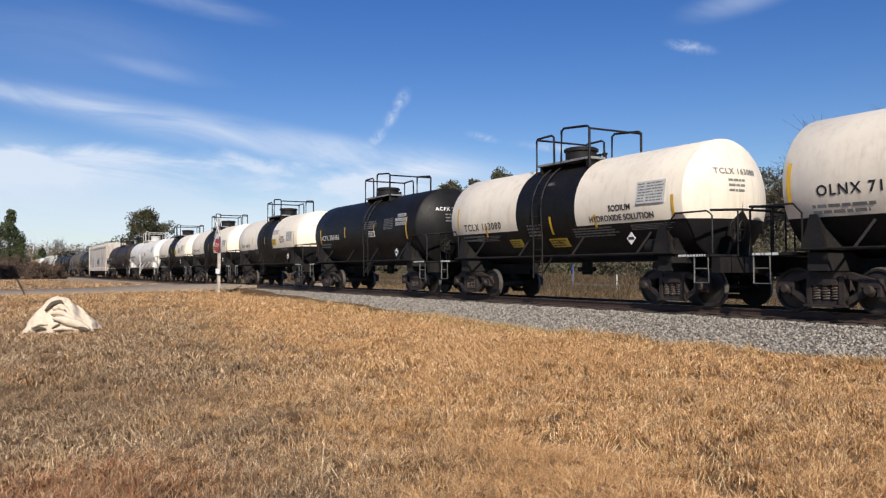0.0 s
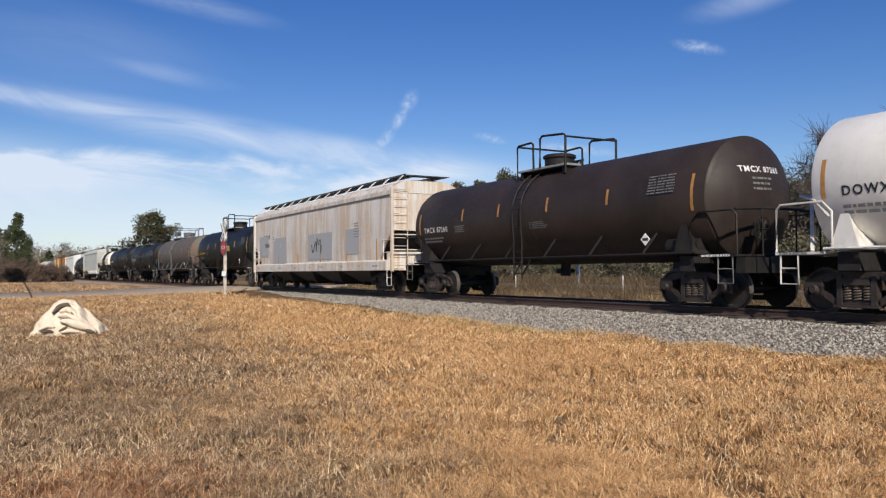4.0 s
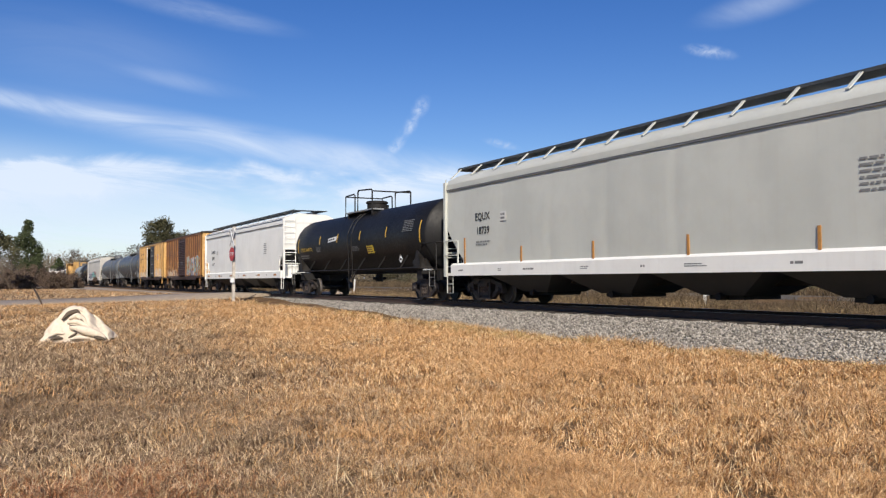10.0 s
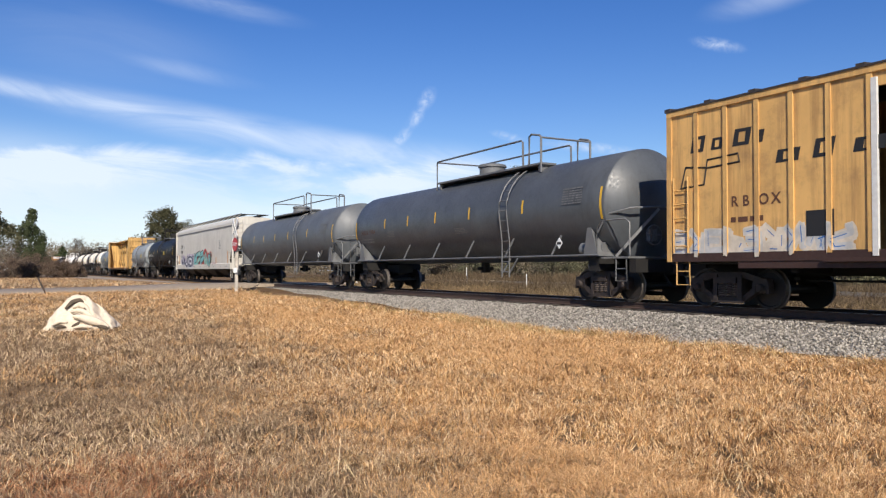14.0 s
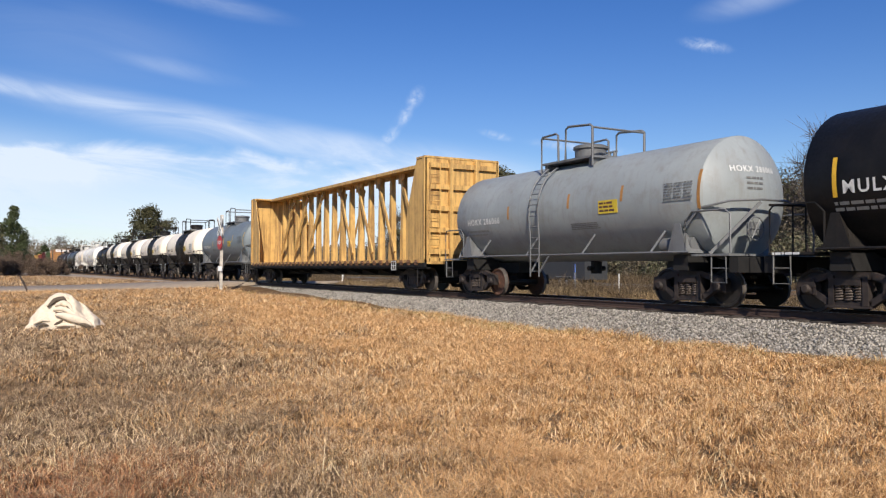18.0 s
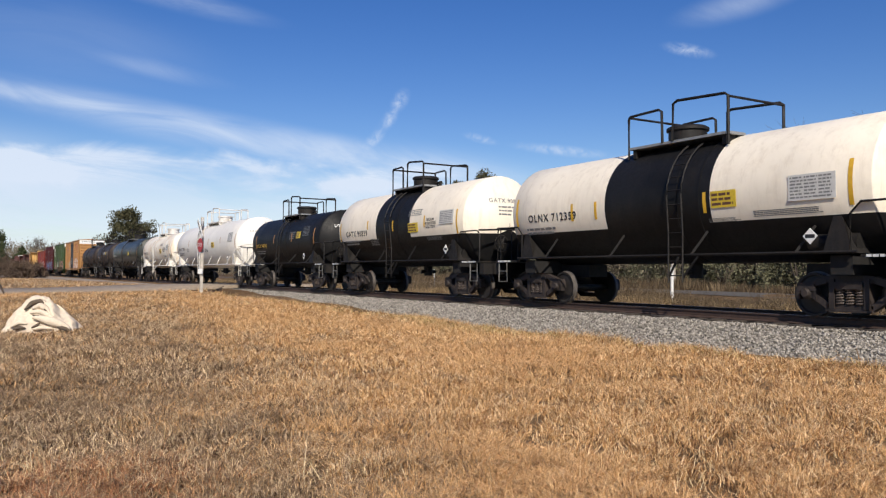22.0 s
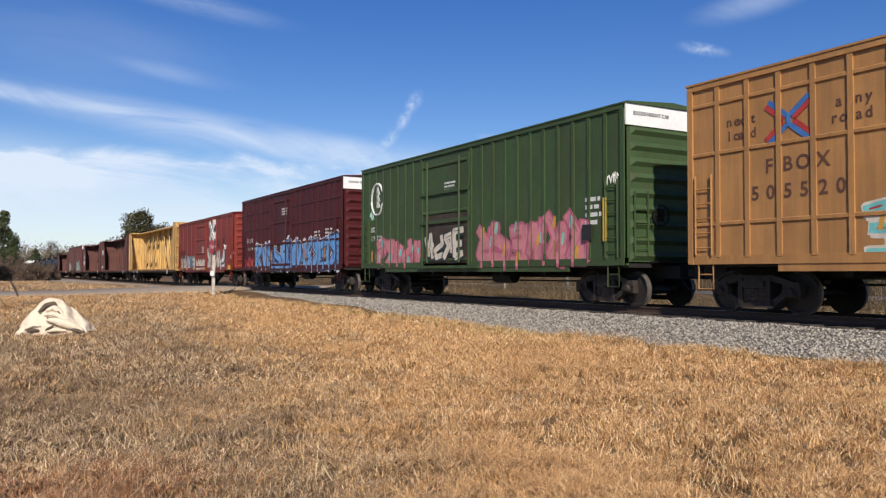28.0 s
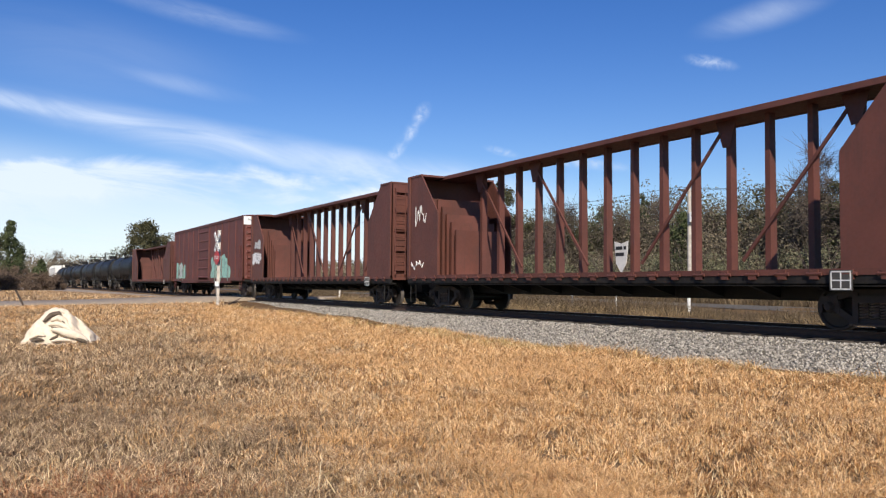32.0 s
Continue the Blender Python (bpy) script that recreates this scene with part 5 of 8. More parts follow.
def box_car(L, label, H, body, roof=None, posts=5, rows=(), door=(-1.5, 1.5), door_mat=None, door_ribs=9, gap=None, white_end=False, zb=0.98, sill=None, end_ribs=9, post_mat=None, end_mat=None, post_w=0.055, group="cars of the freight train"):
    """A box car. door: span of the doors; gap: span that stands open."""
    car = thing("box_car", label, "box car", group)
    half, W = L / 2, 1.60
    xb = half - 1.02
    roof, sill, post_mat = roof or body, sill or body, post_mat or body
    d0, d1 = door
    zt = H - 0.16
    bands = SURFACE[car.name] = []
    for x0, x1 in ((-xb, d0), (d1, xb)):
        part("side_panel", Shape().box(x0, x1, -W + 0.035, -W + 0.09, zb + 0.16, zt), body, car)
        n = max(2, round(posts * (x1 - x0) / (2 * xb) * 1.35))
        pw = post_w
        for k in range(n + 1):
            x = x0 + 0.06 + (x1 - x0 - 0.12) * k / n
            part("side_post", Shape().extrude_x([(-W, zb + 0.2), (-W, zt - 0.02), (-W + 0.037, zt + 0.0), (-W + 0.037, zb + 0.16)], x - pw, x + pw), post_mat, car)
        xs = [x0 + 0.06 + (x1 - x0 - 0.12) * k / n for k in range(n + 1)]
        bands += [(x - pw, x + pw, 0.0) for x in xs] + [(a + pw, b - pw, 0.035) for a, b in zip(xs, xs[1:])]
        for z in rows:
            part("side_rib", Shape().extrude_x([(-W + 0.004, z - 0.03), (-W + 0.004, z + 0.03), (-W + 0.037, z + 0.05), (-W + 0.037, z - 0.05)], x0 + 0.1, x1 - 0.1), post_mat, car)
    part("far_side", Shape().box(-xb, xb, W - 0.12, W - 0.04, zb + 0.16, zt), body, car)
    part("side_sill", Shape().box(-xb, xb, -W + 0.01, -W + 0.14, zb + 0.05, zb + 0.24).box(-xb * 0.72, xb * 0.72, -W + 0.03, -W + 0.12, zb - 0.1, zb + 0.06), sill, car)
    part("top_plate", Shape().box(-xb, xb, -W - 0.012, -W + 0.13, zt - 0.10, zt + 0.03), body, car)
    part("door_header", Shape().box(d0, d1, -W + 0.04, -W + 0.13, zt - 0.36, zt - 0.1), body, car)
    part("floor_frame", Shape().box(-xb, xb, -W + 0.15, W - 0.1, zb, zb + 0.14).box(-half + 0.5, half - 0.5, -0.3, 0.3, 0.72, zb), under_dark, car)
    # doors
    open0, open1 = gap or (0, 0)
    spans = [(d0, d1)] if not gap else [s for s in ((d0, open0), (open1, d1)) if s[1] - s[0] > 0.1]
    bands += [(x0 + 0.1, x1 - 0.1, 0.01) for x0, x1 in spans]
    for x0, x1 in spans:
        dr = part("door", Shape().box(x0 + 0.02, x1 - 0.02, -W + 0.01, -W + 0.06, zb + 0.12, zt - 0.2), door_mat or body, car)
        for k in range(door_ribs):
            z = zb + 0.3 + (zt - zb - 0.75) * k / max(1, door_ribs - 1)
            part("door_rib", Shape().extrude_x([(-W + 0.015, z - 0.07), (-W - 0.03, z - 0.03), (-W - 0.03, z + 0.03), (-W + 0.015, z + 0.07)], x0 + 0.12, x1 - 0.12), door_mat or body, dr)
        for x in (x0 + 0.05, x1 - 0.05):
            part("door_edge", Shape().box(x - 0.05, x + 0.05, -W - 0.03, -W + 0.03, zb + 0.12, zt - 0.2), door_mat or body, dr)
    part("door_track", Shape().box(d0 - 1.0 if gap else d0 - 0.2, d1 + 0.6, -W - 0.06, -W + 0.02, zb + 0.02, zb + 0.1), sill, car)
    if gap:
        part("door_jamb", Shape().box(open0 - 0.02, open0 + 0.09, -W - 0.01, -W + 0.05, zb + 0.12, zt - 0.2), ink_white, car, "white edge of the open doorway")
        # Near-black sheet paints the shade inside the open car.
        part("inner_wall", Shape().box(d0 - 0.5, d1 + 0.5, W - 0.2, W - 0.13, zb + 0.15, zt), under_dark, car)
    # ends
    for s in (-1, 1):
        e = part("end_wall", Shape().box(min(s * xb, s * (xb - 0.08)), max(s * xb, s * (xb - 0.08)), -W + 0.05, W - 0.05, zb + 0.1, zt + 0.02).add([(s * xb, -W + 0.05, zt), (s * xb, W - 0.05, zt), (s * xb, 0, zt + 0.10), (s * (xb - 0.08), -W + 0.05, zt), (s * (xb - 0.08), W - 0.05, zt), (s * (xb - 0.08), 0, zt + 0.10)], [(0, 1, 2), (5, 4, 3), (0, 2, 5, 3), (1, 4, 5, 2)]), end_mat or body, car)
        top = zt - (0.5 if white_end else 0.15)
        for k in range(end_ribs):
            z = zb + 0.3 + (top - zb - 0.4) * k / (end_ribs - 1)
            x = s * xb
            part("end_rib", Shape().add([(x, -W + 0.2, z - 0.13), (x, W - 0.2, z - 0.13), (x + s * 0.07, W - 0.34, z - 0.02), (x + s * 0.07, -W + 0.34, z - 0.02), (x, -W + 0.2, z + 0.10), (x, W - 0.2, z + 0.10)],
                                         [(0, 1, 2, 3), (3, 2, 5, 4), (0, 3, 4), (1, 5, 2)] if s > 0 else [(3, 2, 1, 0), (4, 5, 2, 3), (4, 3, 0), (2, 5, 1)]), end_mat or body, e)
        if white_end:
            part("height_board", Shape().box(s * (xb + 0.02) - 0.025, s * (xb + 0.02) + 0.025, -W + 0.03, W - 0.03, zt - 0.50, zt + 0.06), roof_white, e, "white board at the top of the end")
            if s > 0:
                words("EXCESS HEIGHT CAR", 0.13, pose(xb + 0.052, -0.72, zt - 0.2, 90, 0, 90), ink_black, e)
        for y in (-W + 0.02, W - 0.02):
            part("corner_post", Shape().box(min(s * xb, s * (xb - 0.14)), max(s * xb, s * (xb - 0.14)), y - 0.03, y + 0.03, zb + 0.05, zt), post_mat, car)
        part("end_platform", Shape().box(min(s * xb, s * (xb + 0.32)), max(s * xb, s * (xb + 0.32)), -0.75, 0.75, zb + 0.12, zb + 0.16), frame_black, car)
        ladder(car, s * (xb - 0.45), -W - 0.02, zb + 0.25, zb + 2.0 if s < 0 else zb + 2.2, 0.44, post_mat)
        ladder(car, s * (xb + 0.08), -W + 0.5, zb + 0.3, zb + 1.9, 0.44, post_mat, name="end_ladder", across="y")
        stirrup(car, s * (xb - 0.45), -W + 0.05, zb + 0.12, post_mat)
        part("end_sill", Shape().box(min(s * xb, s * (half - 0.4)), max(s * xb, s * (half - 0.4)), -0.35, 0.35, 0.7, 1.02), under_dark, car)
    brake_wheel(car, xb + 0.25, -0.6, zb + 1.3, frame_black)
    # roof
    part("roof", Shape().extrude_x([(-W - 0.03, zt + 0.02), (-W - 0.03, zt + 0.06), (0, zt + 0.15), (W + 0.03, zt + 0.06), (W + 0.03, zt + 0.02)], -xb - 0.02, xb + 0.02), roof, car)
    rib = 0.12 if roof is roof_dark else 0.075
    for k in range(13):
        x = -xb + 2 * xb * k / 12
        part("roof_rib", Shape().extrude_x([(-W + 0.02, zt + 0.04), (-W + 0.02, zt + rib), (0, zt + 0.105 + rib), (W, zt + rib), (W, zt + 0.04)], x - 0.09, x + 0.09), roof, car)
    for x in np.linspace(-xb * 0.55, xb * 0.55, 5):
        part("cross_bearer", Shape().box(x - 0.08, x + 0.08, -W + 0.2, W - 0.2, 0.78, zb + 0.02), under_dark, car)
    part("air_reservoir", Shape().tube([(1.0, -0.8, 0.72), (2.0, -0.8, 0.72)], 0.19, 12), under_dark, car, smooth=40)
    part("brake_rod", Shape().tube([(-xb * 0.6, -0.5, 0.62), (xb * 0.6, -0.5, 0.62)], 0.025, 5), under_dark, car)
    add_trucks(car, half, 2.35)
    return car


def on_side(x, z, off=0.0, W=1.60):
    return pose(x, -W - 0.006 - off, z, 90, 0, 0)


def clip_span(pts, x0, x1):
    """Cuts an outline of (x, z) points to x0 <= x <= x1."""
    for sign, lim in ((1, x0), (-1, -x1)):
        new_pts = []
        for p, q in zip(pts, pts[1:] + pts[:1]):
            a, b = sign * p[0] - lim, sign * q[0] - lim
            if a >= 0:
                new_pts.append(p)
            if (a > 0) != (b > 0) and a != b:
                u = a / (a - b)
                new_pts.append((p[0] + (q[0] - p[0]) * u, p[1] + (q[1] - p[1]) * u))
        pts = new_pts
        if len(pts) < 3:
            return []
    return pts


def on_panel(x, z):
    """A pose on the sheet between the posts of a box car."""
    return pose(x, -1.572, z, 90, 0, 0)


def panel_words(car, text, size, x, z, mat, pitch=None):
    """Letters set one by one on the sheets, stepping over the posts."""
    pitch = pitch or size * 0.78
    posts = [(a, b) for a, b, d in SURFACE[car.name] if d == 0.0]
    x -= pitch * (len(text) - 1) / 2
    for ch in text:
        r = size * 0.33
        for a, b in posts:
            if x + r > a and x - r < b:
                x = b + r if x > (a + b) / 2 - r * 0.6 else a - r
        if ch != " ":
            words(ch, size, on_panel(x, z), mat, car)
        x += pitch


def on_hopper(x, z, zb=1.18, ze=4.0):
    """A pose on the bowed side of a covered hopper."""
    f = max(0.0, min(1.0, (z - zb) / (ze - zb)))
    return pose(x, -(1.48 + 0.05 * math.sin(math.pi * (0.15 + 0.75 * f)) + 0.012), z, 90, 0, 0)


def graffiti(parent, x0, x1, z0, z1, n, fill, line, back=None, seed=1, slant=0.0, W=1.60, dots=(), inner="navy", halo=None):
    """Sprayed lettering that cannot be read: crowded broad strokes with an outline, shading and spots."""
    rnd = random.Random(seed)
    s = Shape()
    mats = [sprays[k] for k in ([back or line, line, inner] + list(fill) + list(dots))]
    H, w = z1 - z0, (x1 - x0) / n

    def stroke(p, q, r, off, mat, square=False):
        p, q = Vector((p[0], p[1])), Vector((q[0], q[1]))
        d = (q - p)
        a = math.atan2(d.y, d.x)
        turn = (0.5, 0.68, 1.32, 1.5) if square else (0.5, 0.75, 1.0, 1.25, 1.5)
        pts = [p + Vector((math.cos(a + math.pi * k), math.sin(a + math.pi * k))) * r * (1.1 if square else 1) * rnd.uniform(0.92, 1.1) for k in turn]
        pts += [q - Vector((math.cos(a + math.pi * k), math.sin(a + math.pi * k))) * r * (1.1 if square else 1) * rnd.uniform(0.92, 1.1) for k in turn]
        for b0, b1, depth in SURFACE.get(parent.name, ((-99, 99, 0.0),)):
            cut = clip_span([(u.x, u.y) for u in pts], b0, b1)
            if len(cut) > 2:
                s.add([(x, -W + 0.008 + depth - off, z) for x, z in cut], [tuple(range(len(cut)))], mat)

    if back:
        for k in range(n * 6):
            x, z = rnd.uniform(x0, x1), rnd.uniform(z0 + 0.1 * H, z1 - 0.05 * H)
            stroke((x - 0.15, z), (x + 0.15, z + 0.05), rnd.uniform(0.12, 0.24) * H, 0.004 + 0.0002 * k / n, 0)
    pool = [[(0, 0, 0, 1), (0, 1, 1, 1), (0, .5, .8, .5), (.2, 0, 1, .1)], [(0, 0, 0, 1), (0, 1, .9, .85), (.9, .85, .8, .5), (.8, .5, 0, .45), (.3, .45, 1, 0)], [(0, 0, .1, 1), (.1, 1, .5, .5), (.5, .5, 1, .9), (.5, .5, .9, 0)],
            [(1, .9, .2, 1), (.2, 1, 0, .65), (0, .65, 1, .4), (1, .4, .9, .05)], [(0, 0, 0, 1), (0, .45, 1, 1), (.2, .5, 1, 0), (.1, 0, .6, .1)], [(0, .2, .1, 1), (.1, 1, .9, .9), (.9, .9, .4, .5), (.4, .5, 1, 0)], [(0, 0, .3, 1), (.3, 1, .6, .1), (.6, .1, 1, .8), (0, .5, .5, .6)]]
    letters = []
    for i in range(n):
        gx0, gw = x0 + (i + 0.12) * w, w * 0.78
        gz0, gh = z0 + rnd.uniform(0.08, 0.14) * H, H * rnd.uniform(0.68, 0.84)
        t = min(gw * 0.20, gh * 0.13) * rnd.uniform(0.9, 1.15)
        ends = {}

        def at(u, v):
            if (u, v) not in ends:
                ends[u, v] = (gx0 + u * gw + slant * v * gh + rnd.uniform(-.05, .05) * gw, gz0 + (v + rnd.uniform(-.05, .05)) * gh)
            return ends[u, v]

        fu, fv = rnd.random() < 0.6, rnd.random() < 0.6
        turn = lambda u, v: at(1 - u if fu else u, 1 - v if fv else v)
        letters.append((t, [(turn(a, b), turn(c, d)) for a, b, c, d in pool[rnd.randrange(len(pool))]]))
    k = 0
    if halo:
        mats.append(sprays[halo])
        for t, lines in letters:
            for p, q in lines:
                k += 1
                stroke(p, q, t * 1.5 + 0.07, 0.0095 + 0.00002 * k, len(mats) - 1)
    for i, (t, lines) in enumerate(letters):
        tone = 3 + (i % len(fill) if rnd.random() < 0.3 else 0)
        for dx, dz, r, m in ((0.05, -0.06, t * 1.4, 1), (0, 0, t * 1.5, 1), (0, 0, t, tone)):
            for p, q in lines:
                k += 1
                stroke((p[0] + dx, p[1] + dz), (q[0] + dx, q[1] + dz), r, 0.0120 + 0.00002 * k, m, True)
    for t, lines in letters:
        for p, q in lines:
            k += 1
            if rnd.random() < 0.6:
                e = rnd.uniform(0.5, 0.9) * t * rnd.choice((-1, 1))
                u, v = rnd.uniform(0, 0.4), rnd.uniform(0.6, 1)
                A = (p[0] + (q[0] - p[0]) * u + e * 0.7, p[1] + (q[1] - p[1]) * u)
                B = (p[0] + (q[0] - p[0]) * v + e * 0.7, p[1] + (q[1] - p[1]) * v)
                stroke(A, B, t * rnd.uniform(0.08, 0.2), 0.0125 + 0.00002 * k, 2)
        for d in range(len(dots)):
            k += 1
            p, q = lines[rnd.randrange(len(lines))]
            c = ((p[0] + q[0]) / 2 + rnd.uniform(-0.1, 0.1), (p[1] + q[1]) / 2)
            stroke(c, (c[0] + 0.04, c[1] + 0.16 * H), t * 0.5, 0.0125 + 0.00002 * k, 3 + len(fill) + d)
    return tagged(part("graffiti", s, mats, parent), "sprayed graffiti lettering", kind="stuff")


def scrawl(parent, x, z, w, h, mat, seed, W=1.60):
    """A thin hand-sprayed tag, one looping line."""
    rnd = random.Random(seed)
    pts = [(x + w * (k / 16 + rnd.uniform(-0.05, 0.05)), -W + (0.028 if parent.name in SURFACE else -0.004), z + h * rnd.uniform(0.05, 0.95)) for k in range(17)]
    return part("graffiti_tag", Shape().tube(pts, 0.016, 4), mat, parent, "thin sprayed graffiti tag")


def logo_blocks(parent, x, z, h, n, mat, pitch=0.62, slant=0.22):
    """A painted-over brand name as plain slanted shapes."""
    for k in range(n):
        x0, w = x + pitch * k, pitch * (0.62, 0.5, 0.72, 0.3)[k % 4]
        u = h * (1.0, 0.72, 1.0, 0.72)[(k + n) % 4]
        c = [(x0, z), (x0 + w, z), (x0 + w + slant * u, z + u), (x0 + slant * u, z + u)]
        g = 0.29 if w > 0.25 else 0.5
        m = ((c[0][0] + c[2][0]) / 2, (c[0][1] + c[2][1]) / 2)
        i = [(p[0] + (m[0] - p[0]) * g * 2, p[1] + (m[1] - p[1]) * g * 1.4) for p in c]
        s = Shape()
        for j in range(4):
            q = (j + 1) % 4
            s.prism([c[j], c[q], i[q], i[j]], -1.572, -1.564)
        part("painted_logo", s, mat, parent)


# ---- covered hopper ----
def hopper_car(L, label, body, H=4.62, mark=("", ""), ink=None, bays=4, smooth_side=0.05, sill=None, dark_end=None, strips=6, flat_strips=False, low_walk=False, group="cars of the freight train"):
    car = thing("hopper_car", label, "covered hopper", group)
    half, W = L / 2, 1.60
    ink, sill = ink or ink_black, sill or body
    xe = half - 0.42          # end posts
    xb = xe - 0.95            # lower end of the straight side
    zb, ze = 1.18, H - 0.62   # side foot and eave
    # curved side sheets with slanting ends, one for each side
    for y in (-1, 1):
        s = Shape()
        n = 10
        prof = [(y * (W - 0.10 - 0.02 + smooth_side * math.sin(math.pi * (0.15 + 0.75 * k / n))), zb + (ze - zb) * k / n) for k in range(n + 1)]
        cols = np.linspace(-1, 1, 121)
        vs = []
        dent = lambda x, z: 0.022 * math.exp(-((x % 2.45 - 1.2) / 0.13) ** 2) * (0.6 + 0.5 * noise.noise(Vector((x, z * 0.8, 3)))) + 0.016 * noise.noise(Vector((x * 0.55, z * 0.45, y * 3 + half))) + 0.007 * noise.noise(Vector((x * 2.2, z * 0.6, half)))
        for q, z in prof:
            f = (z - zb) / (ze - zb)
            reach = xb - 0.25 + (xe - 0.12 - xb + 0.25) * min(1.0, max(0.0, (f - 0.10) / 0.38)) ** 1.0
            vs += [(c * reach, q - y * dent(c * reach, z), z) for c in cols]
        fs = [(i * 121 + k, i * 121 + k + 1, (i + 1) * 121 + k + 1, (i + 1) * 121 + k)[::-y] for i in range(n) for k in range(120)]
        s.add(vs, fs)
        s.add([(x, q + (0.05 if y < 0 else -0.05), z) for x, q, z in vs], [f[::-1] for f in fs])
        part("side_sheet", s, body, car, smooth=60)
        part("side_sill", Shape().box(-xe + 0.5, xe - 0.5, min(y * W, y * (W - 0.14)), max(y * W, y * (W - 0.14)), zb - 0.26, zb + 0.10).extrude_x([(y * W, zb + 0.10), (y * (W - 0.09), zb + 0.17), (y * (W - 0.14), zb + 0.10)], -xe + 0.5, xe - 0.5), sill, car)
        part("top_chord", Shape().box(-xe + 0.08, xe - 0.08, min(y * (W - 0.05), y * (W - 0.14)), max(y * (W - 0.05), y * (W - 0.14)), ze - 0.06, ze + 0.10), body, car)
        part("chord_groove", Shape().box(-xe + 0.1, xe - 0.1, min(y * (W - 0.06), y * (W - 0.13)), max(y * (W - 0.06), y * (W - 0.13)), ze - 0.115, ze - 0.062), frame_grey, car)
    for z in (ze + 0.19, ze + 0.27) if low_walk else ():
        part("roof_groove", Shape().bar((-xe + 0.12, -W + 0.085, z), (xe - 0.12, -W + 0.085, z), 0.05, 0.014), frame_grey, car)
    roof = [(-W + 0.06, ze + 0.10), (-W + 0.14, ze + 0.26), (-W * 0.62, H - 0.14), (0, H - 0.06), (W * 0.62, H - 0.14), (W - 0.14, ze + 0.26), (W - 0.06, ze + 0.10), (W - 0.06, ze), (-W + 0.06, ze)]
    part("roof", Shape().extrude_x(roof[::-1], -xe + 0.1, xe - 0.1), body, car, smooth=50)
    # slope sheets at the ends, hidden body, hopper bays
    for s in (-1, 1):
        part("end_sheet", Shape().extrude_x([(W - 0.12, ze - 1.55), (W - 0.12, ze), (-W + 0.12, ze), (-W + 0.12, ze - 1.55)], s * (xe - 0.14) - 0.02, s * (xe - 0.14) + 0.02), body, car)
        a, b = s * (xe - 0.12), s * (xe - 2.6)
        # Near-black, not body paint: shade under the cut-away end is in its colour.
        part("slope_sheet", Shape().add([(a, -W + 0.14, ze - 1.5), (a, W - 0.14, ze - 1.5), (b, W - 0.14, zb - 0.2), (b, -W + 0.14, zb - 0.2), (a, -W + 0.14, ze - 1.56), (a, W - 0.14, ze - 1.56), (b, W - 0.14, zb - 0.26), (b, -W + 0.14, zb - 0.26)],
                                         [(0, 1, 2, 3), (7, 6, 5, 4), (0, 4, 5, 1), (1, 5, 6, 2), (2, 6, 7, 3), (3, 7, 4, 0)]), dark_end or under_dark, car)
        part("end_floor", Shape().box(min(s * (xb - 0.3), s * half * 0.985), max(s * (xb - 0.3), s * half * 0.985), -1.45, 1.45, zb - 0.26, zb - 0.16), sill, car)
        part("end_sill", Shape().box(min(s * (xe - 2.6), s * (half - 0.35)), max(s * (xe - 2.6), s * (half - 0.35)), -0.33, 0.33, 0.72, zb - 0.26), under_dark, car)
        for y in (-1, 1):
            part("end_post", Shape().box(min(s * xe, s * (xe - 0.13)), max(s * xe, s * (xe - 0.13)), min(y * W, y * (W - 0.1)), max(y * W, y * (W - 0.1)), zb - 0.3, ze + 0.2), body, car)
            part("corner_stay", Shape().bar((s * (xe - 0.9), y * (W - 0.06), zb + 0.0), (s * (xe - 0.9), y * (W - 0.06), zb + 0.95), 0.05, 0.05).tube([(s * (xe - 0.9), y * W, zb + 0.95), (s * xe, y * W, zb + 0.95)], 0.02, 5).tube([(s * (xe - 0.9), y * W, zb + 0.45), (s * xe, y * W, zb + 0.45)], 0.02, 5), body, car, smooth=50)
            stirrup(car, s * (xe - 0.35), y * (W - 0.06), zb - 0.26, body)
        ladder(car, s * (xe - 0.02), -W + 0.40, zb - 0.1, H - 0.3, 0.62, body, name="end_ladder", across="y")
        for z in (zb + 0.55, zb + 1.15):
            part("end_rail", Shape().tube([(s * (xe + 0.0), -W + 0.1, z), (s * (xe + 0.0), W - 0.1, z)], 0.028, 6), body, car, smooth=50)
        part("inner_brace", Shape().box(min(s * (xe - 1.0), s * (xe - 1.08)), max(s * (xe - 1.0), s * (xe - 1.08)), -W + 0.3, W - 0.3, zb - 0.2, zb + 0.5), body, car)
    brake_wheel(car, xe + 0.1, -0.35, zb + 1.0, frame_black)
    pitch = (2 * xe - 5.0) / bays
    for k in range(bays):
        xc = -xe + 2.5 + pitch * (k + 0.5)
        w2 = pitch / 2 - 0.05
        # The bays' default dark grey holds the shade below the sill.
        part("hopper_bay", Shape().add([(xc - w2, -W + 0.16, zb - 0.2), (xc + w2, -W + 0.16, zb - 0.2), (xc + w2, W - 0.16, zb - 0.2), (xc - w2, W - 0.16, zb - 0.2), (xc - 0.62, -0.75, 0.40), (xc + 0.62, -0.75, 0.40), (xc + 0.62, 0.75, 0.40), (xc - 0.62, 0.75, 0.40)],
                                        [(0, 4, 5, 1), (1, 5, 6, 2), (2, 6, 7, 3), (3, 7, 4, 0), (4, 7, 6, 5)]), dark_end or bay_shaded_grey, car)
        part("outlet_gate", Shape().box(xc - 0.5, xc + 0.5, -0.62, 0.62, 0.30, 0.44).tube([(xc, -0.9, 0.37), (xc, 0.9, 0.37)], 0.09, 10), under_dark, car)
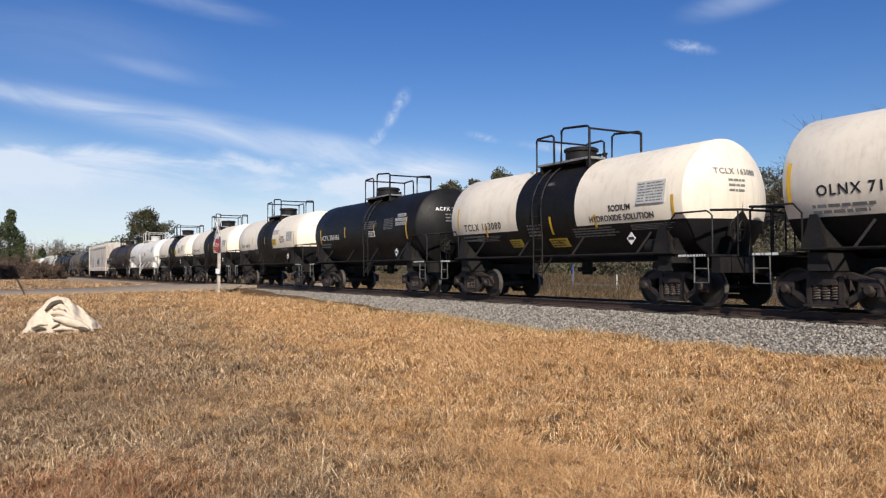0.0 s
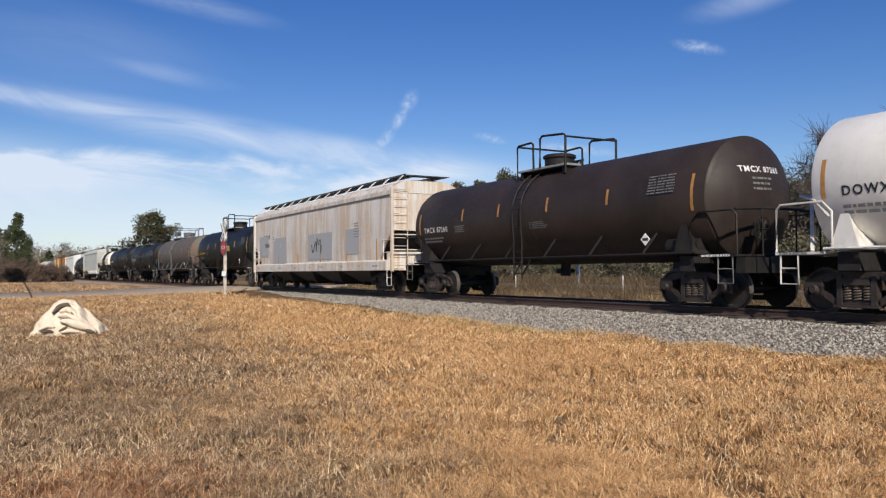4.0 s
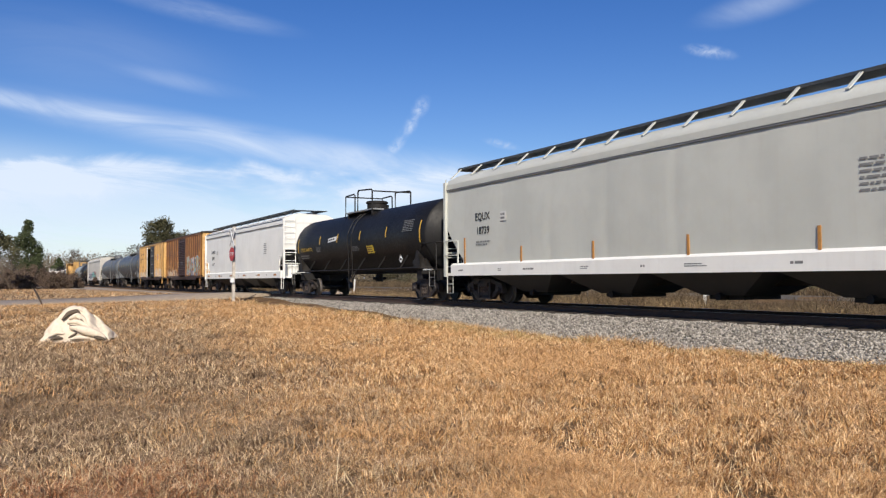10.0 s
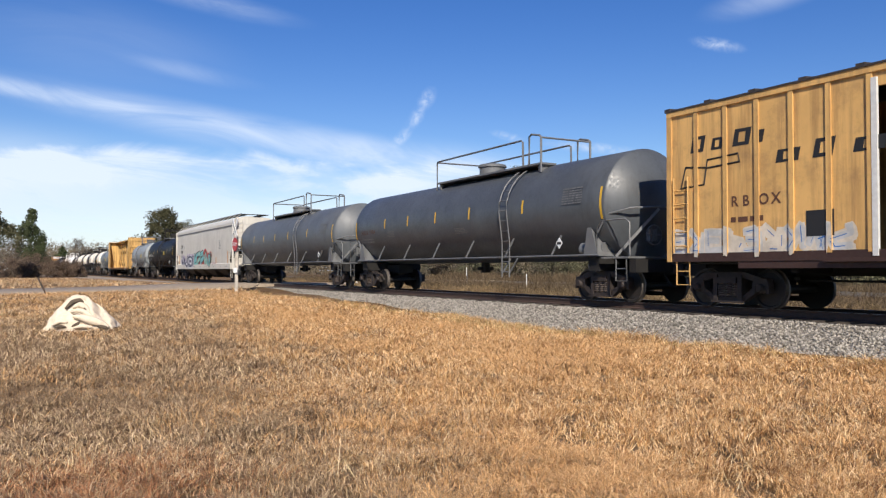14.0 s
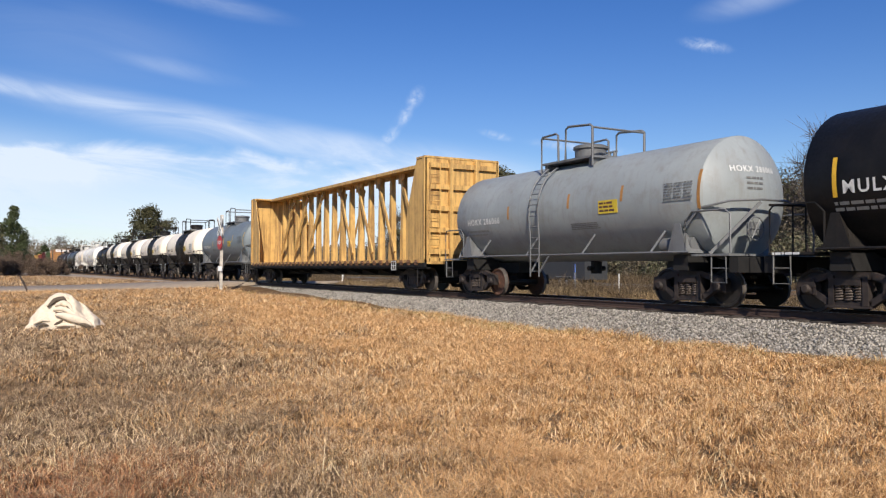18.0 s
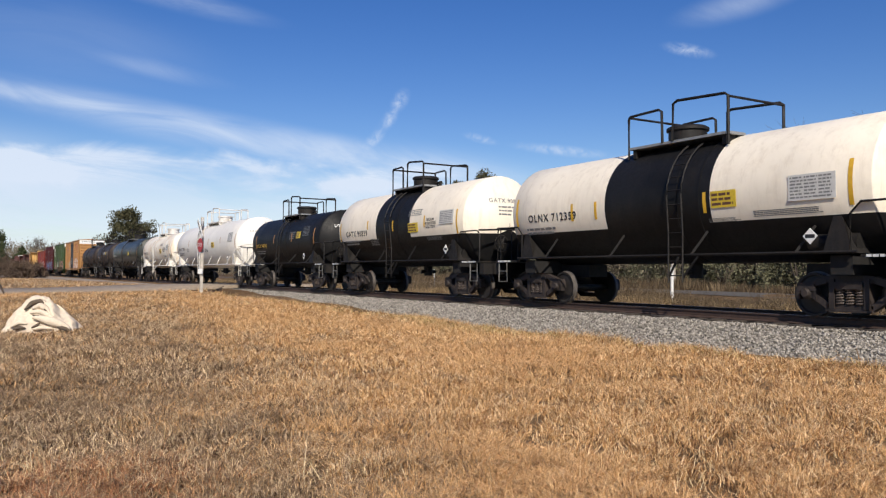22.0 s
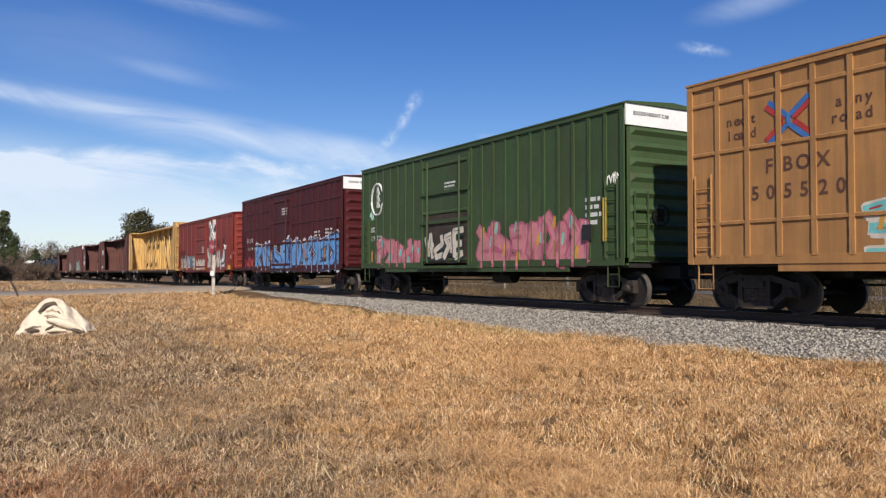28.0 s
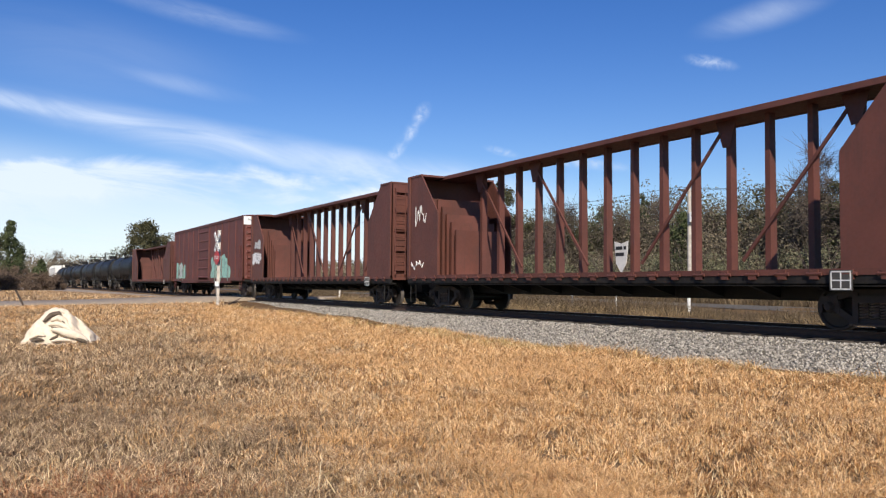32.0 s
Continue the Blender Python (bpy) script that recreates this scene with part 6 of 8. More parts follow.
    part("centre_sill", Shape().box(-xe + 2, xe - 2, -0.28, 0.28, 0.62, 0.95), under_dark, car)
    # roof walk
    for y0, y1 in ((-0.95, -0.40), (0.40, 0.95)):
        part("roof_walk", Shape().box(-xe - 0.05, xe + 0.05, y0, y1, H + 0.06, H + 0.09), grate_dark, car)
    part("walk_curb", Shape().bar((-xe, -0.97, H + 0.10), (xe, -0.97, H + 0.10), 0.03, 0.07), grate_dark, car)
    for k in range(15):
        x = -xe + 0.2 + (2 * xe - 0.4) * k / 14
        part("walk_bracket", Shape().bar((x - 0.03, -1.38, ze + 0.34), (x, -0.98, H + 0.08), 0.09, 0.03) if not low_walk else Shape().bar((x, -1.0, H - 0.12), (x, -1.0, H + 0.12), 0.07, 0.03), grate_dark if low_walk else body, car)
    for s in (-1, 1):
        part("end_walk", Shape().box(min(s * (xe - 0.4), s * (xe + 0.12)), max(s * (xe - 0.4), s * (xe + 0.12)), -0.95, 0.95, H + 0.055, H + 0.085), grate_dark, car)
    for x in np.linspace(-xe * 0.8, xe * 0.8, 8):
        part("hatch", Shape().box(x - 0.5, x + 0.5, -0.3, 0.3, H - 0.1, H + 0.04), body, car)
    # writing
    Wt = W - 0.06
    if mark[0]:
        xm = -xe + 2.5
        words(mark[0], 0.33, on_hopper(xm, zb + 1.66), ink, car)
        words(mark[1], 0.33, on_hopper(xm + 0.03, zb + 1.2), ink, car)
        bars(0.9, 0.18, 2, on_hopper(xm + 0.05, zb + 0.8), ink_grey, car)
        words(mark[0], 0.17, pose(xe - 0.09, 0.45, ze - 0.35, 90, 0, 90), ink, car)
        words(mark[1], 0.17, pose(xe - 0.09, 0.45, ze - 0.57, 90, 0, 90), ink, car)
        bars(0.7, 0.5, 6, pose(xe - 0.09, 0.35, ze - 1.1, 90, 0, 90), ink_grey, car)
        plate(0.34, 0.30, on_hopper(xm + 1.25, zb + 1.6), panel_white, car, "data_panel")
        bars(0.28, 0.24, 2, on_hopper(xm + 1.25, zb + 1.6) @ pose(0, 0, 0.006), ink_grey, car)
    for k, x in enumerate(np.linspace(-xe + 1.2, xe - 1.2, 9)):
        bars((0.35, 0.2, 0.7)[k % 3], 0.1, (1, 2)[k % 2], pose(x + 0.3 * math.sin(k * 2.2), -W - 0.004, zb - 0.08, 90, 0, 0), ink_grey, car, "sill_print", seed=k)
    bars(0.62, 0.7, 6, on_hopper(xe * 0.62, zb + 1.5), ink_grey, car, seed=5, fill=0.4)
    for k in range(strips):
        x = -xe + 1.35 + (2 * xe - 2.9) * k / (strips - 1)
        h = 0.9 if k in (0, strips - 1) else 0.5
        if flat_strips:
            part("reflective_strip", Shape().box(x - 0.25, x + 0.25, -W - 0.008, -W + 0.002, zb - 0.12, zb - 0.02), strip_orange, car)
            continue
        part("reflective_strip", Shape().box(x - 0.035, x + 0.035, -Wt - 0.004, -Wt + 0.02, zb + 0.12, zb + 0.12 + h), strip_orange, car)
    add_trucks(car, half, 2.3)
    return car


# ---- centre beam flat car ----
def beam_car(L, label, mat, H=4.96, bulk=1.5, bays=17, straight=False, opening=0.0, group="cars of the freight train"):
    car = thing("centrebeam_car", label, "flat car", group)
    half, W = L / 2, 1.58
    xb = half - 0.72
    zd = 1.12
    part("deck", Shape().extrude_x([(-W + 0.1, zd), (W - 0.1, zd), (W - 0.1, zd - 0.1), (-W + 0.1, zd - 0.1)][::-1], -xb, xb), mat, car)
    for y in (-1, 1):
        part("side_sill", Shape().box(-xb, xb, min(y * W, y * (W - 0.08)), max(y * W, y * (W - 0.08)), zd - 0.25, zd + 0.02).box(-xb, xb, min(y * W, y * (W - 0.25)), max(y * W, y * (W - 0.25)), zd - 0.27, zd - 0.22), frame_black, car)
        part("sill_edge", Shape().box(-xb, xb, min(y * (W + 0.02), y * (W - 0.06)), max(y * (W + 0.02), y * (W - 0.06)), zd - 0.06, zd + 0.06), mat, car)
        for k in range(2 * bays + 1):
            x = -xb + 0.6 + (2 * xb - 1.2) * k / (2 * bays)
            part("winch", Shape().box(x - 0.09, x + 0.09, min(y * (W + 0.05), y * (W - 0.12)), max(y * (W + 0.05), y * (W - 0.12)), zd - 0.14, zd + 0.05).tube([(x - 0.16, y * (W + 0.03), zd - 0.04), (x + 0.16, y * (W + 0.03), zd - 0.04)], 0.038, 8), winch_rust if not straight else mat, car)
    part("centre_sill", Shape().box(-half + 0.4, half - 0.4, -0.35, 0.35, 0.55, zd - 0.1), under_dark, car)
    for x in np.linspace(-xb * 0.85, xb * 0.85, 12):
        part("cross_bearer", Shape().extrude_x([(-W + 0.1, zd - 0.2), (-0.35, 0.6), (0.35, 0.6), (W - 0.1, zd - 0.2), (W - 0.1, zd - 0.1), (-W + 0.1, zd - 0.1)], x - 0.06, x + 0.06), under_dark, car)
    part("top_chord", Shape().extrude_x([(-0.60, H - 0.15), (-0.50, H - 0.12), (0.50, H - 0.12), (0.60, H - 0.15), (0.60, H - 0.02), (-0.60, H - 0.02)], -xb + 0.3, xb - 0.3), mat, car)
    x0, x1 = (-xb + 2.75, xb - 2.75) if straight else (-xb + 1.4, xb - 1.4)
    n = bays
    w0, w1, dp = (0.075, 0.06, 0.11) if straight else (0.118, 0.085, 0.14)
    pitch = (x1 - x0) / n
    for k in range(n + 1):
        x = x0 + pitch * k
        part("post", Shape().add([(x - w0, -dp, zd), (x + w0, -dp, zd), (x + w0, dp, zd), (x - w0, dp, zd), (x - w1, -0.1, H - 0.12), (x + w1, -0.1, H - 0.12), (x + w1, 0.1, H - 0.12), (x - w1, 0.1, H - 0.12)],
                                  [(3, 2, 1, 0), (4, 5, 6, 7), (0, 1, 5, 4), (1, 2, 6, 5), (2, 3, 7, 6), (3, 0, 4, 7)]), mat, car)
        right = k > n / 2
        if not straight and k % 2 == 0 and 0 < k < n:
            s = 1 if k >= n / 2 - 0.6 else -1
            part("brace", Shape().bar((x + s * 0.12, -0.20, H - 0.42), (x + s * pitch * 1.72, -0.30, zd + 0.42), 0.07, 0.17), mat, car)
            if abs(k - n / 2) < 1.6:
                part("far_brace", Shape().bar((x - s * 0.12, 0.22, H - 0.42), (x - s * pitch * 1.72, 0.30, zd + 0.42), 0.06, 0.13), mat, car)
            part("gusset", Shape().prism([(x - 0.17, H - 0.55), (x + 0.17, H - 0.55), (x + s * 0.22 + 0.2, H - 0.25), (x + s * 0.22 + 0.2, H - 0.12), (x - 0.22, H - 0.12)], -0.20, -0.16), mat, car)
        if straight and k in (3, n - 3, n, 0):
            s = -1 if right else 1
            part("brace", Shape().bar((x + s * 0.15, -0.18, H - 0.4), (x + s * pitch * 2.5, -0.28, zd + 0.3), 0.05, 0.07), mat, car)
            part("gusset", Shape().prism([(x - 0.3, H - 0.12), (x - 0.1, H - 0.75), (x + 0.1, H - 0.75), (x + 0.3, H - 0.12)], -0.18, -0.15), mat, car)
    for k in range(5) if straight else ():
        for s in (-1, 1):
            part("inner_rib", Shape().box(s * (xb - 1.0 - 0.33 * k) - 0.06, s * (xb - 1.0 - 0.33 * k) + 0.06, -0.9, 0.9, zd, H - 0.9 - 0.3 * k), mat, car)
    # bulkheads: end wall with ribs and a tapering side plate
    for s in (-1, 1):
        b = part("bulkhead", Shape().box(min(s * xb, s * (xb - 0.12)), max(s * xb, s * (xb - 0.12)), -W + 0.02, W - 0.02, zd, H - 0.05), mat, car)
        for k in range(5):
            z = zd + 0.35 + (H - zd - 0.7) * k / 4
            part("bulkhead_rib", Shape().box(min(s * xb, s * (xb + 0.11)), max(s * xb, s * (xb + 0.11)), -W + 0.15, W - 0.15, z - 0.09, z + 0.09), mat, b)
        for y in (-0.55, 0.55):
            part("bulkhead_stay", Shape().box(min(s * xb, s * (xb + 0.16)), max(s * xb, s * (xb + 0.16)), y - 0.07, y + 0.07, zd, H - 0.1), mat, b)
        for y in (-1, 1):
            xa, xi = s * xb, s * (xb - bulk)
            top = [(xa, zd), (xi, zd), (xi, H - 1.5 if straight else H - 2.2), (s * (xb - bulk * 0.45), H - 0.06), (xa, H - 0.06)]
            part("side_plate", Shape().prism(top if s < 0 else top[::-1], min(y * (W - 0.02), y * (W - 0.07)), max(y * (W - 0.02), y * (W - 0.07))), mat, b)
            part("plate_edge", Shape().box(min(xa, xa - s * 0.16), max(xa, xa - s * 0.16), min(y * (W + 0.03), y * (W - 0.05)), max(y * (W + 0.03), y * (W - 0.05)), zd, H - 0.05), mat, b)
        part("cap", Shape().box(min(s * (xb + 0.02), s * (xb - bulk * 0.45)), max(s * (xb + 0.02), s * (xb - bulk * 0.45)), -W, W, H - 0.09, H - 0.02), mat, car)
        ladder(car, s * (xb + 0.14), -W + 0.35, zd + 0.1, H - 0.3, 0.42, mat, name="end_ladder", across="y")
        stirrup(car, s * (xb - 0.4), -W + 0.04, zd - 0.3, frame_black)
        part("end_sill", Shape().box(min(s * (xb - 0.3), s * (half - 0.35)), max(s * (xb - 0.3), s * (half - 0.35)), -0.4, 0.4, 0.68, zd - 0.05), under_dark, car)
    box = Shape()
    for k in (-1, 0, 1):
        box.box(k * 0.19 - 0.012, k * 0.19 + 0.012, -0.17, 0.17, -0.003, 0.003).box(-0.2, 0.2, k * 0.16 - 0.012, k * 0.16 + 0.012, -0.003, 0.003)
    plate(0.46, 0.38, pose(xb * 0.78, -W - 0.06, zd - 0.16, 90, 0, 0), panel_dim, car, "data_panel")
    part("stencil_box", box, ink_white, car, "white stencilled inspection grid", m=pose(xb * 0.78, -W - 0.068, zd - 0.16, 90, 0, 0))
    add_trucks(car, half, 2.6)
    return car
# ---- the train ----
SHIELD = 0.25  # place of the board along its car
SPEED = 20.4856  # metres a second
DRIFT = [(0, -0.09), (1, -0.2), (2, -0.5), (3, -0.1), (6, 0.32), (7, 0.19), (8, 0.30), (9, -0.18), (10, 0.31), (11, 0.36), (12, -0.36), (13, -0.03), (14, -0.1), (17, 0.40), (18, 0.30), (19, -0.17), (20, -0.2), (21, -0.5), (22, 0.15), (23, 0.0),
         (24, -0.2), (25, -0.09), (28, -0.23), (29, 0.31), (30, 0.0), (31, -0.41), (32, 0.5)]
REACH = {"tank": 1.15, "hopper": 0.45, "box": 1.05, "beam": 0.65}
CREAM = dict(body=cream_paint, lower=black_paint, band_mat=black_paint, split=-0.30, ink=ink_black)
S3 = lambda a, b: ((-b, 2.05, 2.75), (-a, 2.3, 2.75), (a, 2.3, 2.75), (b, 2.05, 2.85))


def small(x):
    """Standard writing and strips of a short tank car."""
    return dict(strips=((-x * 1.16, 2.1, 2.85), (-x * 0.52, 2.5, 2.85), (0.03, 2.35, 2.75), (x * 0.59, 2.4, 2.8), (x * 1.11, 2.1, 2.9)), band=(-1.4, 1.35),
                panels=(("data", x * 0.95, 2.68, 0.9, 0.46), ("soda", x * 0.69, 2.52, 0, 0.38), ("yellow", x * 0.39, 2.42, 0.72, 0.34), ("print", x * 0.43, 2.95, 1.1, 0.26), ("print", -x * 0.38, 2.0, 0.8, 0.3), ("placard", x * 0.95, 1.6, 0, 0), ("print", x * 0.75, 2.0, 1.2, 0.14)))


def caustic(x):
    """Writing of the newer white and black cars: no large words, a long faint line."""
    return dict(strips=((-x * 1.13, 2.15, 2.95), (-x * 0.60, 2.2, 2.65), (-x * 0.40, 2.2, 2.65), (x * 0.36, 2.15, 2.6), (x * 1.09, 2.1, 2.95)), band=(-1.5, 1.8),
                panels=(("data", x * 0.92, 2.5, 1.0, 0.5), ("yellow", x * 0.47, 2.42, 0.66, 0.36), ("print", x * 0.80, 2.06, 1.6, 0.14), ("print", x * 0.47, 1.98, 0.9, 0.1), ("placard", x * 0.92, 1.55, 0, 0)))


def large(x, n=5, yellow=True, yellow_z=2.5):
    st = tuple((x * q, 2.55, 2.95) for q in ((-0.595, -0.23, 0.19, 0.62) if n == 5 else (-0.7, -0.42, -0.12, 0.2, 0.62))) + ((-x * 1.1, 2.2, 2.95), (x * 1.1, 2.2, 3.05))
    return dict(strips=st, panels=(("data", x * 0.94, 2.9, 1.0, 0.55), ("print", x * 0.12, 2.2, 0.9, 0.22), ("placard", x * 0.86, 1.6, 0, 0), ("print", -x * 0.62, 2.3, 0.7, 0.25)) + ((("yellow", x * 0.36, yellow_z, 0.66, 0.34),) if yellow else ()))


def blue_panel(d):
    return dict(d, panels=d["panels"] + (("blue", 6.9, 3.3, 0.75, 0.16), ("blue", 4.2, 3.15, 0.4, 0.12)))


def slogan(d):
    return dict(d, panels=d["panels"] + (("slogan", -2.1, 2.72, 1.05, 0.2),))


def build_train():
    """Cars from the head of the train backwards: kind, place of the rear side corner at 0 s, maker."""
    T = lambda **k: (lambda L: tank_car(L, **k))
    wb = "white and black tank car with a black middle band"
    rows = [
        ("tank", -10.6, T(label=wb, mark="OLNX 712384", mark_size=0.37, ladder_at=0.9, deck=(-1.15, 1.9), **dict(CREAM, split=-0.46), **caustic(4.6))),
        ("tank", -23.65, T(label=wb + ", clean", mark="TCLX 163080", mark_size=0.4, mark_z=-0.30, **dict(CREAM, split=-0.34), **dict(small(4.4), strips=((-4.75, 2.2, 2.9), (-3.1, 1.9, 2.25), (0.25, 1.85, 2.35), (2.15, 1.95, 2.3), (4.9, 2.1, 2.6)), panels=(("data", 4.2, 2.72, 0.95, 0.55), ("caustic", 3.1, 2.28, 0, 0.30), ("yellow", 0.35, 1.62, 0.8, 0.3), ("yellow", -1.7, 1.66, 0.62, 0.28), ("print", 2.1, 1.85, 1.9, 0.3), ("print", 4.2, 1.9, 1.6, 0.16), ("print", -3.0, 1.85, 1.5, 0.2), ("print", -0.5, 2.0, 0.8, 0.4), ("print", 0.1, 3.3, 0.4, 0.1), ("placard", 3.6, 1.62, 0, 0))))),
        ("tank", -36.58, T(label="plain black tank car with white lettering", body=black_paint, mark="ACFX 200486", mark_size=0.4, ladder_at=0.9, deck=(-0.4, 2.0), strips=S3(1.5, 4.4), panels=(("print", 1.2, 2.72, 1.3, 0.34), ("data", 2.9, 2.68, 0.95, 0.5), ("soda", 3.95, 2.8, 0, 0.5), ("white", 1.3, 2.35, 0.6, 0.24), ("placard", 3.7, 1.55, 0, 0)))),
        ("tank", -49.93, T(label=wb, mark="TILX 160418", **CREAM, **small(4.4))),
        ("tank", -62.74, T(label=wb, mark="OCAX 70467", **CREAM, **small(4.4))),
        ("tank", -76.07, T(label=wb + ", dusty", mark="TILX 160271", mark_size=0.37, mark_z=-0.30, R=1.41, zc=2.47, **CREAM, **dict(small(4.4), band=(-0.95, 1.5)))),
        ("tank", -92.42, T(label="dusty white tank car with white railings", body=white_paint, frame=frame_white, R=1.43, zc=2.49, mark="DOWX 79760", ink=ink_black, strip_mat=strip_orange, jacket=False, ladder_at=0.1, deck=(-1.5, 1.55), **large(6.0))),
        ("tank", -109.03, T(label="dull brown black tank car", body=brown_black, R=1.455, zc=2.51, mark="TMCX 87260", strip_mat=strip_orange, **large(6.0, yellow=False))),
        ("hopper", -129.49, patched_hopper),
        ("tank", -145.27, T(label="black tank car with yellow lettering", body=black_paint, R=1.455, zc=2.51, mark="UTLX 648214", ink=ink_yellow, jacket=False, deck=(-1.15, 1.95), **large(6.0))),
        ("tank", -162.04, T(label="rusty grey tank car", body=rusty_grey, R=1.455, zc=2.51, mark="UTLX 220969", ink=strip_orange, jacket=False, ladder_at=-0.1, deck=(-2.1, 1.05), rail_mat=frame_grey, rusty=True, **large(6.0, yellow=False))),
        ("tank", -178.58, T(label="black tank car with white lettering", body=black_paint, R=1.455, zc=2.51, mark="TCBX 231109", mark_size=0.43, strip_mat=strip_orange, **large(6.0, yellow=False))),
        ("tank", -196.36, T(label="clean black tank car with white lettering", body=black_paint, R=1.52, zc=2.56, mark="MULX 700058", mark_size=0.44, grow=0.2, **large(6.6, yellow=False))),
        ("tank", -208.67, T(label=wb, mark="UTLX 630159", **CREAM, **small(4.0))),
        # Whiter sill: the sunlight on its ledge is put into the paint colour.
        ("hopper", -229.93, lambda L: hopper_car(L, "clean off-white covered hopper", hopper_white, mark=("EQUX", "18739"), sill=hopper_light)),
        ("tank", -246.75, T(label="black tank car with yellow lettering", body=black_paint, R=1.455, zc=2.51, mark="UTLX 668172", ink=ink_yellow, jacket=False, ladder_at=0.35, deck=(-1.6, 1.5), **slogan(large(6.4, yellow_z=2.1)))),
        ("hopper", -267.76, lambda L: hopper_car(L, "clean white covered hopper", hopper_light, mark=("DOWX", "69437"), flat_strips=True, low_walk=True)),
        ("box", -284.04, rusty_box_car),
        ("box", -300.71, open_box_car),
        ("tank", -320.3, T(label="long dark grey tank car", body=dark_grey, R=1.52, zc=2.62, frame=frame_grey, mark="HELX 1904", ink=ink_brown, strip_mat=strip_yellow, jacket=False, ladder_at=3.8, deck=(-1.8, 4.9), parting=0.88, dome=0.6, end_mark=False, **large(7.6, 6, False))),
        ("tank", -340.31, T(label="long grey tank car with black spills", body=grey_paint, R=1.50, zc=2.60, frame=frame_grey, mark="", jacket=False, ladder_at=3.0, deck=(-3.0, 3.8), parting=0.86, dome=-0.6, **large(7.6, 6, False))),
        ("hopper", -362.35, painted_hopper),
        ("tank", -379.31, T(label="clean black tank car", body=black_paint, R=1.50, zc=2.55, mark="MULX 700184", mark_size=0.44, **large(6.2, yellow=True))),
        ("tank", -392.58, T(label="light grey tank car with rust stains", body=light_grey, frame=frame_grey, mark="HOKX 286066", jacket=False, ladder_at=-0.77, deck=(-1.2, 1.1), strip_mat=strip_orange, rusty=True, strips=((-2.24, 2.35, 2.75), (0.66, 2.5, 2.9), (2.78, 2.55, 2.95), (5.3, 2.2, 3.1)), panels=(("yellow", 2.28, 2.45, 0.72, 0.34), ("data", 4.7, 2.65, 1.0, 0.5), ("print", 1.3, 2.0, 1.2, 0.2)))),
        ("beam", -416.21, lambda L: beam_car(L, "empty yellow centre beam flat car, weathered", beam_yellow)),
        ("tank", -429.43, T(label="blue grey tank car with white lettering", body=blue_grey, frame=frame_grey, mark="HOKX 286044", jacket=False, ladder_at=0.3, deck=(-0.7, 1.65), strips=((-2.24, 2.35, 2.75), (0.66, 2.5, 2.9), (2.78, 2.55, 2.95), (5.3, 2.2, 3.1)), panels=(("yellow", 2.0, 2.45, 0.72, 0.34), ("data", 4.5, 2.65, 1.0, 0.5), ("print", -2.0, 2.1, 0.9, 0.2)))),
        ("tank", -442.92, T(label=wb + ", torn paint", mark="OLNX 712178", mark_size=0.37, ladder_at=0.9, deck=(-1.15, 1.9), **dict(CREAM, split=-0.40), **caustic(4.6))),
        ("tank", -456.63, T(label=wb + ", stained", mark="TCIX 6134", **dict(CREAM, body=dusty_white), **small(4.4))),
        ("tank", -470.12, T(label=wb, mark="OLNX 712359", mark_size=0.37, ladder_at=0.9, deck=(-1.15, 1.9), **dict(CREAM, split=-0.40), **caustic(4.6))),
        ("tank", -482.68, T(label=wb + ", stained", mark="GATX 90839", R=1.49, zc=2.54, mark_size=0.4, **CREAM, **small(4.1))),
        ("tank", -494.92, T(label="slender black tank car with yellow lettering", body=black_paint, R=1.34, zc=2.37, mark="UTLX 94998", ink=ink_yellow, strip_mat=strip_orange, strips=S3(1.3, 4.2), panels=(("print", 1.4, 2.6, 0.8, 0.4), ("yellow", 2.2, 2.6, 0.55, 0.32), ("data", 3.2, 2.75, 0.9, 0.55), ("placard", 3.4, 1.55, 0, 0)))),
        ("tank", -512.54, T(label="clean white tank car with white railings", body=white_paint, frame=frame_white, R=1.52, zc=2.56, mark="DOWX 74359", ink=ink_black, strip_mat=strip_orange, jacket=False, ladder_at=-1.0, deck=(-1.1, 1.8), **large(6.6))),
        ("tank", -525.89, T(label="stained white tank car with white railings", body=dusty_white, frame=frame_white, mark="DANX 7152", R=1.42, zc=2.5, grow=0.16, ink=ink_black, strip_mat=strip_orange, jacket=False, ladder_at=-0.6, **dict(small(4.3), band=None))),
        ("tank", -542.66, T(label="glossy dark green tank car", body=green_black, R=1.455, zc=2.51, mark="GATX 209661", jacket=False, ladder_at=-0.6, strip_mat=strip_orange, **blue_panel(large(6.0)))),
        ("tank", -554.09, T(label="short black tank car", body=brown_black, mark="CGTX 70633", strips=S3(1.0, 3.5), strip_mat=strip_orange, panels=(("white", 1.0, 2.75, 0.6, 0.34), ("yellow", 1.9, 2.75, 0.55, 0.34), ("data", 2.8, 2.85, 0.8, 0.45)))),
        ("tank", -567.56, T(label="dusty black tank car with faded writing", body=brown_black, mark="", strips=S3(1.2, 4.3), strip_mat=strip_orange, panels=(("print", -1.0, 2.7, 2.6, 0.4),))),
        ("box", -586.02, tan_box_car),
        ("box", -603.53, green_box_car),
        ("box", -620.72, maroon_box_car),
        ("box", -637.99, red_box_car),
        ("beam", -661.65, lambda L: lettered_beam(L, beam_yellow)),
        ("beam", -682.62, thin_beam),
        ("beam", -702.65, lambda L: tagged_beam(L)),
        ("box", -724.22, brown_box_car),
        ("beam", -745.5, lambda L: beam_car(L, "short brown red bulkhead flat car", beam_brown, bulk=3.0, bays=12, straight=True, H=4.4)),
    ]
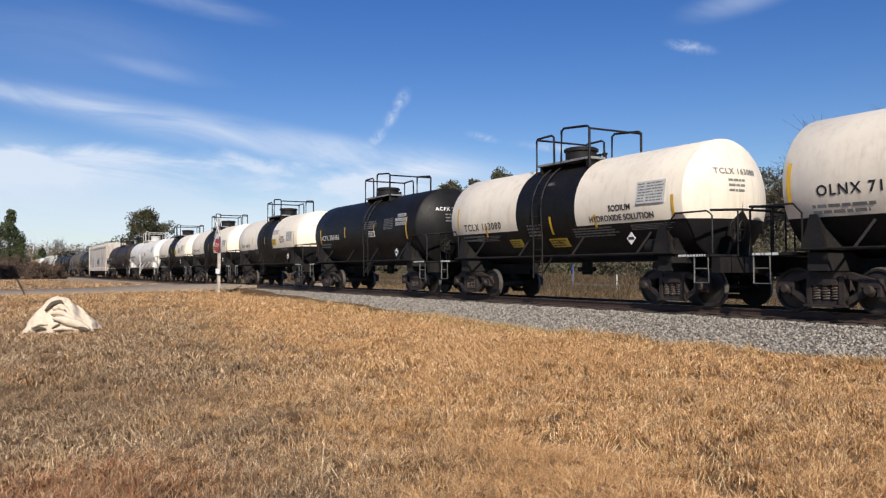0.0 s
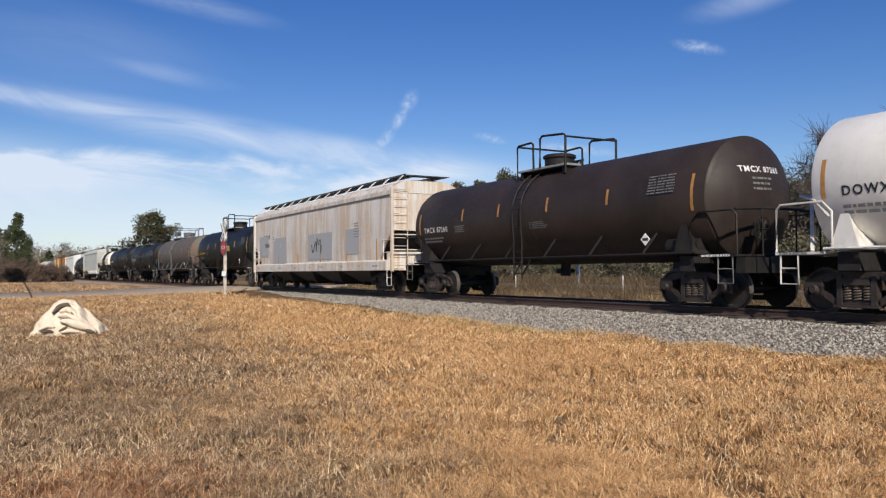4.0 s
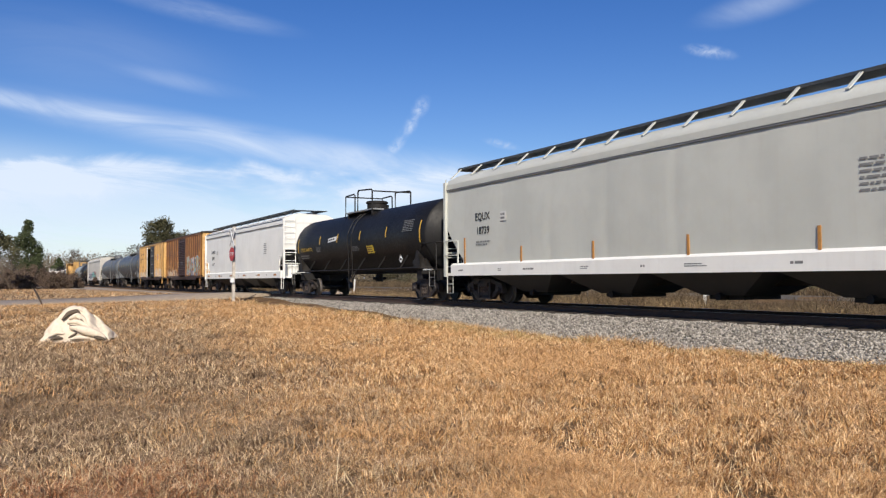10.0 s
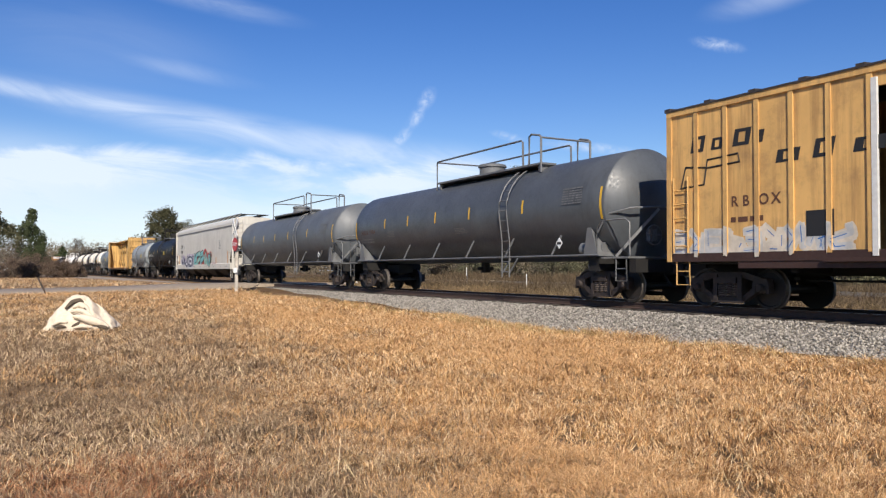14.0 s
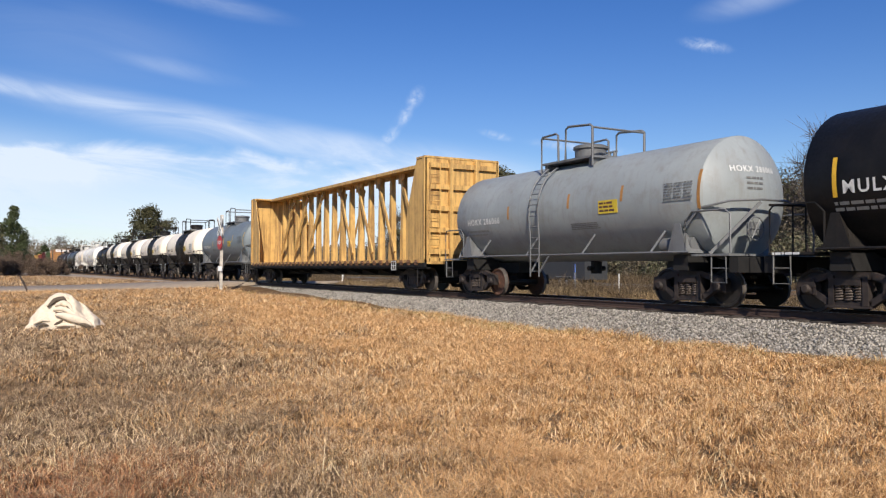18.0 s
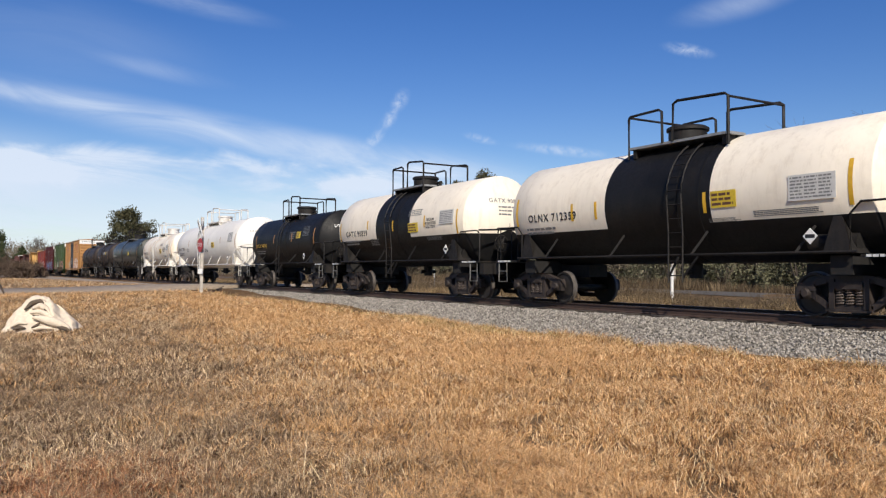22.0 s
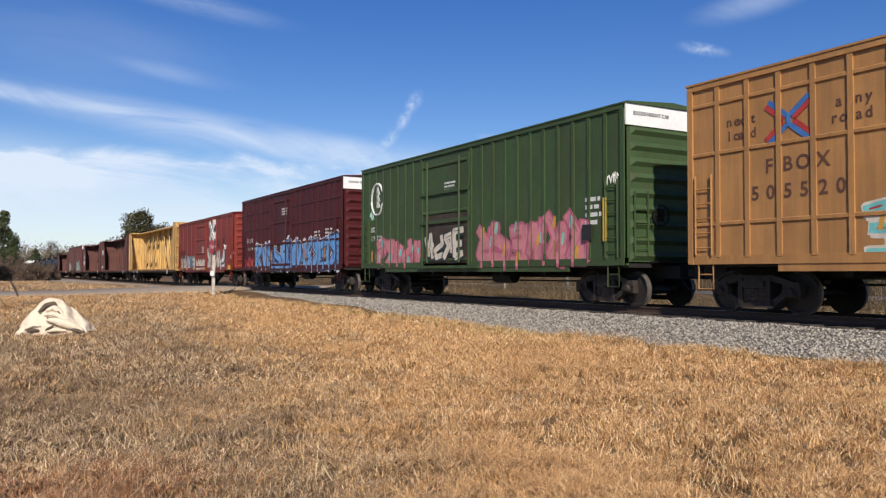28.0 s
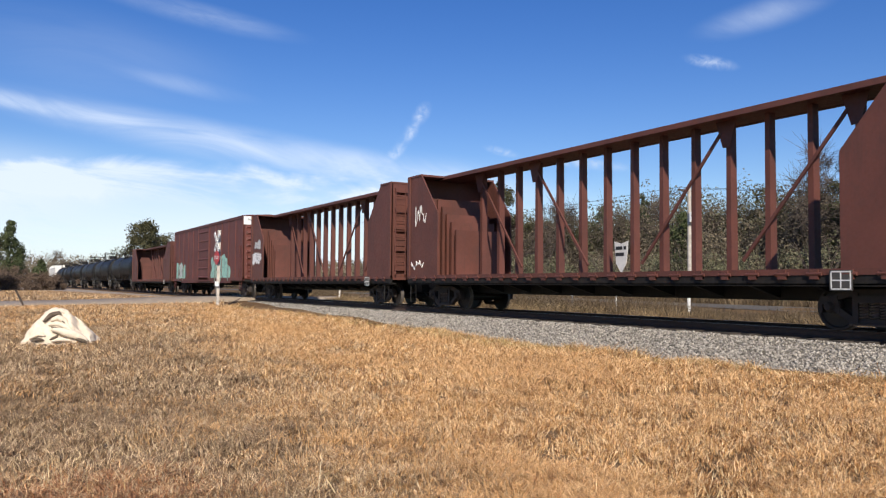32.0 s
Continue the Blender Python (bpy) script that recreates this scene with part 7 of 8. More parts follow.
    for k in range(6):
        rows.append(("tank", -762.4 - 16.7 * k, T(label="black tank car at the tail of the train", body=black_paint, R=1.455, zc=2.51, mark="", jacket=False)))
    rows.append(("hopper", -762.4 - 16.7 * 5 - 20.0, lambda L: hopper_car(L, "white covered hopper at the tail of the train", hopper_light)))
    cars, front = [], -10.6 + 12.2
    for kind, rear, make in rows:
        back = rear - REACH[kind]
        car = make(front - back)
        cars.append((car, (front + back) / 2))
        front = back
    return cars


def rusty_box_car(L):
    c = box_car(L, "rust covered yellow box car with graffiti", 4.70, rust_box, roof=roof_dark, posts=13, door=(-1.35, 1.5), door_mat=door_rust, door_ribs=20, sill=door_rust, post_mat=worn_orange, end_mat=yellow_box)
    logo_blocks(c, -6.7, 3.32, 0.7, 4, logo_brown, 0.62)
    run = [(-6.9, 2.72), (-6.2, 2.76), (-6.1, 3.3), (-5.25, 3.34), (-5.2, 3.16), (-6.05, 3.12), (-6.75, 3.2)]
    part("painted_logo", Shape().tube([(x, -1.566, z) for x, z in run + run[:1]], 0.04, 4), logo_brown, c)
    logo_blocks(c, -4.3, 2.9, 0.6, 3, logo_brown, 0.85)
    rnd = random.Random(8)
    tones = [door_rust, rust_box, worn_orange, tan_box, patch_olive, cream_patch, cream_patch, worn_orange, yellow_box]
    k = 0
    for x0, x1 in ((-7.2, -1.5), (1.7, 7.1)):
        x = x0
        while x < x1:
            w, z = rnd.uniform(0.08, 0.3), 1.16
            while z < 2.35:
                h = rnd.uniform(0.06, 0.34)
                k += 1
                if rnd.random() < 0.5:
                    plate(w, h, on_side(x + w / 2, z + h / 2, -0.036 + 0.00005 * k), tones[rnd.randrange(len(tones))], c, "paint_patch")
                z += h
            x += w
    graffiti(c, 2.0, 6.8, 1.25, 2.75, 7, ("mint", "silver"), "blue", None, 11, inner="lilac", halo="cream")
    graffiti(c, -6.9, -2.0, 1.15, 1.75, 9, ("cream", "silver"), "cream", None, 12, inner="lilac")
    bars(1.1, 0.3, 3, on_side(0.1, 2.3, 0.035), ink_pale, c, seed=9)
    return c


def open_box_car(L):
    c = box_car(L, "yellow box car with its black door half open", 4.68, yellow_box, roof=roof_dark, posts=13, door=(-2.2, 2.6), door_mat=door_black, door_ribs=11, gap=(-2.2, 0.1), sill=door_rust)
    logo_blocks(c, -6.6, 3.5, 0.36, 4, ink_black, 0.6)
    logo_blocks(c, -4.3, 3.02, 0.36, 3, ink_black, 0.85)
    run = [(-6.9, 2.72), (-6.2, 2.76), (-6.1, 3.3), (-5.25, 3.34), (-5.2, 3.16), (-6.05, 3.12), (-6.75, 3.2)]
    part("painted_logo", Shape().tube([(x, -1.566, z) for x, z in run + run[:1]], 0.022, 4), ink_black, c)
    panel_words(c, "RBOX", 0.32, -4.9, 2.3, ink_brown, 0.3)
    bars(1.1, 0.2, 1, on_panel(-4.9, 1.92), ink_brown, c, seed=6)
    plate(0.6, 0.5, on_panel(-3.3, 1.75), ink_black, c, "patch")
    words("any", 0.30, on_panel(6.0, 3.35), ink_brown, c)
    words("road", 0.30, on_panel(6.0, 3.05), ink_brown, c)
    words("next", 0.30, on_panel(3.05, 3.3), ink_brown, c)
    words("load", 0.30, on_panel(3.05, 3.0), ink_brown, c)
    cross_mark(c, 4.55, 3.15, 0.42)
    for z in (3.95, 3.35, 2.5, 1.55):
        bars(1.2, 0.12, 1, on_side(1.35, z, 0.035), ink_white, c, seed=int(z * 10))
    graffiti(c, 2.9, 7.0, 1.2, 2.0, 9, ("cream", "silver", "mint"), "cream", None, 21, inner="lilac")
    graffiti(c, -7.2, -2.6, 1.2, 1.8, 9, ("silver", "cream"), "cream", None, 22, inner="blue")
    return c


def cross_mark(c, x, z, r):
    """A cross of four arms, each blue on one flank and red on the other."""
    for q in (38, 142, 218, 322):
        for off, mat in ((0.075, sprays["blue"]), (-0.075, sprays["red"])):
            off = off if q in (38, 218) else -off
            part("cross_mark", Shape().box(r * 0.16, r, -0.052, 0.052, 0, 0.006), mat, c, m=on_panel(x, z) @ pose(0, 0, 0.002, 0, 0, q) @ pose(0, off * 0.72 * r / 0.62, 0))
    part("cross_mark", Shape().box(-0.05, 0.05, -0.13, 0.13, 0.008, 0.012), sprays["blue"], c, m=on_panel(x, z))


def tan_box_car(L):
    c = box_car(L, "tan high box car with a dark blue door and graffiti", 5.12, tan_box, posts=16, rows=(1.9, 3.42, 4.5), door=(-1.2, 1.7), door_mat=door_navy, door_ribs=0, white_end=True, roof=tan_box)
    cross_mark(c, -5.6, 3.85, 0.62)
    for (a, b), x in ((("next", "load"), -6.75), (("any", "road"), -4.35)):
        panel_words(c, a, 0.29, x, 4.02, ink_brown, 0.19)
        panel_words(c, b, 0.29, x, 3.72, ink_brown, 0.19)
    panel_words(c, "FBOX", 0.40, -5.55, 2.98, ink_brown, 0.34)
    panel_words(c, "505520", 0.40, -5.5, 2.45, ink_brown, 0.36)
    for k, (x, w) in enumerate(((3.9, 0.7), (4.7, 0.7), (5.55, 0.8))):
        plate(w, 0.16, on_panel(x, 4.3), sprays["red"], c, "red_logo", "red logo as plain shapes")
        plate(0.18, 0.62, on_panel(x, 4.0), sprays["red"], c, "red_logo")
    panel_words(c, "Railcar Pooling Experts", 0.32, 4.75, 3.45, ink_brown, 0.2)
    graffiti(c, 2.0, 7.3, 1.15, 2.45, 6, ("white", "silver"), "purple", None, 31, halo="lilac", inner="purple")
    graffiti(c, -4.1, -1.2, 1.1, 2.25, 5, ("teal", "cream", "teal"), "cream", "teal", 32, dots=("orange", "red"), inner="red")
    for x in (-0.4, 0.95):
        part("door_bar", Shape().tube([(x, -1.66, 1.2), (x, -1.66, 4.6)], 0.03, 6), door_navy, c, smooth=50)
    bars(0.7, 0.9, 6, on_side(0.3, 2.2, 0.03), ink_white, c, seed=4)
    return c


def green_box_car(L):
    c = box_car(L, "green high box car with pink graffiti", 5.16, box_green, posts=18, door=(-2.6, 0.6), door_mat=box_green, door_ribs=3, white_end=True, roof=box_green)
    plate(2.9, 1.75, on_side(-1.0, 2.05, -0.010), burnt_brown, c, "burnt_patch", "dark scorched lower half of the door")
    part("tree_mark", Shape().tube([(-6.3 + 0.52 * math.cos(a), -1.575, 3.75 + 0.62 * math.sin(a)) for a in np.linspace(0.5, 6.0, 20)], 0.05, 5), ink_white, c, "white ring with a plain tree shape", smooth=50)
    for k in range(3):
        part("tree_mark", Shape().prism([(-6.55, 3.42 + 0.25 * k), (-6.05, 3.42 + 0.25 * k), (-6.3, 3.8 + 0.25 * k)], -1.578, -1.566), ink_white, c)
    panel_words(c, "IBT", 0.27, -6.7, 2.55, ink_white, 0.17)
    panel_words(c, "19723", 0.27, -6.4, 2.2, ink_white, 0.2)
    graffiti(c, -6.3, -2.7, 1.05, 2.1, 5, ("pink", "mint"), "magenta", "pink", 41, dots=("mint", "teal"), inner="magenta")
    graffiti(c, 1.0, 6.3, 1.05, 2.45, 6, ("pink", "mint", "lilac"), "magenta", "pink", 42, dots=("mint", "orange"), inner="magenta")
    graffiti(c, -2.3, 0.3, 1.3, 2.3, 4, ("cream", "white"), "black", None, 43, W=1.65, inner="black")
    plate(0.13, 1.1, on_side(7.05, 2.2, 0.02), strip_yellow, c, "reflective_strip")
    for x in (-6.8, -2.7, 3.2, 5.0):
        plate(0.12, 0.45, on_panel(x, 1.5), strip_orange, c, "reflective_strip")
    scrawl(c, -7.1, 2.9, 0.5, 0.5, sprays["mint"], 44)
    scrawl(c, 7.0, 3.0, 0.5, 0.4, ink_white, 45)
    for x in (-2.1, 0.05):
        part("door_bar", Shape().tube([(x, -1.66, 1.2), (x, -1.66, 4.7)], 0.035, 6), box_green, c, smooth=50)
    for z in (2.6, 3.6):
        part("door_beam", Shape().box(-2.6, 0.6, -1.66, -1.58, z - 0.06, z + 0.06), box_green, c)
    bars(0.8, 0.35, 3, on_side(-0.5, 3.75, 0.05), ink_white, c)
    bars(0.7, 0.8, 4, on_panel(6.6, 2.45), ink_white, c)
    part("side_number_board", Shape().box(6.2, 6.55, -1.64, -1.6, 1.7, 2.1), ink_black, c)
    return c


def maroon_box_car(L):
    c = box_car(L, "maroon high box car with blue graffiti", 5.18, box_maroon, posts=15, rows=(2.35, 3.3, 4.2), door=(-2.2, 1.0), door_mat=box_maroon, door_ribs=4, white_end=True, roof=box_maroon)
    panel_words(c, "SCFX", 0.34, -6.1, 2.68, ink_white, 0.3)
    panel_words(c, "115415", 0.34, -5.7, 2.25, ink_white, 0.26)
    bars(0.9, 0.4, 3, on_side(0.2, 4.0, 0.05), ink_white, c)
    bars(0.8, 0.5, 3, on_panel(4.6, 2.6), ink_white, c)
    bars(0.9, 0.6, 4, on_panel(6.0, 2.6), ink_white, c)
    graffiti(c, -4.9, 7.1, 1.0, 2.5, 11, ("sky",), "navy", None, 51, inner="blue", dots=("blue",), halo="white")
    for x in (-2.1, 0.3, 3.1, 5.6):
        plate(0.14, 0.5, on_side(x, 1.75, 0.02), strip_orange, c, "reflective_strip")
    graffiti(c, -7.0, -5.4, 1.1, 1.75, 2, ("red", "orange"), "red", "red", 52)
    for x in (-1.6, 0.4):
        part("door_bar", Shape().tube([(x, -1.66, 1.2), (x, -1.66, 4.7)], 0.03, 6), box_maroon, c, smooth=50)
    return c


def red_box_car(L):
    c = box_car(L, "faded red box car with white graffiti", 4.72, box_red, posts=8, post_w=0.075, door=(-2.0, 0.9), door_mat=box_red, door_ribs=4, roof=box_red)
    for k in range(2):
        plate(1.3, 0.34, on_panel(-6.1, 2.35 - 0.3 * k), sprays["black"] if k else box_maroon, c, "patch")
    panel_words(c, "157385", 0.28, -6.1, 2.05, ink_white, 0.22)
    graffiti(c, 1.3, 5.6, 1.08, 2.45, 4, ("cream", "white"), "black", None, 61, inner="silver", halo="silver")
    scrawl(c, 5.5, 2.3, 0.7, 0.4, ink_white, 64)
    scrawl(c, 7.0, 1.5, 0.7, 0.7, sprays["silver"], 65)
    plate(0.5, 0.3, on_panel(6.05, 1.95), ink_black, c, "notice")
    plate(0.2, 0.16, on_panel(6.1, 2.2), sign_green_car, c, "notice")
    graffiti(c, -6.8, -2.4, 1.05, 2.0, 6, ("cream", "blue", "orange"), "navy", None, 62, halo="teal")
    graffiti(c, -2.0, 0.8, 1.05, 1.8, 4, ("cream", "silver"), "cream", None, 63)
    bars(0.6, 0.5, 4, on_side(0.4, 2.45, 0.05), ink_white, c)
    for x, h in ((2.75, 0.6), (4.1, 0.5), (5.45, 0.7)):
        plate(0.3, h, on_panel(x, 2.75), box_maroon, c, "patch")
    for x, w in ((-7.0, 0.3), (-4.6, 0.28), (-2.4, 0.3), (0.5, 0.4), (6.9, 0.6)):
        plate(w, 0.17 if w < 0.5 else 0.28, on_side(x, 1.14 if w < 0.5 else 1.2, 0.012), strip_yellow, c, "reflective_strip")
    return c


def brown_box_car(L):
    c = box_car(L, "brown box car with pale graffiti", 5.1, box_brown, posts=9, door=(-1.6, 1.6), door_mat=box_brown, door_ribs=6, white_end=True)
    graffiti(c, -9.0, -6.0, 1.1, 2.5, 3, ("mint", "silver"), "mint", None, 71)
    graffiti(c, 2.2, 7.0, 1.1, 2.6, 4, ("mint", "silver"), "mint", None, 72)
    return c


def lettered_beam(L, mat):
    c = beam_car(L, "empty yellow centre beam flat car", mat)
    words("TTZX", 0.26, pose(-L / 2 + 4.0, -1.66, 0.9, 90, 0, 0), ink_white, c, spacing=1.2)
    words("856627", 0.26, pose(-L / 2 + 6.2, -1.66, 0.9, 90, 0, 0), ink_white, c, spacing=1.2)
    return c


def tagged_beam(L):
    c = beam_car(L, "brown red centre beam flat car with scrawled bulkhead", beam_brown, bulk=2.2, bays=13, straight=True, H=4.86)
    graffiti(c, -L / 2 + 1.0, -L / 2 + 2.6, 2.0, 2.6, 4, ("white",), "white", None, 81, W=1.57)
    graffiti(c, -L / 2 + 1.4, -L / 2 + 2.4, 2.9, 3.3, 3, ("silver",), "silver", None, 82, W=1.57)
    return c


def thin_beam(L):
    c = beam_car(L, "brown red centre beam flat car with thin posts", beam_brown, bulk=2.2, bays=13, straight=True, H=4.86)
    sh = part("shield_board", Shape().prism([(SHIELD - 0.2, 1.45), (SHIELD, 1.18), (SHIELD + 0.2, 1.45), (SHIELD + 0.27, 2.05), (SHIELD, 1.98), (SHIELD - 0.27, 2.05)], -0.24, -0.22), panel_white, c, "white shield board with dark print")
    bars(0.42, 0.34, 2, pose(SHIELD, -0.246, 1.78, 90, 0, 0), ink_black, sh)
    scrawl(c, -L / 2 + 1.0, 1.35, 0.9, 0.4, ink_white, 83, W=1.57)
    scrawl(c, -L / 2 + 1.3, 2.9, 0.8, 0.9, sprays["silver"], 84, W=1.57)
    return c


def patched_hopper(L):
    c = hopper_car(L, "rust stained cream covered hopper with grey patches", hopper_rust, mark=("DOWX", "95040"))
    for x, z, w, h in ((-L / 2 + 2.3, 2.35, 1.7, 1.15), (-L / 2 + 5.2, 2.0, 2.2, 1.5), (1.4, 2.1, 3.2, 1.25), (5.4, 2.2, 1.5, 1.1)):
        plate(w, h, on_hopper(x, z) @ pose(0, 0, -0.004), patch_grey, c, "paint_patch", "grey repainted patch")
    scrawl(c, 0.2, 1.7, 1.5, 0.9, sprays["black"], 95, W=1.55)
    return c


def painted_hopper(L):
    c = hopper_car(L, "warm grey covered hopper with graffiti along the sill", hopper_grey, mark=("CBFX", "471389"))
    graffiti(c, -7.6, -2.6, 1.05, 2.0, 6, ("navy", "black"), "white", None, 91, W=1.595, inner="white", halo="lilac")
    graffiti(c, -2.2, 3.6, 1.05, 2.3, 5, ("teal", "mint"), "black", "red", 92, W=1.595, dots=("red",), inner="black")
    graffiti(c, 3.6, 5.4, 1.05, 1.4, 3, ("silver", "red"), "red", None, 93, W=1.595)
    return c


CARS = build_train()
# ---- sky with thin clouds ----
def clouds():
    m = bpy.data.materials.new("thin cloud")
    m.use_nodes = True
    nt = m.node_tree
    nt.nodes.clear()
    uv = nt.nodes.new("ShaderNodeUVMap")
    uv.uv_map = "sky"

    def blob(x, y, w, h, turn, a=0.0, b=1.0):
        """Soft oval at x, y degrees, w x h degrees across."""
        sub = nt.nodes.new("ShaderNodeVectorMath")
        sub.operation = "SUBTRACT"
        nt.links.new(uv.outputs[0], sub.inputs[0])
        sub.inputs[1].default_value = (x, y + 0.85, 0)
        rot = nt.nodes.new("ShaderNodeVectorRotate")
        rot.rotation_type = "Z_AXIS"
        rot.inputs["Angle"].default_value = radians(-turn)
        nt.links.new(sub.outputs[0], rot.inputs["Vector"])
        mul = nt.nodes.new("ShaderNodeVectorMath")
        mul.operation = "MULTIPLY"
        nt.links.new(rot.outputs[0], mul.inputs[0])
        mul.inputs[1].default_value = (1 / w, 1 / h, 0)
        ln = nt.nodes.new("ShaderNodeVectorMath")
        ln.operation = "LENGTH"
        nt.links.new(mul.outputs[0], ln.inputs[0])
        return remap(nt, ln.outputs["Value"], 1.0, a, 0, b)

    def wisps(scale, turn, sx, sy, lo, hi, warp=0.0):
        mp = nt.nodes.new("ShaderNodeMapping")
        mp.inputs["Rotation"].default_value = (0, 0, radians(-turn))
        nt.links.new(uv.outputs[0], mp.inputs["Vector"])
        m2 = nt.nodes.new("ShaderNodeMapping")
        m2.inputs["Scale"].default_value = (sx, sy, 1)
        nt.links.new(mp.outputs[0], m2.inputs["Vector"])
        n = nt.nodes.new("ShaderNodeTexNoise")
        n.inputs["Scale"].default_value, n.inputs["Detail"].default_value, n.inputs["Roughness"].default_value, n.inputs["Distortion"].default_value = scale, 6, 0.6, warp
        nt.links.new(m2.outputs[0], n.inputs["Vector"])
        return remap(nt, n.outputs["Fac"], lo, hi)

    streak, soft, puff = wisps(0.30, -8, 0.3, 1.2, 0.16, 0.78, 0.9), wisps(0.16, -7, 0.4, 1.3, 0.18, 0.66, 0.6), wisps(1.6, 20, 1, 1, 0.22, 0.75, 0.5)
    M = lambda a, b: math_node(nt, "MULTIPLY", a, b)
    # a long bank of thin cloud with a ragged upper edge
    xy = nt.nodes.new("ShaderNodeSeparateXYZ")
    nt.links.new(uv.outputs[0], xy.inputs[0])
    ragged = wisps(0.10, -6, 0.9, 1.6, 0.25, 0.75, 0.8)
    level = math_node(nt, "SUBTRACT", xy.outputs[1], math_node(nt, "MULTIPLY", ragged, 2.0))
    bank_tex = wisps(0.22, -7, 0.35, 1.7, 0.0, 1.0, 0.7)
    bank, rim = remap(nt, level, 7.0, 5.8), M(remap(nt, level, 7.0, 5.9), remap(nt, level, 3.6, 5.6))
    reach = remap(nt, xy.outputs[0], 5.0, -5.0)
    terms = [
        M(blob(-13.5, 8.6, 24, 1.7, -7.7, 0.0, 0.75), streak), M(blob(-29.0, 10.6, 12, 0.8, -6.0, 0.1, 0.6), streak),
        M(M(bank, reach), remap(nt, bank_tex, 0.30, 0.62, 0.24, 0.50)), M(M(rim, reach), remap(nt, bank_tex, 0.3, 0.6, 0.0, 0.32)), M(blob(0.0, 6.2, 14, 2.6, -6.0, 0.0, 0.6), streak), M(blob(-30.0, 5.5, 12, 3.5, 0.0, 0.1, 0.42), soft),
        M(blob(-1.6, 11.3, 1.15, 0.7, 55, 0.0, 0.62), puff), M(blob(-2.3, 10.0, 1.0, 0.55, 58, 0.0, 0.5), puff), M(blob(-3.4, 8.6, 1.2, 0.55, 40, 0.0, 0.45), puff), M(blob(-2.6, 9.8, 2.6, 0.6, 57, 0.0, 0.16), puff),
        M(blob(18.6, 14.2, 2.2, 0.55, -14, 0.0, 0.55), puff), M(blob(4.2, 8.7, 1.6, 0.4, -14, 0.0, 0.5), puff), M(blob(10.0, 7.8, 4.5, 0.5, -7, 0.0, 0.55), puff),
        M(blob(-17.5, 17.2, 9, 1.0, -8, 0.0, 0.32), streak), M(blob(-24, 13.8, 12, 3.5, -4, 0.0, 0.12), soft), M(blob(-18.0, 12.5, 6, 0.8, -8, 0.0, 0.22), streak),
        M(blob(22.0, 16.9, 5.5, 1.3, 10, 0.0, 0.35), soft), blob(-3, -2.0, 90, 8.5, 0, 0.0, 0.52)]
    total = terms[0]
    for t in terms[1:]:
        total = math_node(nt, "ADD", total, t)
    fac = math_node(nt, "MINIMUM", total, 0.92)
    out = nt.nodes.new("ShaderNodeOutputMaterial")
    mix = nt.nodes.new("ShaderNodeMixShader")
    tr = nt.nodes.new("ShaderNodeBsdfTransparent")
    em = nt.nodes.new("ShaderNodeEmission")
    em.inputs["Color"].default_value = (0.755, 0.865, 1.0, 1)
    em.inputs["Strength"].default_value = CLOUD_GLOW
    nt.links.new(fac, mix.inputs[0])
    nt.links.new(tr.outputs[0], mix.inputs[1])
    nt.links.new(em.outputs[0], mix.inputs[2])
    nt.links.new(mix.outputs[0], out.inputs["Surface"])
    # a part of a dome; azimuth counted from the middle of the view
    R, az0 = 2600.0, 180 - 28.496
    az, el = np.linspace(-48, 48, 49), np.linspace(-1, 36, 20)
    verts = [(R * math.cos(radians(e)) * math.cos(radians(az0 - a)), R * math.cos(radians(e)) * math.sin(radians(az0 - a)), R * math.sin(radians(e))) for e in el for a in az]
    faces = [(i * 49 + k, i * 49 + k + 1, (i + 1) * 49 + k + 1, (i + 1) * 49 + k) for i in range(19) for k in range(48)]
    me = bpy.data.meshes.new("backdrop")
    me.from_pydata(verts, [], faces)
    lay = me.uv_layers.new(name="sky")
    for p in me.polygons:
        for li in p.loop_indices:
            vi = me.loops[li].vertex_index
            lay.data[li].uv = (az[vi % 49], el[vi // 49])
    me.materials.append(m)
    return tagged(new("backdrop", me), "thin white streaks of cloud in a blue sky", "backdrop", kind="structure")


CLOUD_GLOW = 0.95
backdrop = clouds()

# ---- trees ----
bark = plain("grey brown bark", (0.085, 0.065, 0.05), 0.9, vary=0.35, scale=6, bump=0.5)


def leaf_material(name, a, b):
    m, nt, bsdf = mat_tools(name)
    g = nt.nodes.new("ShaderNodeNewGeometry")
    nt.links.new(mixed(nt, g.outputs["Random Per Island"], a, b), bsdf.inputs["Base Color"])
    bsdf.inputs["Roughness"].default_value = 0.7
    bsdf.inputs["Specular IOR Level"].default_value = 0.2
    return m


leaf_cedar = leaf_material("dark evergreen foliage", (0.03, 0.043, 0.018), (0.09, 0.105, 0.045))
leaf_oak = leaf_material("dull winter oak leaves", (0.042, 0.045, 0.022), (0.115, 0.105, 0.055))
leaf_brush = leaf_material("dry brush twigs", (0.07, 0.050, 0.038), (0.20, 0.14, 0.098))


wood_brush = leaf_material("grey brown twigs of the wood", (0.10, 0.082, 0.058), (0.23, 0.19, 0.13))
wood_green = leaf_material("dull green leaves of the wood", (0.075, 0.078, 0.045), (0.18, 0.17, 0.10))


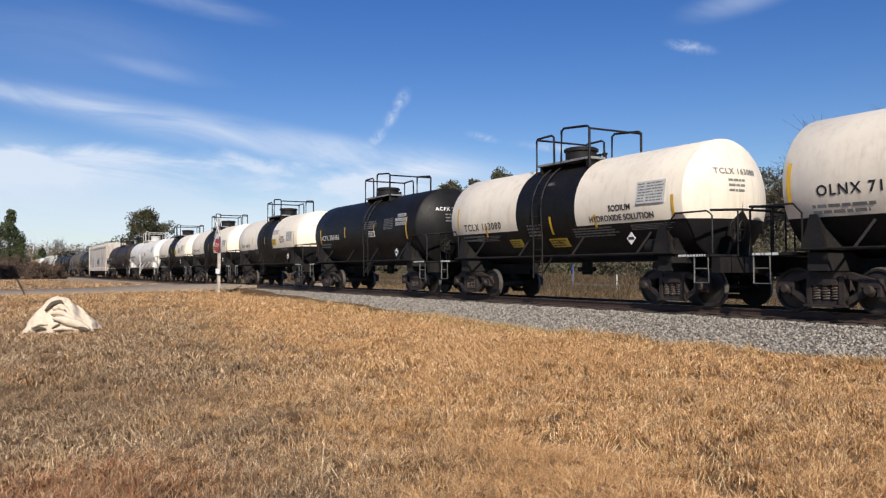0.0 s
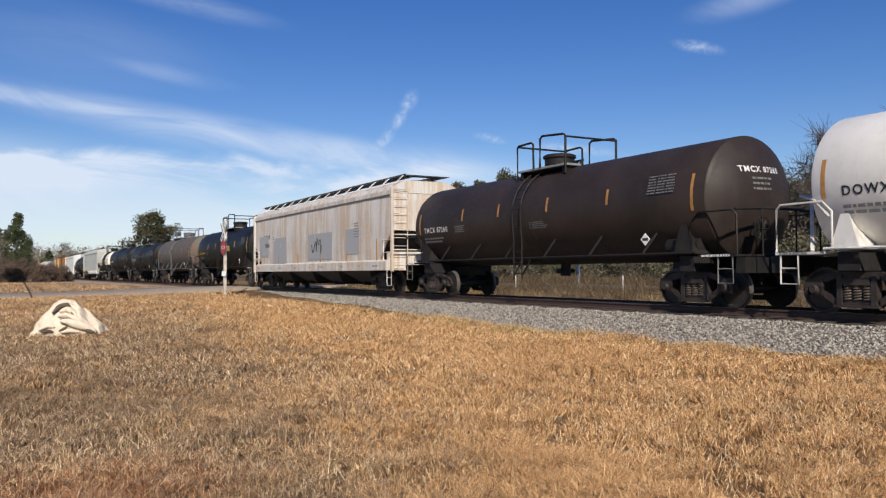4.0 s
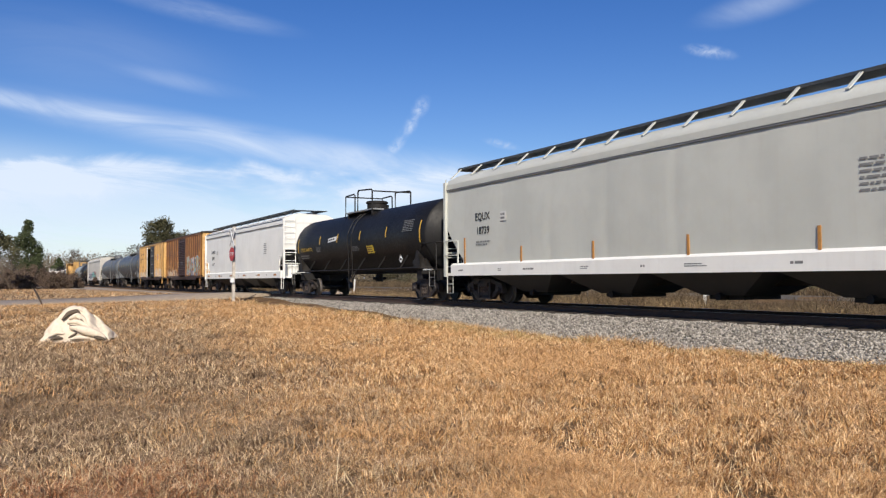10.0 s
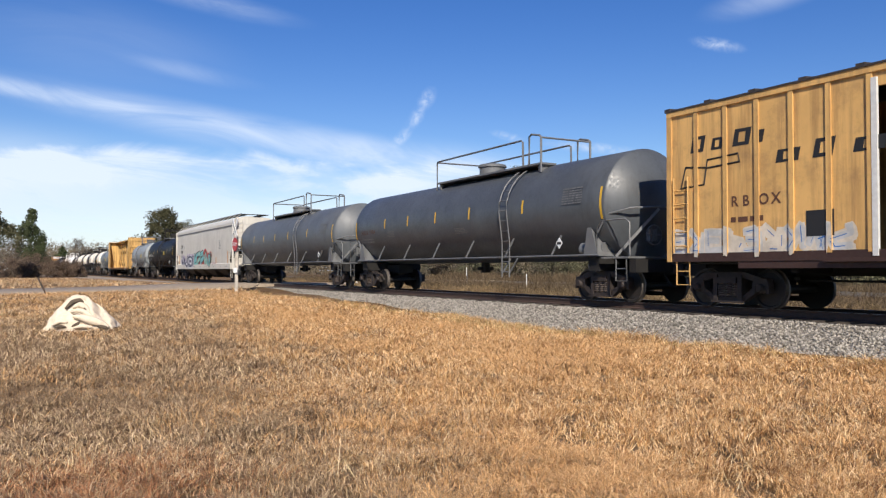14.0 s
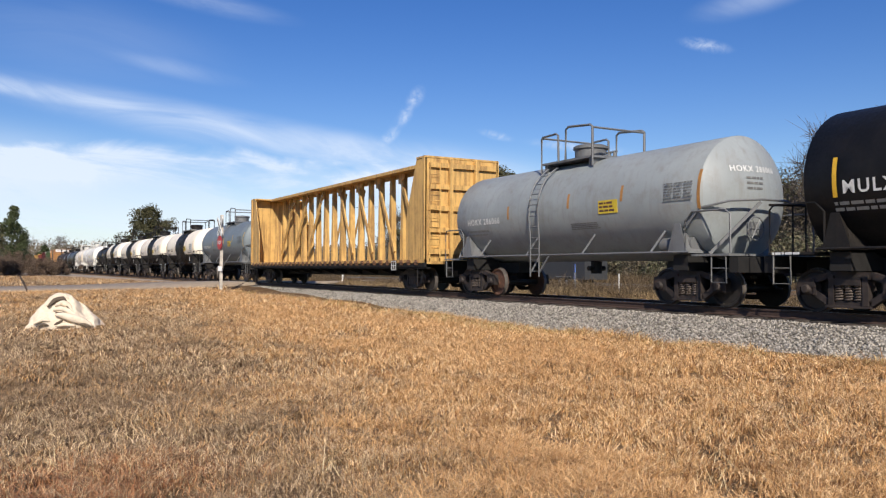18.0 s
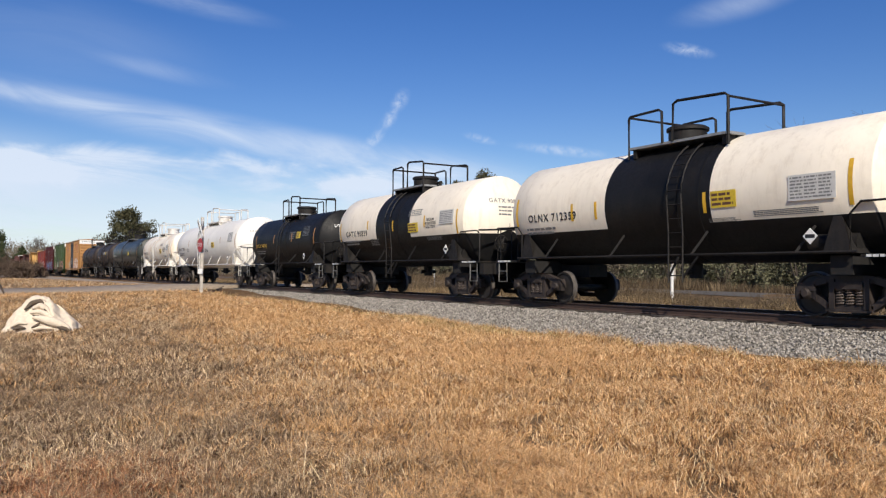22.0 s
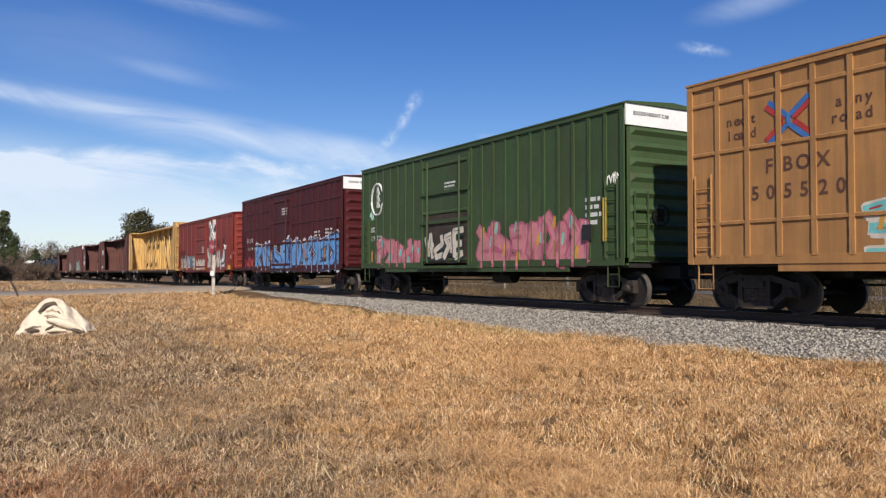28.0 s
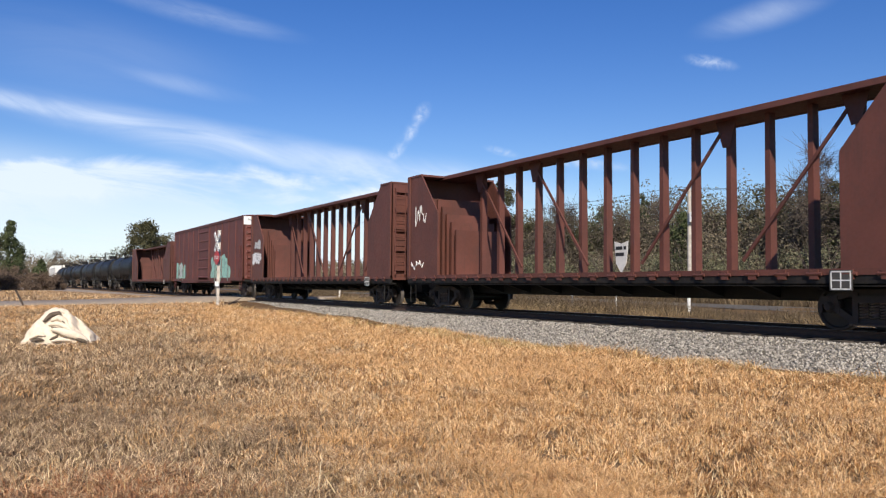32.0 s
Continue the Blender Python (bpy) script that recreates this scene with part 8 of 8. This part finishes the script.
def leaf_cloud(centres, radii, count, size, rng):
    """Small triangles scattered in several clumps."""
    k = rng.integers(0, len(centres), count)
    d = rng.normal(size=(count, 3))
    d /= np.linalg.norm(d, axis=1)[:, None]
    p = centres[k] + d * (radii[k] * rng.random((count, 1)) ** 0.45)
    a, b = rng.normal(size=(count, 3)), rng.normal(size=(count, 3))
    a /= np.linalg.norm(a, axis=1)[:, None]
    b = np.cross(a, b)
    b /= np.linalg.norm(b, axis=1)[:, None]
    s = size * rng.uniform(0.5, 1.4, (count, 1))
    P = np.stack([p - a * s, p + a * s, p + b * s * 1.1], 1).reshape(-1, 3)
    return P, np.arange(count * 3).reshape(-1, 3)


def crown_part(P, F, mat, parent, name="crown"):
    me = bpy.data.meshes.new(name)
    me.from_pydata(P.tolist(), [], F.tolist())
    me.materials.append(mat)
    ob = new(name, me)
    ob.parent = parent
    return ob


def limbs(h, spread, n, rng, start=0.25, twig=2, r0=None):
    s = Shape()
    r0 = r0 or h * 0.022
    bend = rng.normal(size=(5, 2)) * h * 0.012
    tr = [(bend[i][0] * i * 0.5, bend[i][1] * i * 0.5, h * 0.9 * i / 4) for i in range(5)]
    s.tube(tr, 0, 7, 0, [r0, r0 * 0.8, r0 * 0.6, r0 * 0.38, r0 * 0.12])
    tips = []
    for k in range(n):
        f = start + (0.95 - start) * (k + rng.random()) / n
        z = h * 0.9 * f
        i = min(3, int(f * 4))
        base = Vector(tr[i]).lerp(Vector(tr[i + 1]), f * 4 - i)
        a = rng.uniform(0, 6.28)
        ln = spread * (1.15 - f) * rng.uniform(0.7, 1.2)
        tip = base + Vector((math.cos(a) * ln, math.sin(a) * ln, ln * rng.uniform(0.35, 0.8)))
        mid = base.lerp(tip, 0.5) + Vector((0, 0, -0.05 * ln))
        rr = r0 * 0.42 * (1.1 - f)
        s.tube([base, mid, tip], 0, 5, 0, [rr, rr * 0.6, rr * 0.15])
        tips.append(tip)
        for j in range(twig):
            q = base.lerp(tip, rng.uniform(0.35, 0.95))
            e = q + Vector(rng.normal(size=3)) * ln * 0.28 + Vector((0, 0, 0.15 * ln))
            s.tube([q, q.lerp(e, 0.6), e], 0, 4, 0, [rr * 0.35, rr * 0.2, rr * 0.05])
            tips.append(e)
    return s, tips


def tree(x, y, h, spread, kind, seed, label, count=2600, leaf=0.16, group="trees beside the railway", dense=False):
    rng = np.random.default_rng(seed)
    t = thing("tree", label, "tree", group, m=pose(x, y, float(gz(x, y)) - 0.05))
    if kind == "bare":
        s, tips = limbs(h * 1.1, spread * 1.25, 26, rng, 0.2, 9)
        part("trunk", s, bark, t)
        tw = Shape()
        for q in tips:
            for j in range(5):
                e = q + Vector(rng.normal(size=3)) * h * 0.06 + Vector((0, 0, h * 0.03))
                tw.tube([q, e], 0, 3, 0, [h * 0.0016, h * 0.0006])
        part("twig_crown", tw, bark, t)
        return t
    s, tips = limbs(h, spread, 12 if kind == "cedar" else 16, rng, 0.12 if kind == "cedar" else 0.3)
    part("trunk", s, bark, t)
    if kind == "cedar":
        zs = rng.uniform(0.1, 1.0, 60)
        a = rng.uniform(0, 6.28, 60)
        r = spread * (1.05 - zs) ** 0.8 * rng.uniform(0.3, 1.0, 60)
        c = np.stack([r * np.cos(a), r * np.sin(a), zs * h], 1)
        rad = (0.10 + 0.16 * (1 - zs)) * spread * rng.uniform(0.7, 1.5, 60)
    else:
        c = np.array([tuple(q) for q in tips])
        k = 130 if dense else 46
        c = c[rng.integers(0, len(c), k)] + rng.normal(size=(k, 3)) * spread * 0.10
        c[:, 2] = np.maximum(c[:, 2], h * 0.32) if not dense else rng.uniform(0.12, 0.92, len(c)) * h
        if dense:
            c[:, :2] = rng.normal(size=(len(c), 2)) * spread * 0.42 * np.sqrt(np.clip(1.05 - (c[:, 2:3] / h - 0.4) ** 2 * 2.6, 0.05, 1))
        rad = spread * rng.uniform(0.13, 0.30, k)
    P, F = leaf_cloud(c, rad[:, None], count, leaf, rng)
    crown_part(P, F, leaf_cedar if kind == "cedar" else leaf_oak, t)
    return t


def bush(x, y, w, h, seed, mat=None, count=900, leaf=0.12, label="dry brown brush beside the track"):
    rng = np.random.default_rng(seed)
    b = thing("bush", label, "bush", "brush beside the railway", m=pose(x, y, float(gz(x, y)) - 0.05))
    s = Shape()
    for k in range(14):
        a, l = rng.uniform(0, 6.28), rng.uniform(0.5, 1.0)
        e = Vector((math.cos(a) * w * 0.5 * l, math.sin(a) * w * 0.5 * l, h * rng.uniform(0.6, 1.1)))
        s.tube([(0, 0, 0), e * 0.5 + Vector((0, 0, h * 0.1)), e], 0, 4, 0, [h * 0.012, h * 0.008, h * 0.002])
    part("stem", s, bark, b)
    c = np.stack([rng.normal(size=22) * w * 0.28, rng.normal(size=22) * w * 0.28, rng.uniform(0.1, 0.85, 22) * h], 1)
    P, F = leaf_cloud(c, (rng.uniform(0.12, 0.3, 22) * h)[:, None], count, leaf, rng)
    crown_part(P, F, mat or leaf_brush, b, "foliage")
    return b


# beyond the track
for i, (x, y, h, sp) in enumerate([(-84, 49, 13.0, 3.6), (-78, 48, 12.4, 3.2), (-72, 48.5, 13.2, 3.4), (-92, 51, 11.5, 3.3)]):
    tree(x, y, h, sp, "oak", 100 + i, "tall dark green tree behind the track", 8000, 0.12)
tree(-175, 29, 14.5, 5.0, "oak", 110, "dense dark green tree behind the track", 20000, 0.17, dense=True)
tree(-182, 33, 12.0, 4.2, "oak", 111, "dense dark green tree behind the track", 13000, 0.17, dense=True)
line = random.Random(5)
for i in range(62):
    x = -100 + 1.3 * i
    k = ("oak", "bare", "oak", "bare", "cedar", "bare")[i % 6]
    h = line.uniform(7.2, 9.6) + (2.2 if x > -36 else 0)
    tree(x + line.uniform(-1, 1), 51 + line.uniform(-3, 8), h, line.uniform(2.6, 3.6), k, 200 + i, {"oak": "dull green tree in winter leaf", "bare": "leafless grey tree in the wood", "cedar": "dark evergreen tree in the wood"}[k], 5600, 0.095)


def wood_mass(name, label, mat, x0, x1, y0, y1, top, count, size, seed):
    """Undergrowth and far crowns of the wood, too many to count."""
    rng = np.random.default_rng(seed)
    x, y = rng.uniform(x0, x1, count), rng.uniform(y0, y1, count)
    h = top * (0.55 + 0.6 * vnoise(x, y, 2.6, seed)) * (0.8 + 0.4 * vnoise(x, y, 0.9, seed + 1))
    p = np.stack([x, y, gz(x, y) + h * rng.random(count) ** 0.6], 1)
    a, b = rng.normal(size=(count, 3)), rng.normal(size=(count, 3))
    a /= np.linalg.norm(a, axis=1)[:, None]
    b = np.cross(a, b)
    b /= np.linalg.norm(b, axis=1)[:, None]
    s = size * rng.uniform(0.4, 1.4, (count, 1))
    bulk_mesh(name, np.stack([p - a * s, p + a * s, p + b * s * 1.2], 1).reshape(-1, 3), np.arange(count * 3).reshape(-1, 3), mat, label, "wood")


wood_mass("undergrowth", "dense dull brown undergrowth of the wood", wood_brush, -106, -16, 49, 60, 6.6, 260000, 0.095, 71)
wood_mass("far_wood", "dense dull green crowns deep in the wood", wood_green, -106, -16, 53, 70, 9.2, 250000, 0.115, 73)
wood_mass("horizon_wood", "thin brown wood along the horizon", wood_brush, -430, -345, -60, 230, 12.0, 130000, 0.34, 77)
wood_mass("far_brush", "dull brown brush along the far track", wood_brush, -300, -104, 44, 60, 4.6, 70000, 0.16, 79)
for i in range(76):
    x = -104 + 1.12 * i
    bush(x, 46.5 + line.uniform(-2, 5), line.uniform(3, 5), line.uniform(2.4, 5.0), 300 + i, [wood_brush, wood_green][i % 2], 2600, 0.085, ["dry brown brush before the wood", "dull green brush before the wood"][i % 2])
tree(-14.5, 47, 15.5, 5.0, "bare", 260, "tall leafless tree behind the track")
tree(-19.0, 49, 12.5, 4.4, "bare", 261, "leafless tree behind the track")
# far left, this side of the track
tree(-126, 3.3, 9.4, 3.3, "cedar", 401, "dark evergreen tree beside the track", 9000, 0.13)
tree(-104, -1.8, 8.8, 3.2, "oak", 402, "dull green tree beside the track", 7500, 0.13)
tree(-118, -8.0, 9.0, 3.4, "oak", 403, "dull green tree beside the track", 2400, 0.16)
for i in range(14):
    bush(-108 - line.uniform(0, 16), -10 + 1.4 * i, line.uniform(3, 4.5), line.uniform(2.2, 3.4), 420 + i, leaf_brush, 7500, 0.065)
for i in range(16):
    k = ("bare", "oak", "cedar")[i % 3]
    tree(-330 - line.uniform(0, 60), 4 + 7.5 * i, line.uniform(8, 14), line.uniform(4, 6), k, 440 + i, {"oak": "distant dull green tree on the horizon", "bare": "distant leafless tree on the horizon", "cedar": "distant evergreen tree on the horizon"}[k], 900, 0.5, "distant trees")


ROAD_Z = 0.31


def motions():
    for car, u in CARS:
        walk(car, [(t, pose(u + SPEED * t + d, TRACK_Y, RAIL_Z)) for t, d in DRIFT])
    for ob, x in ((PICKUP, 0.0), (TRAILER, 6.6)):
        walk(ob, [(t, pose(-36.9 + x - 28.0 * (t - 17.4), 38.0, ROAD_Z)) for t in (0, 16, 32)])
    walk(backdrop, [(0, pose(0, 0, 0)), (32, pose(0, 0, 0, 0, 0, -1.35))])


motions()
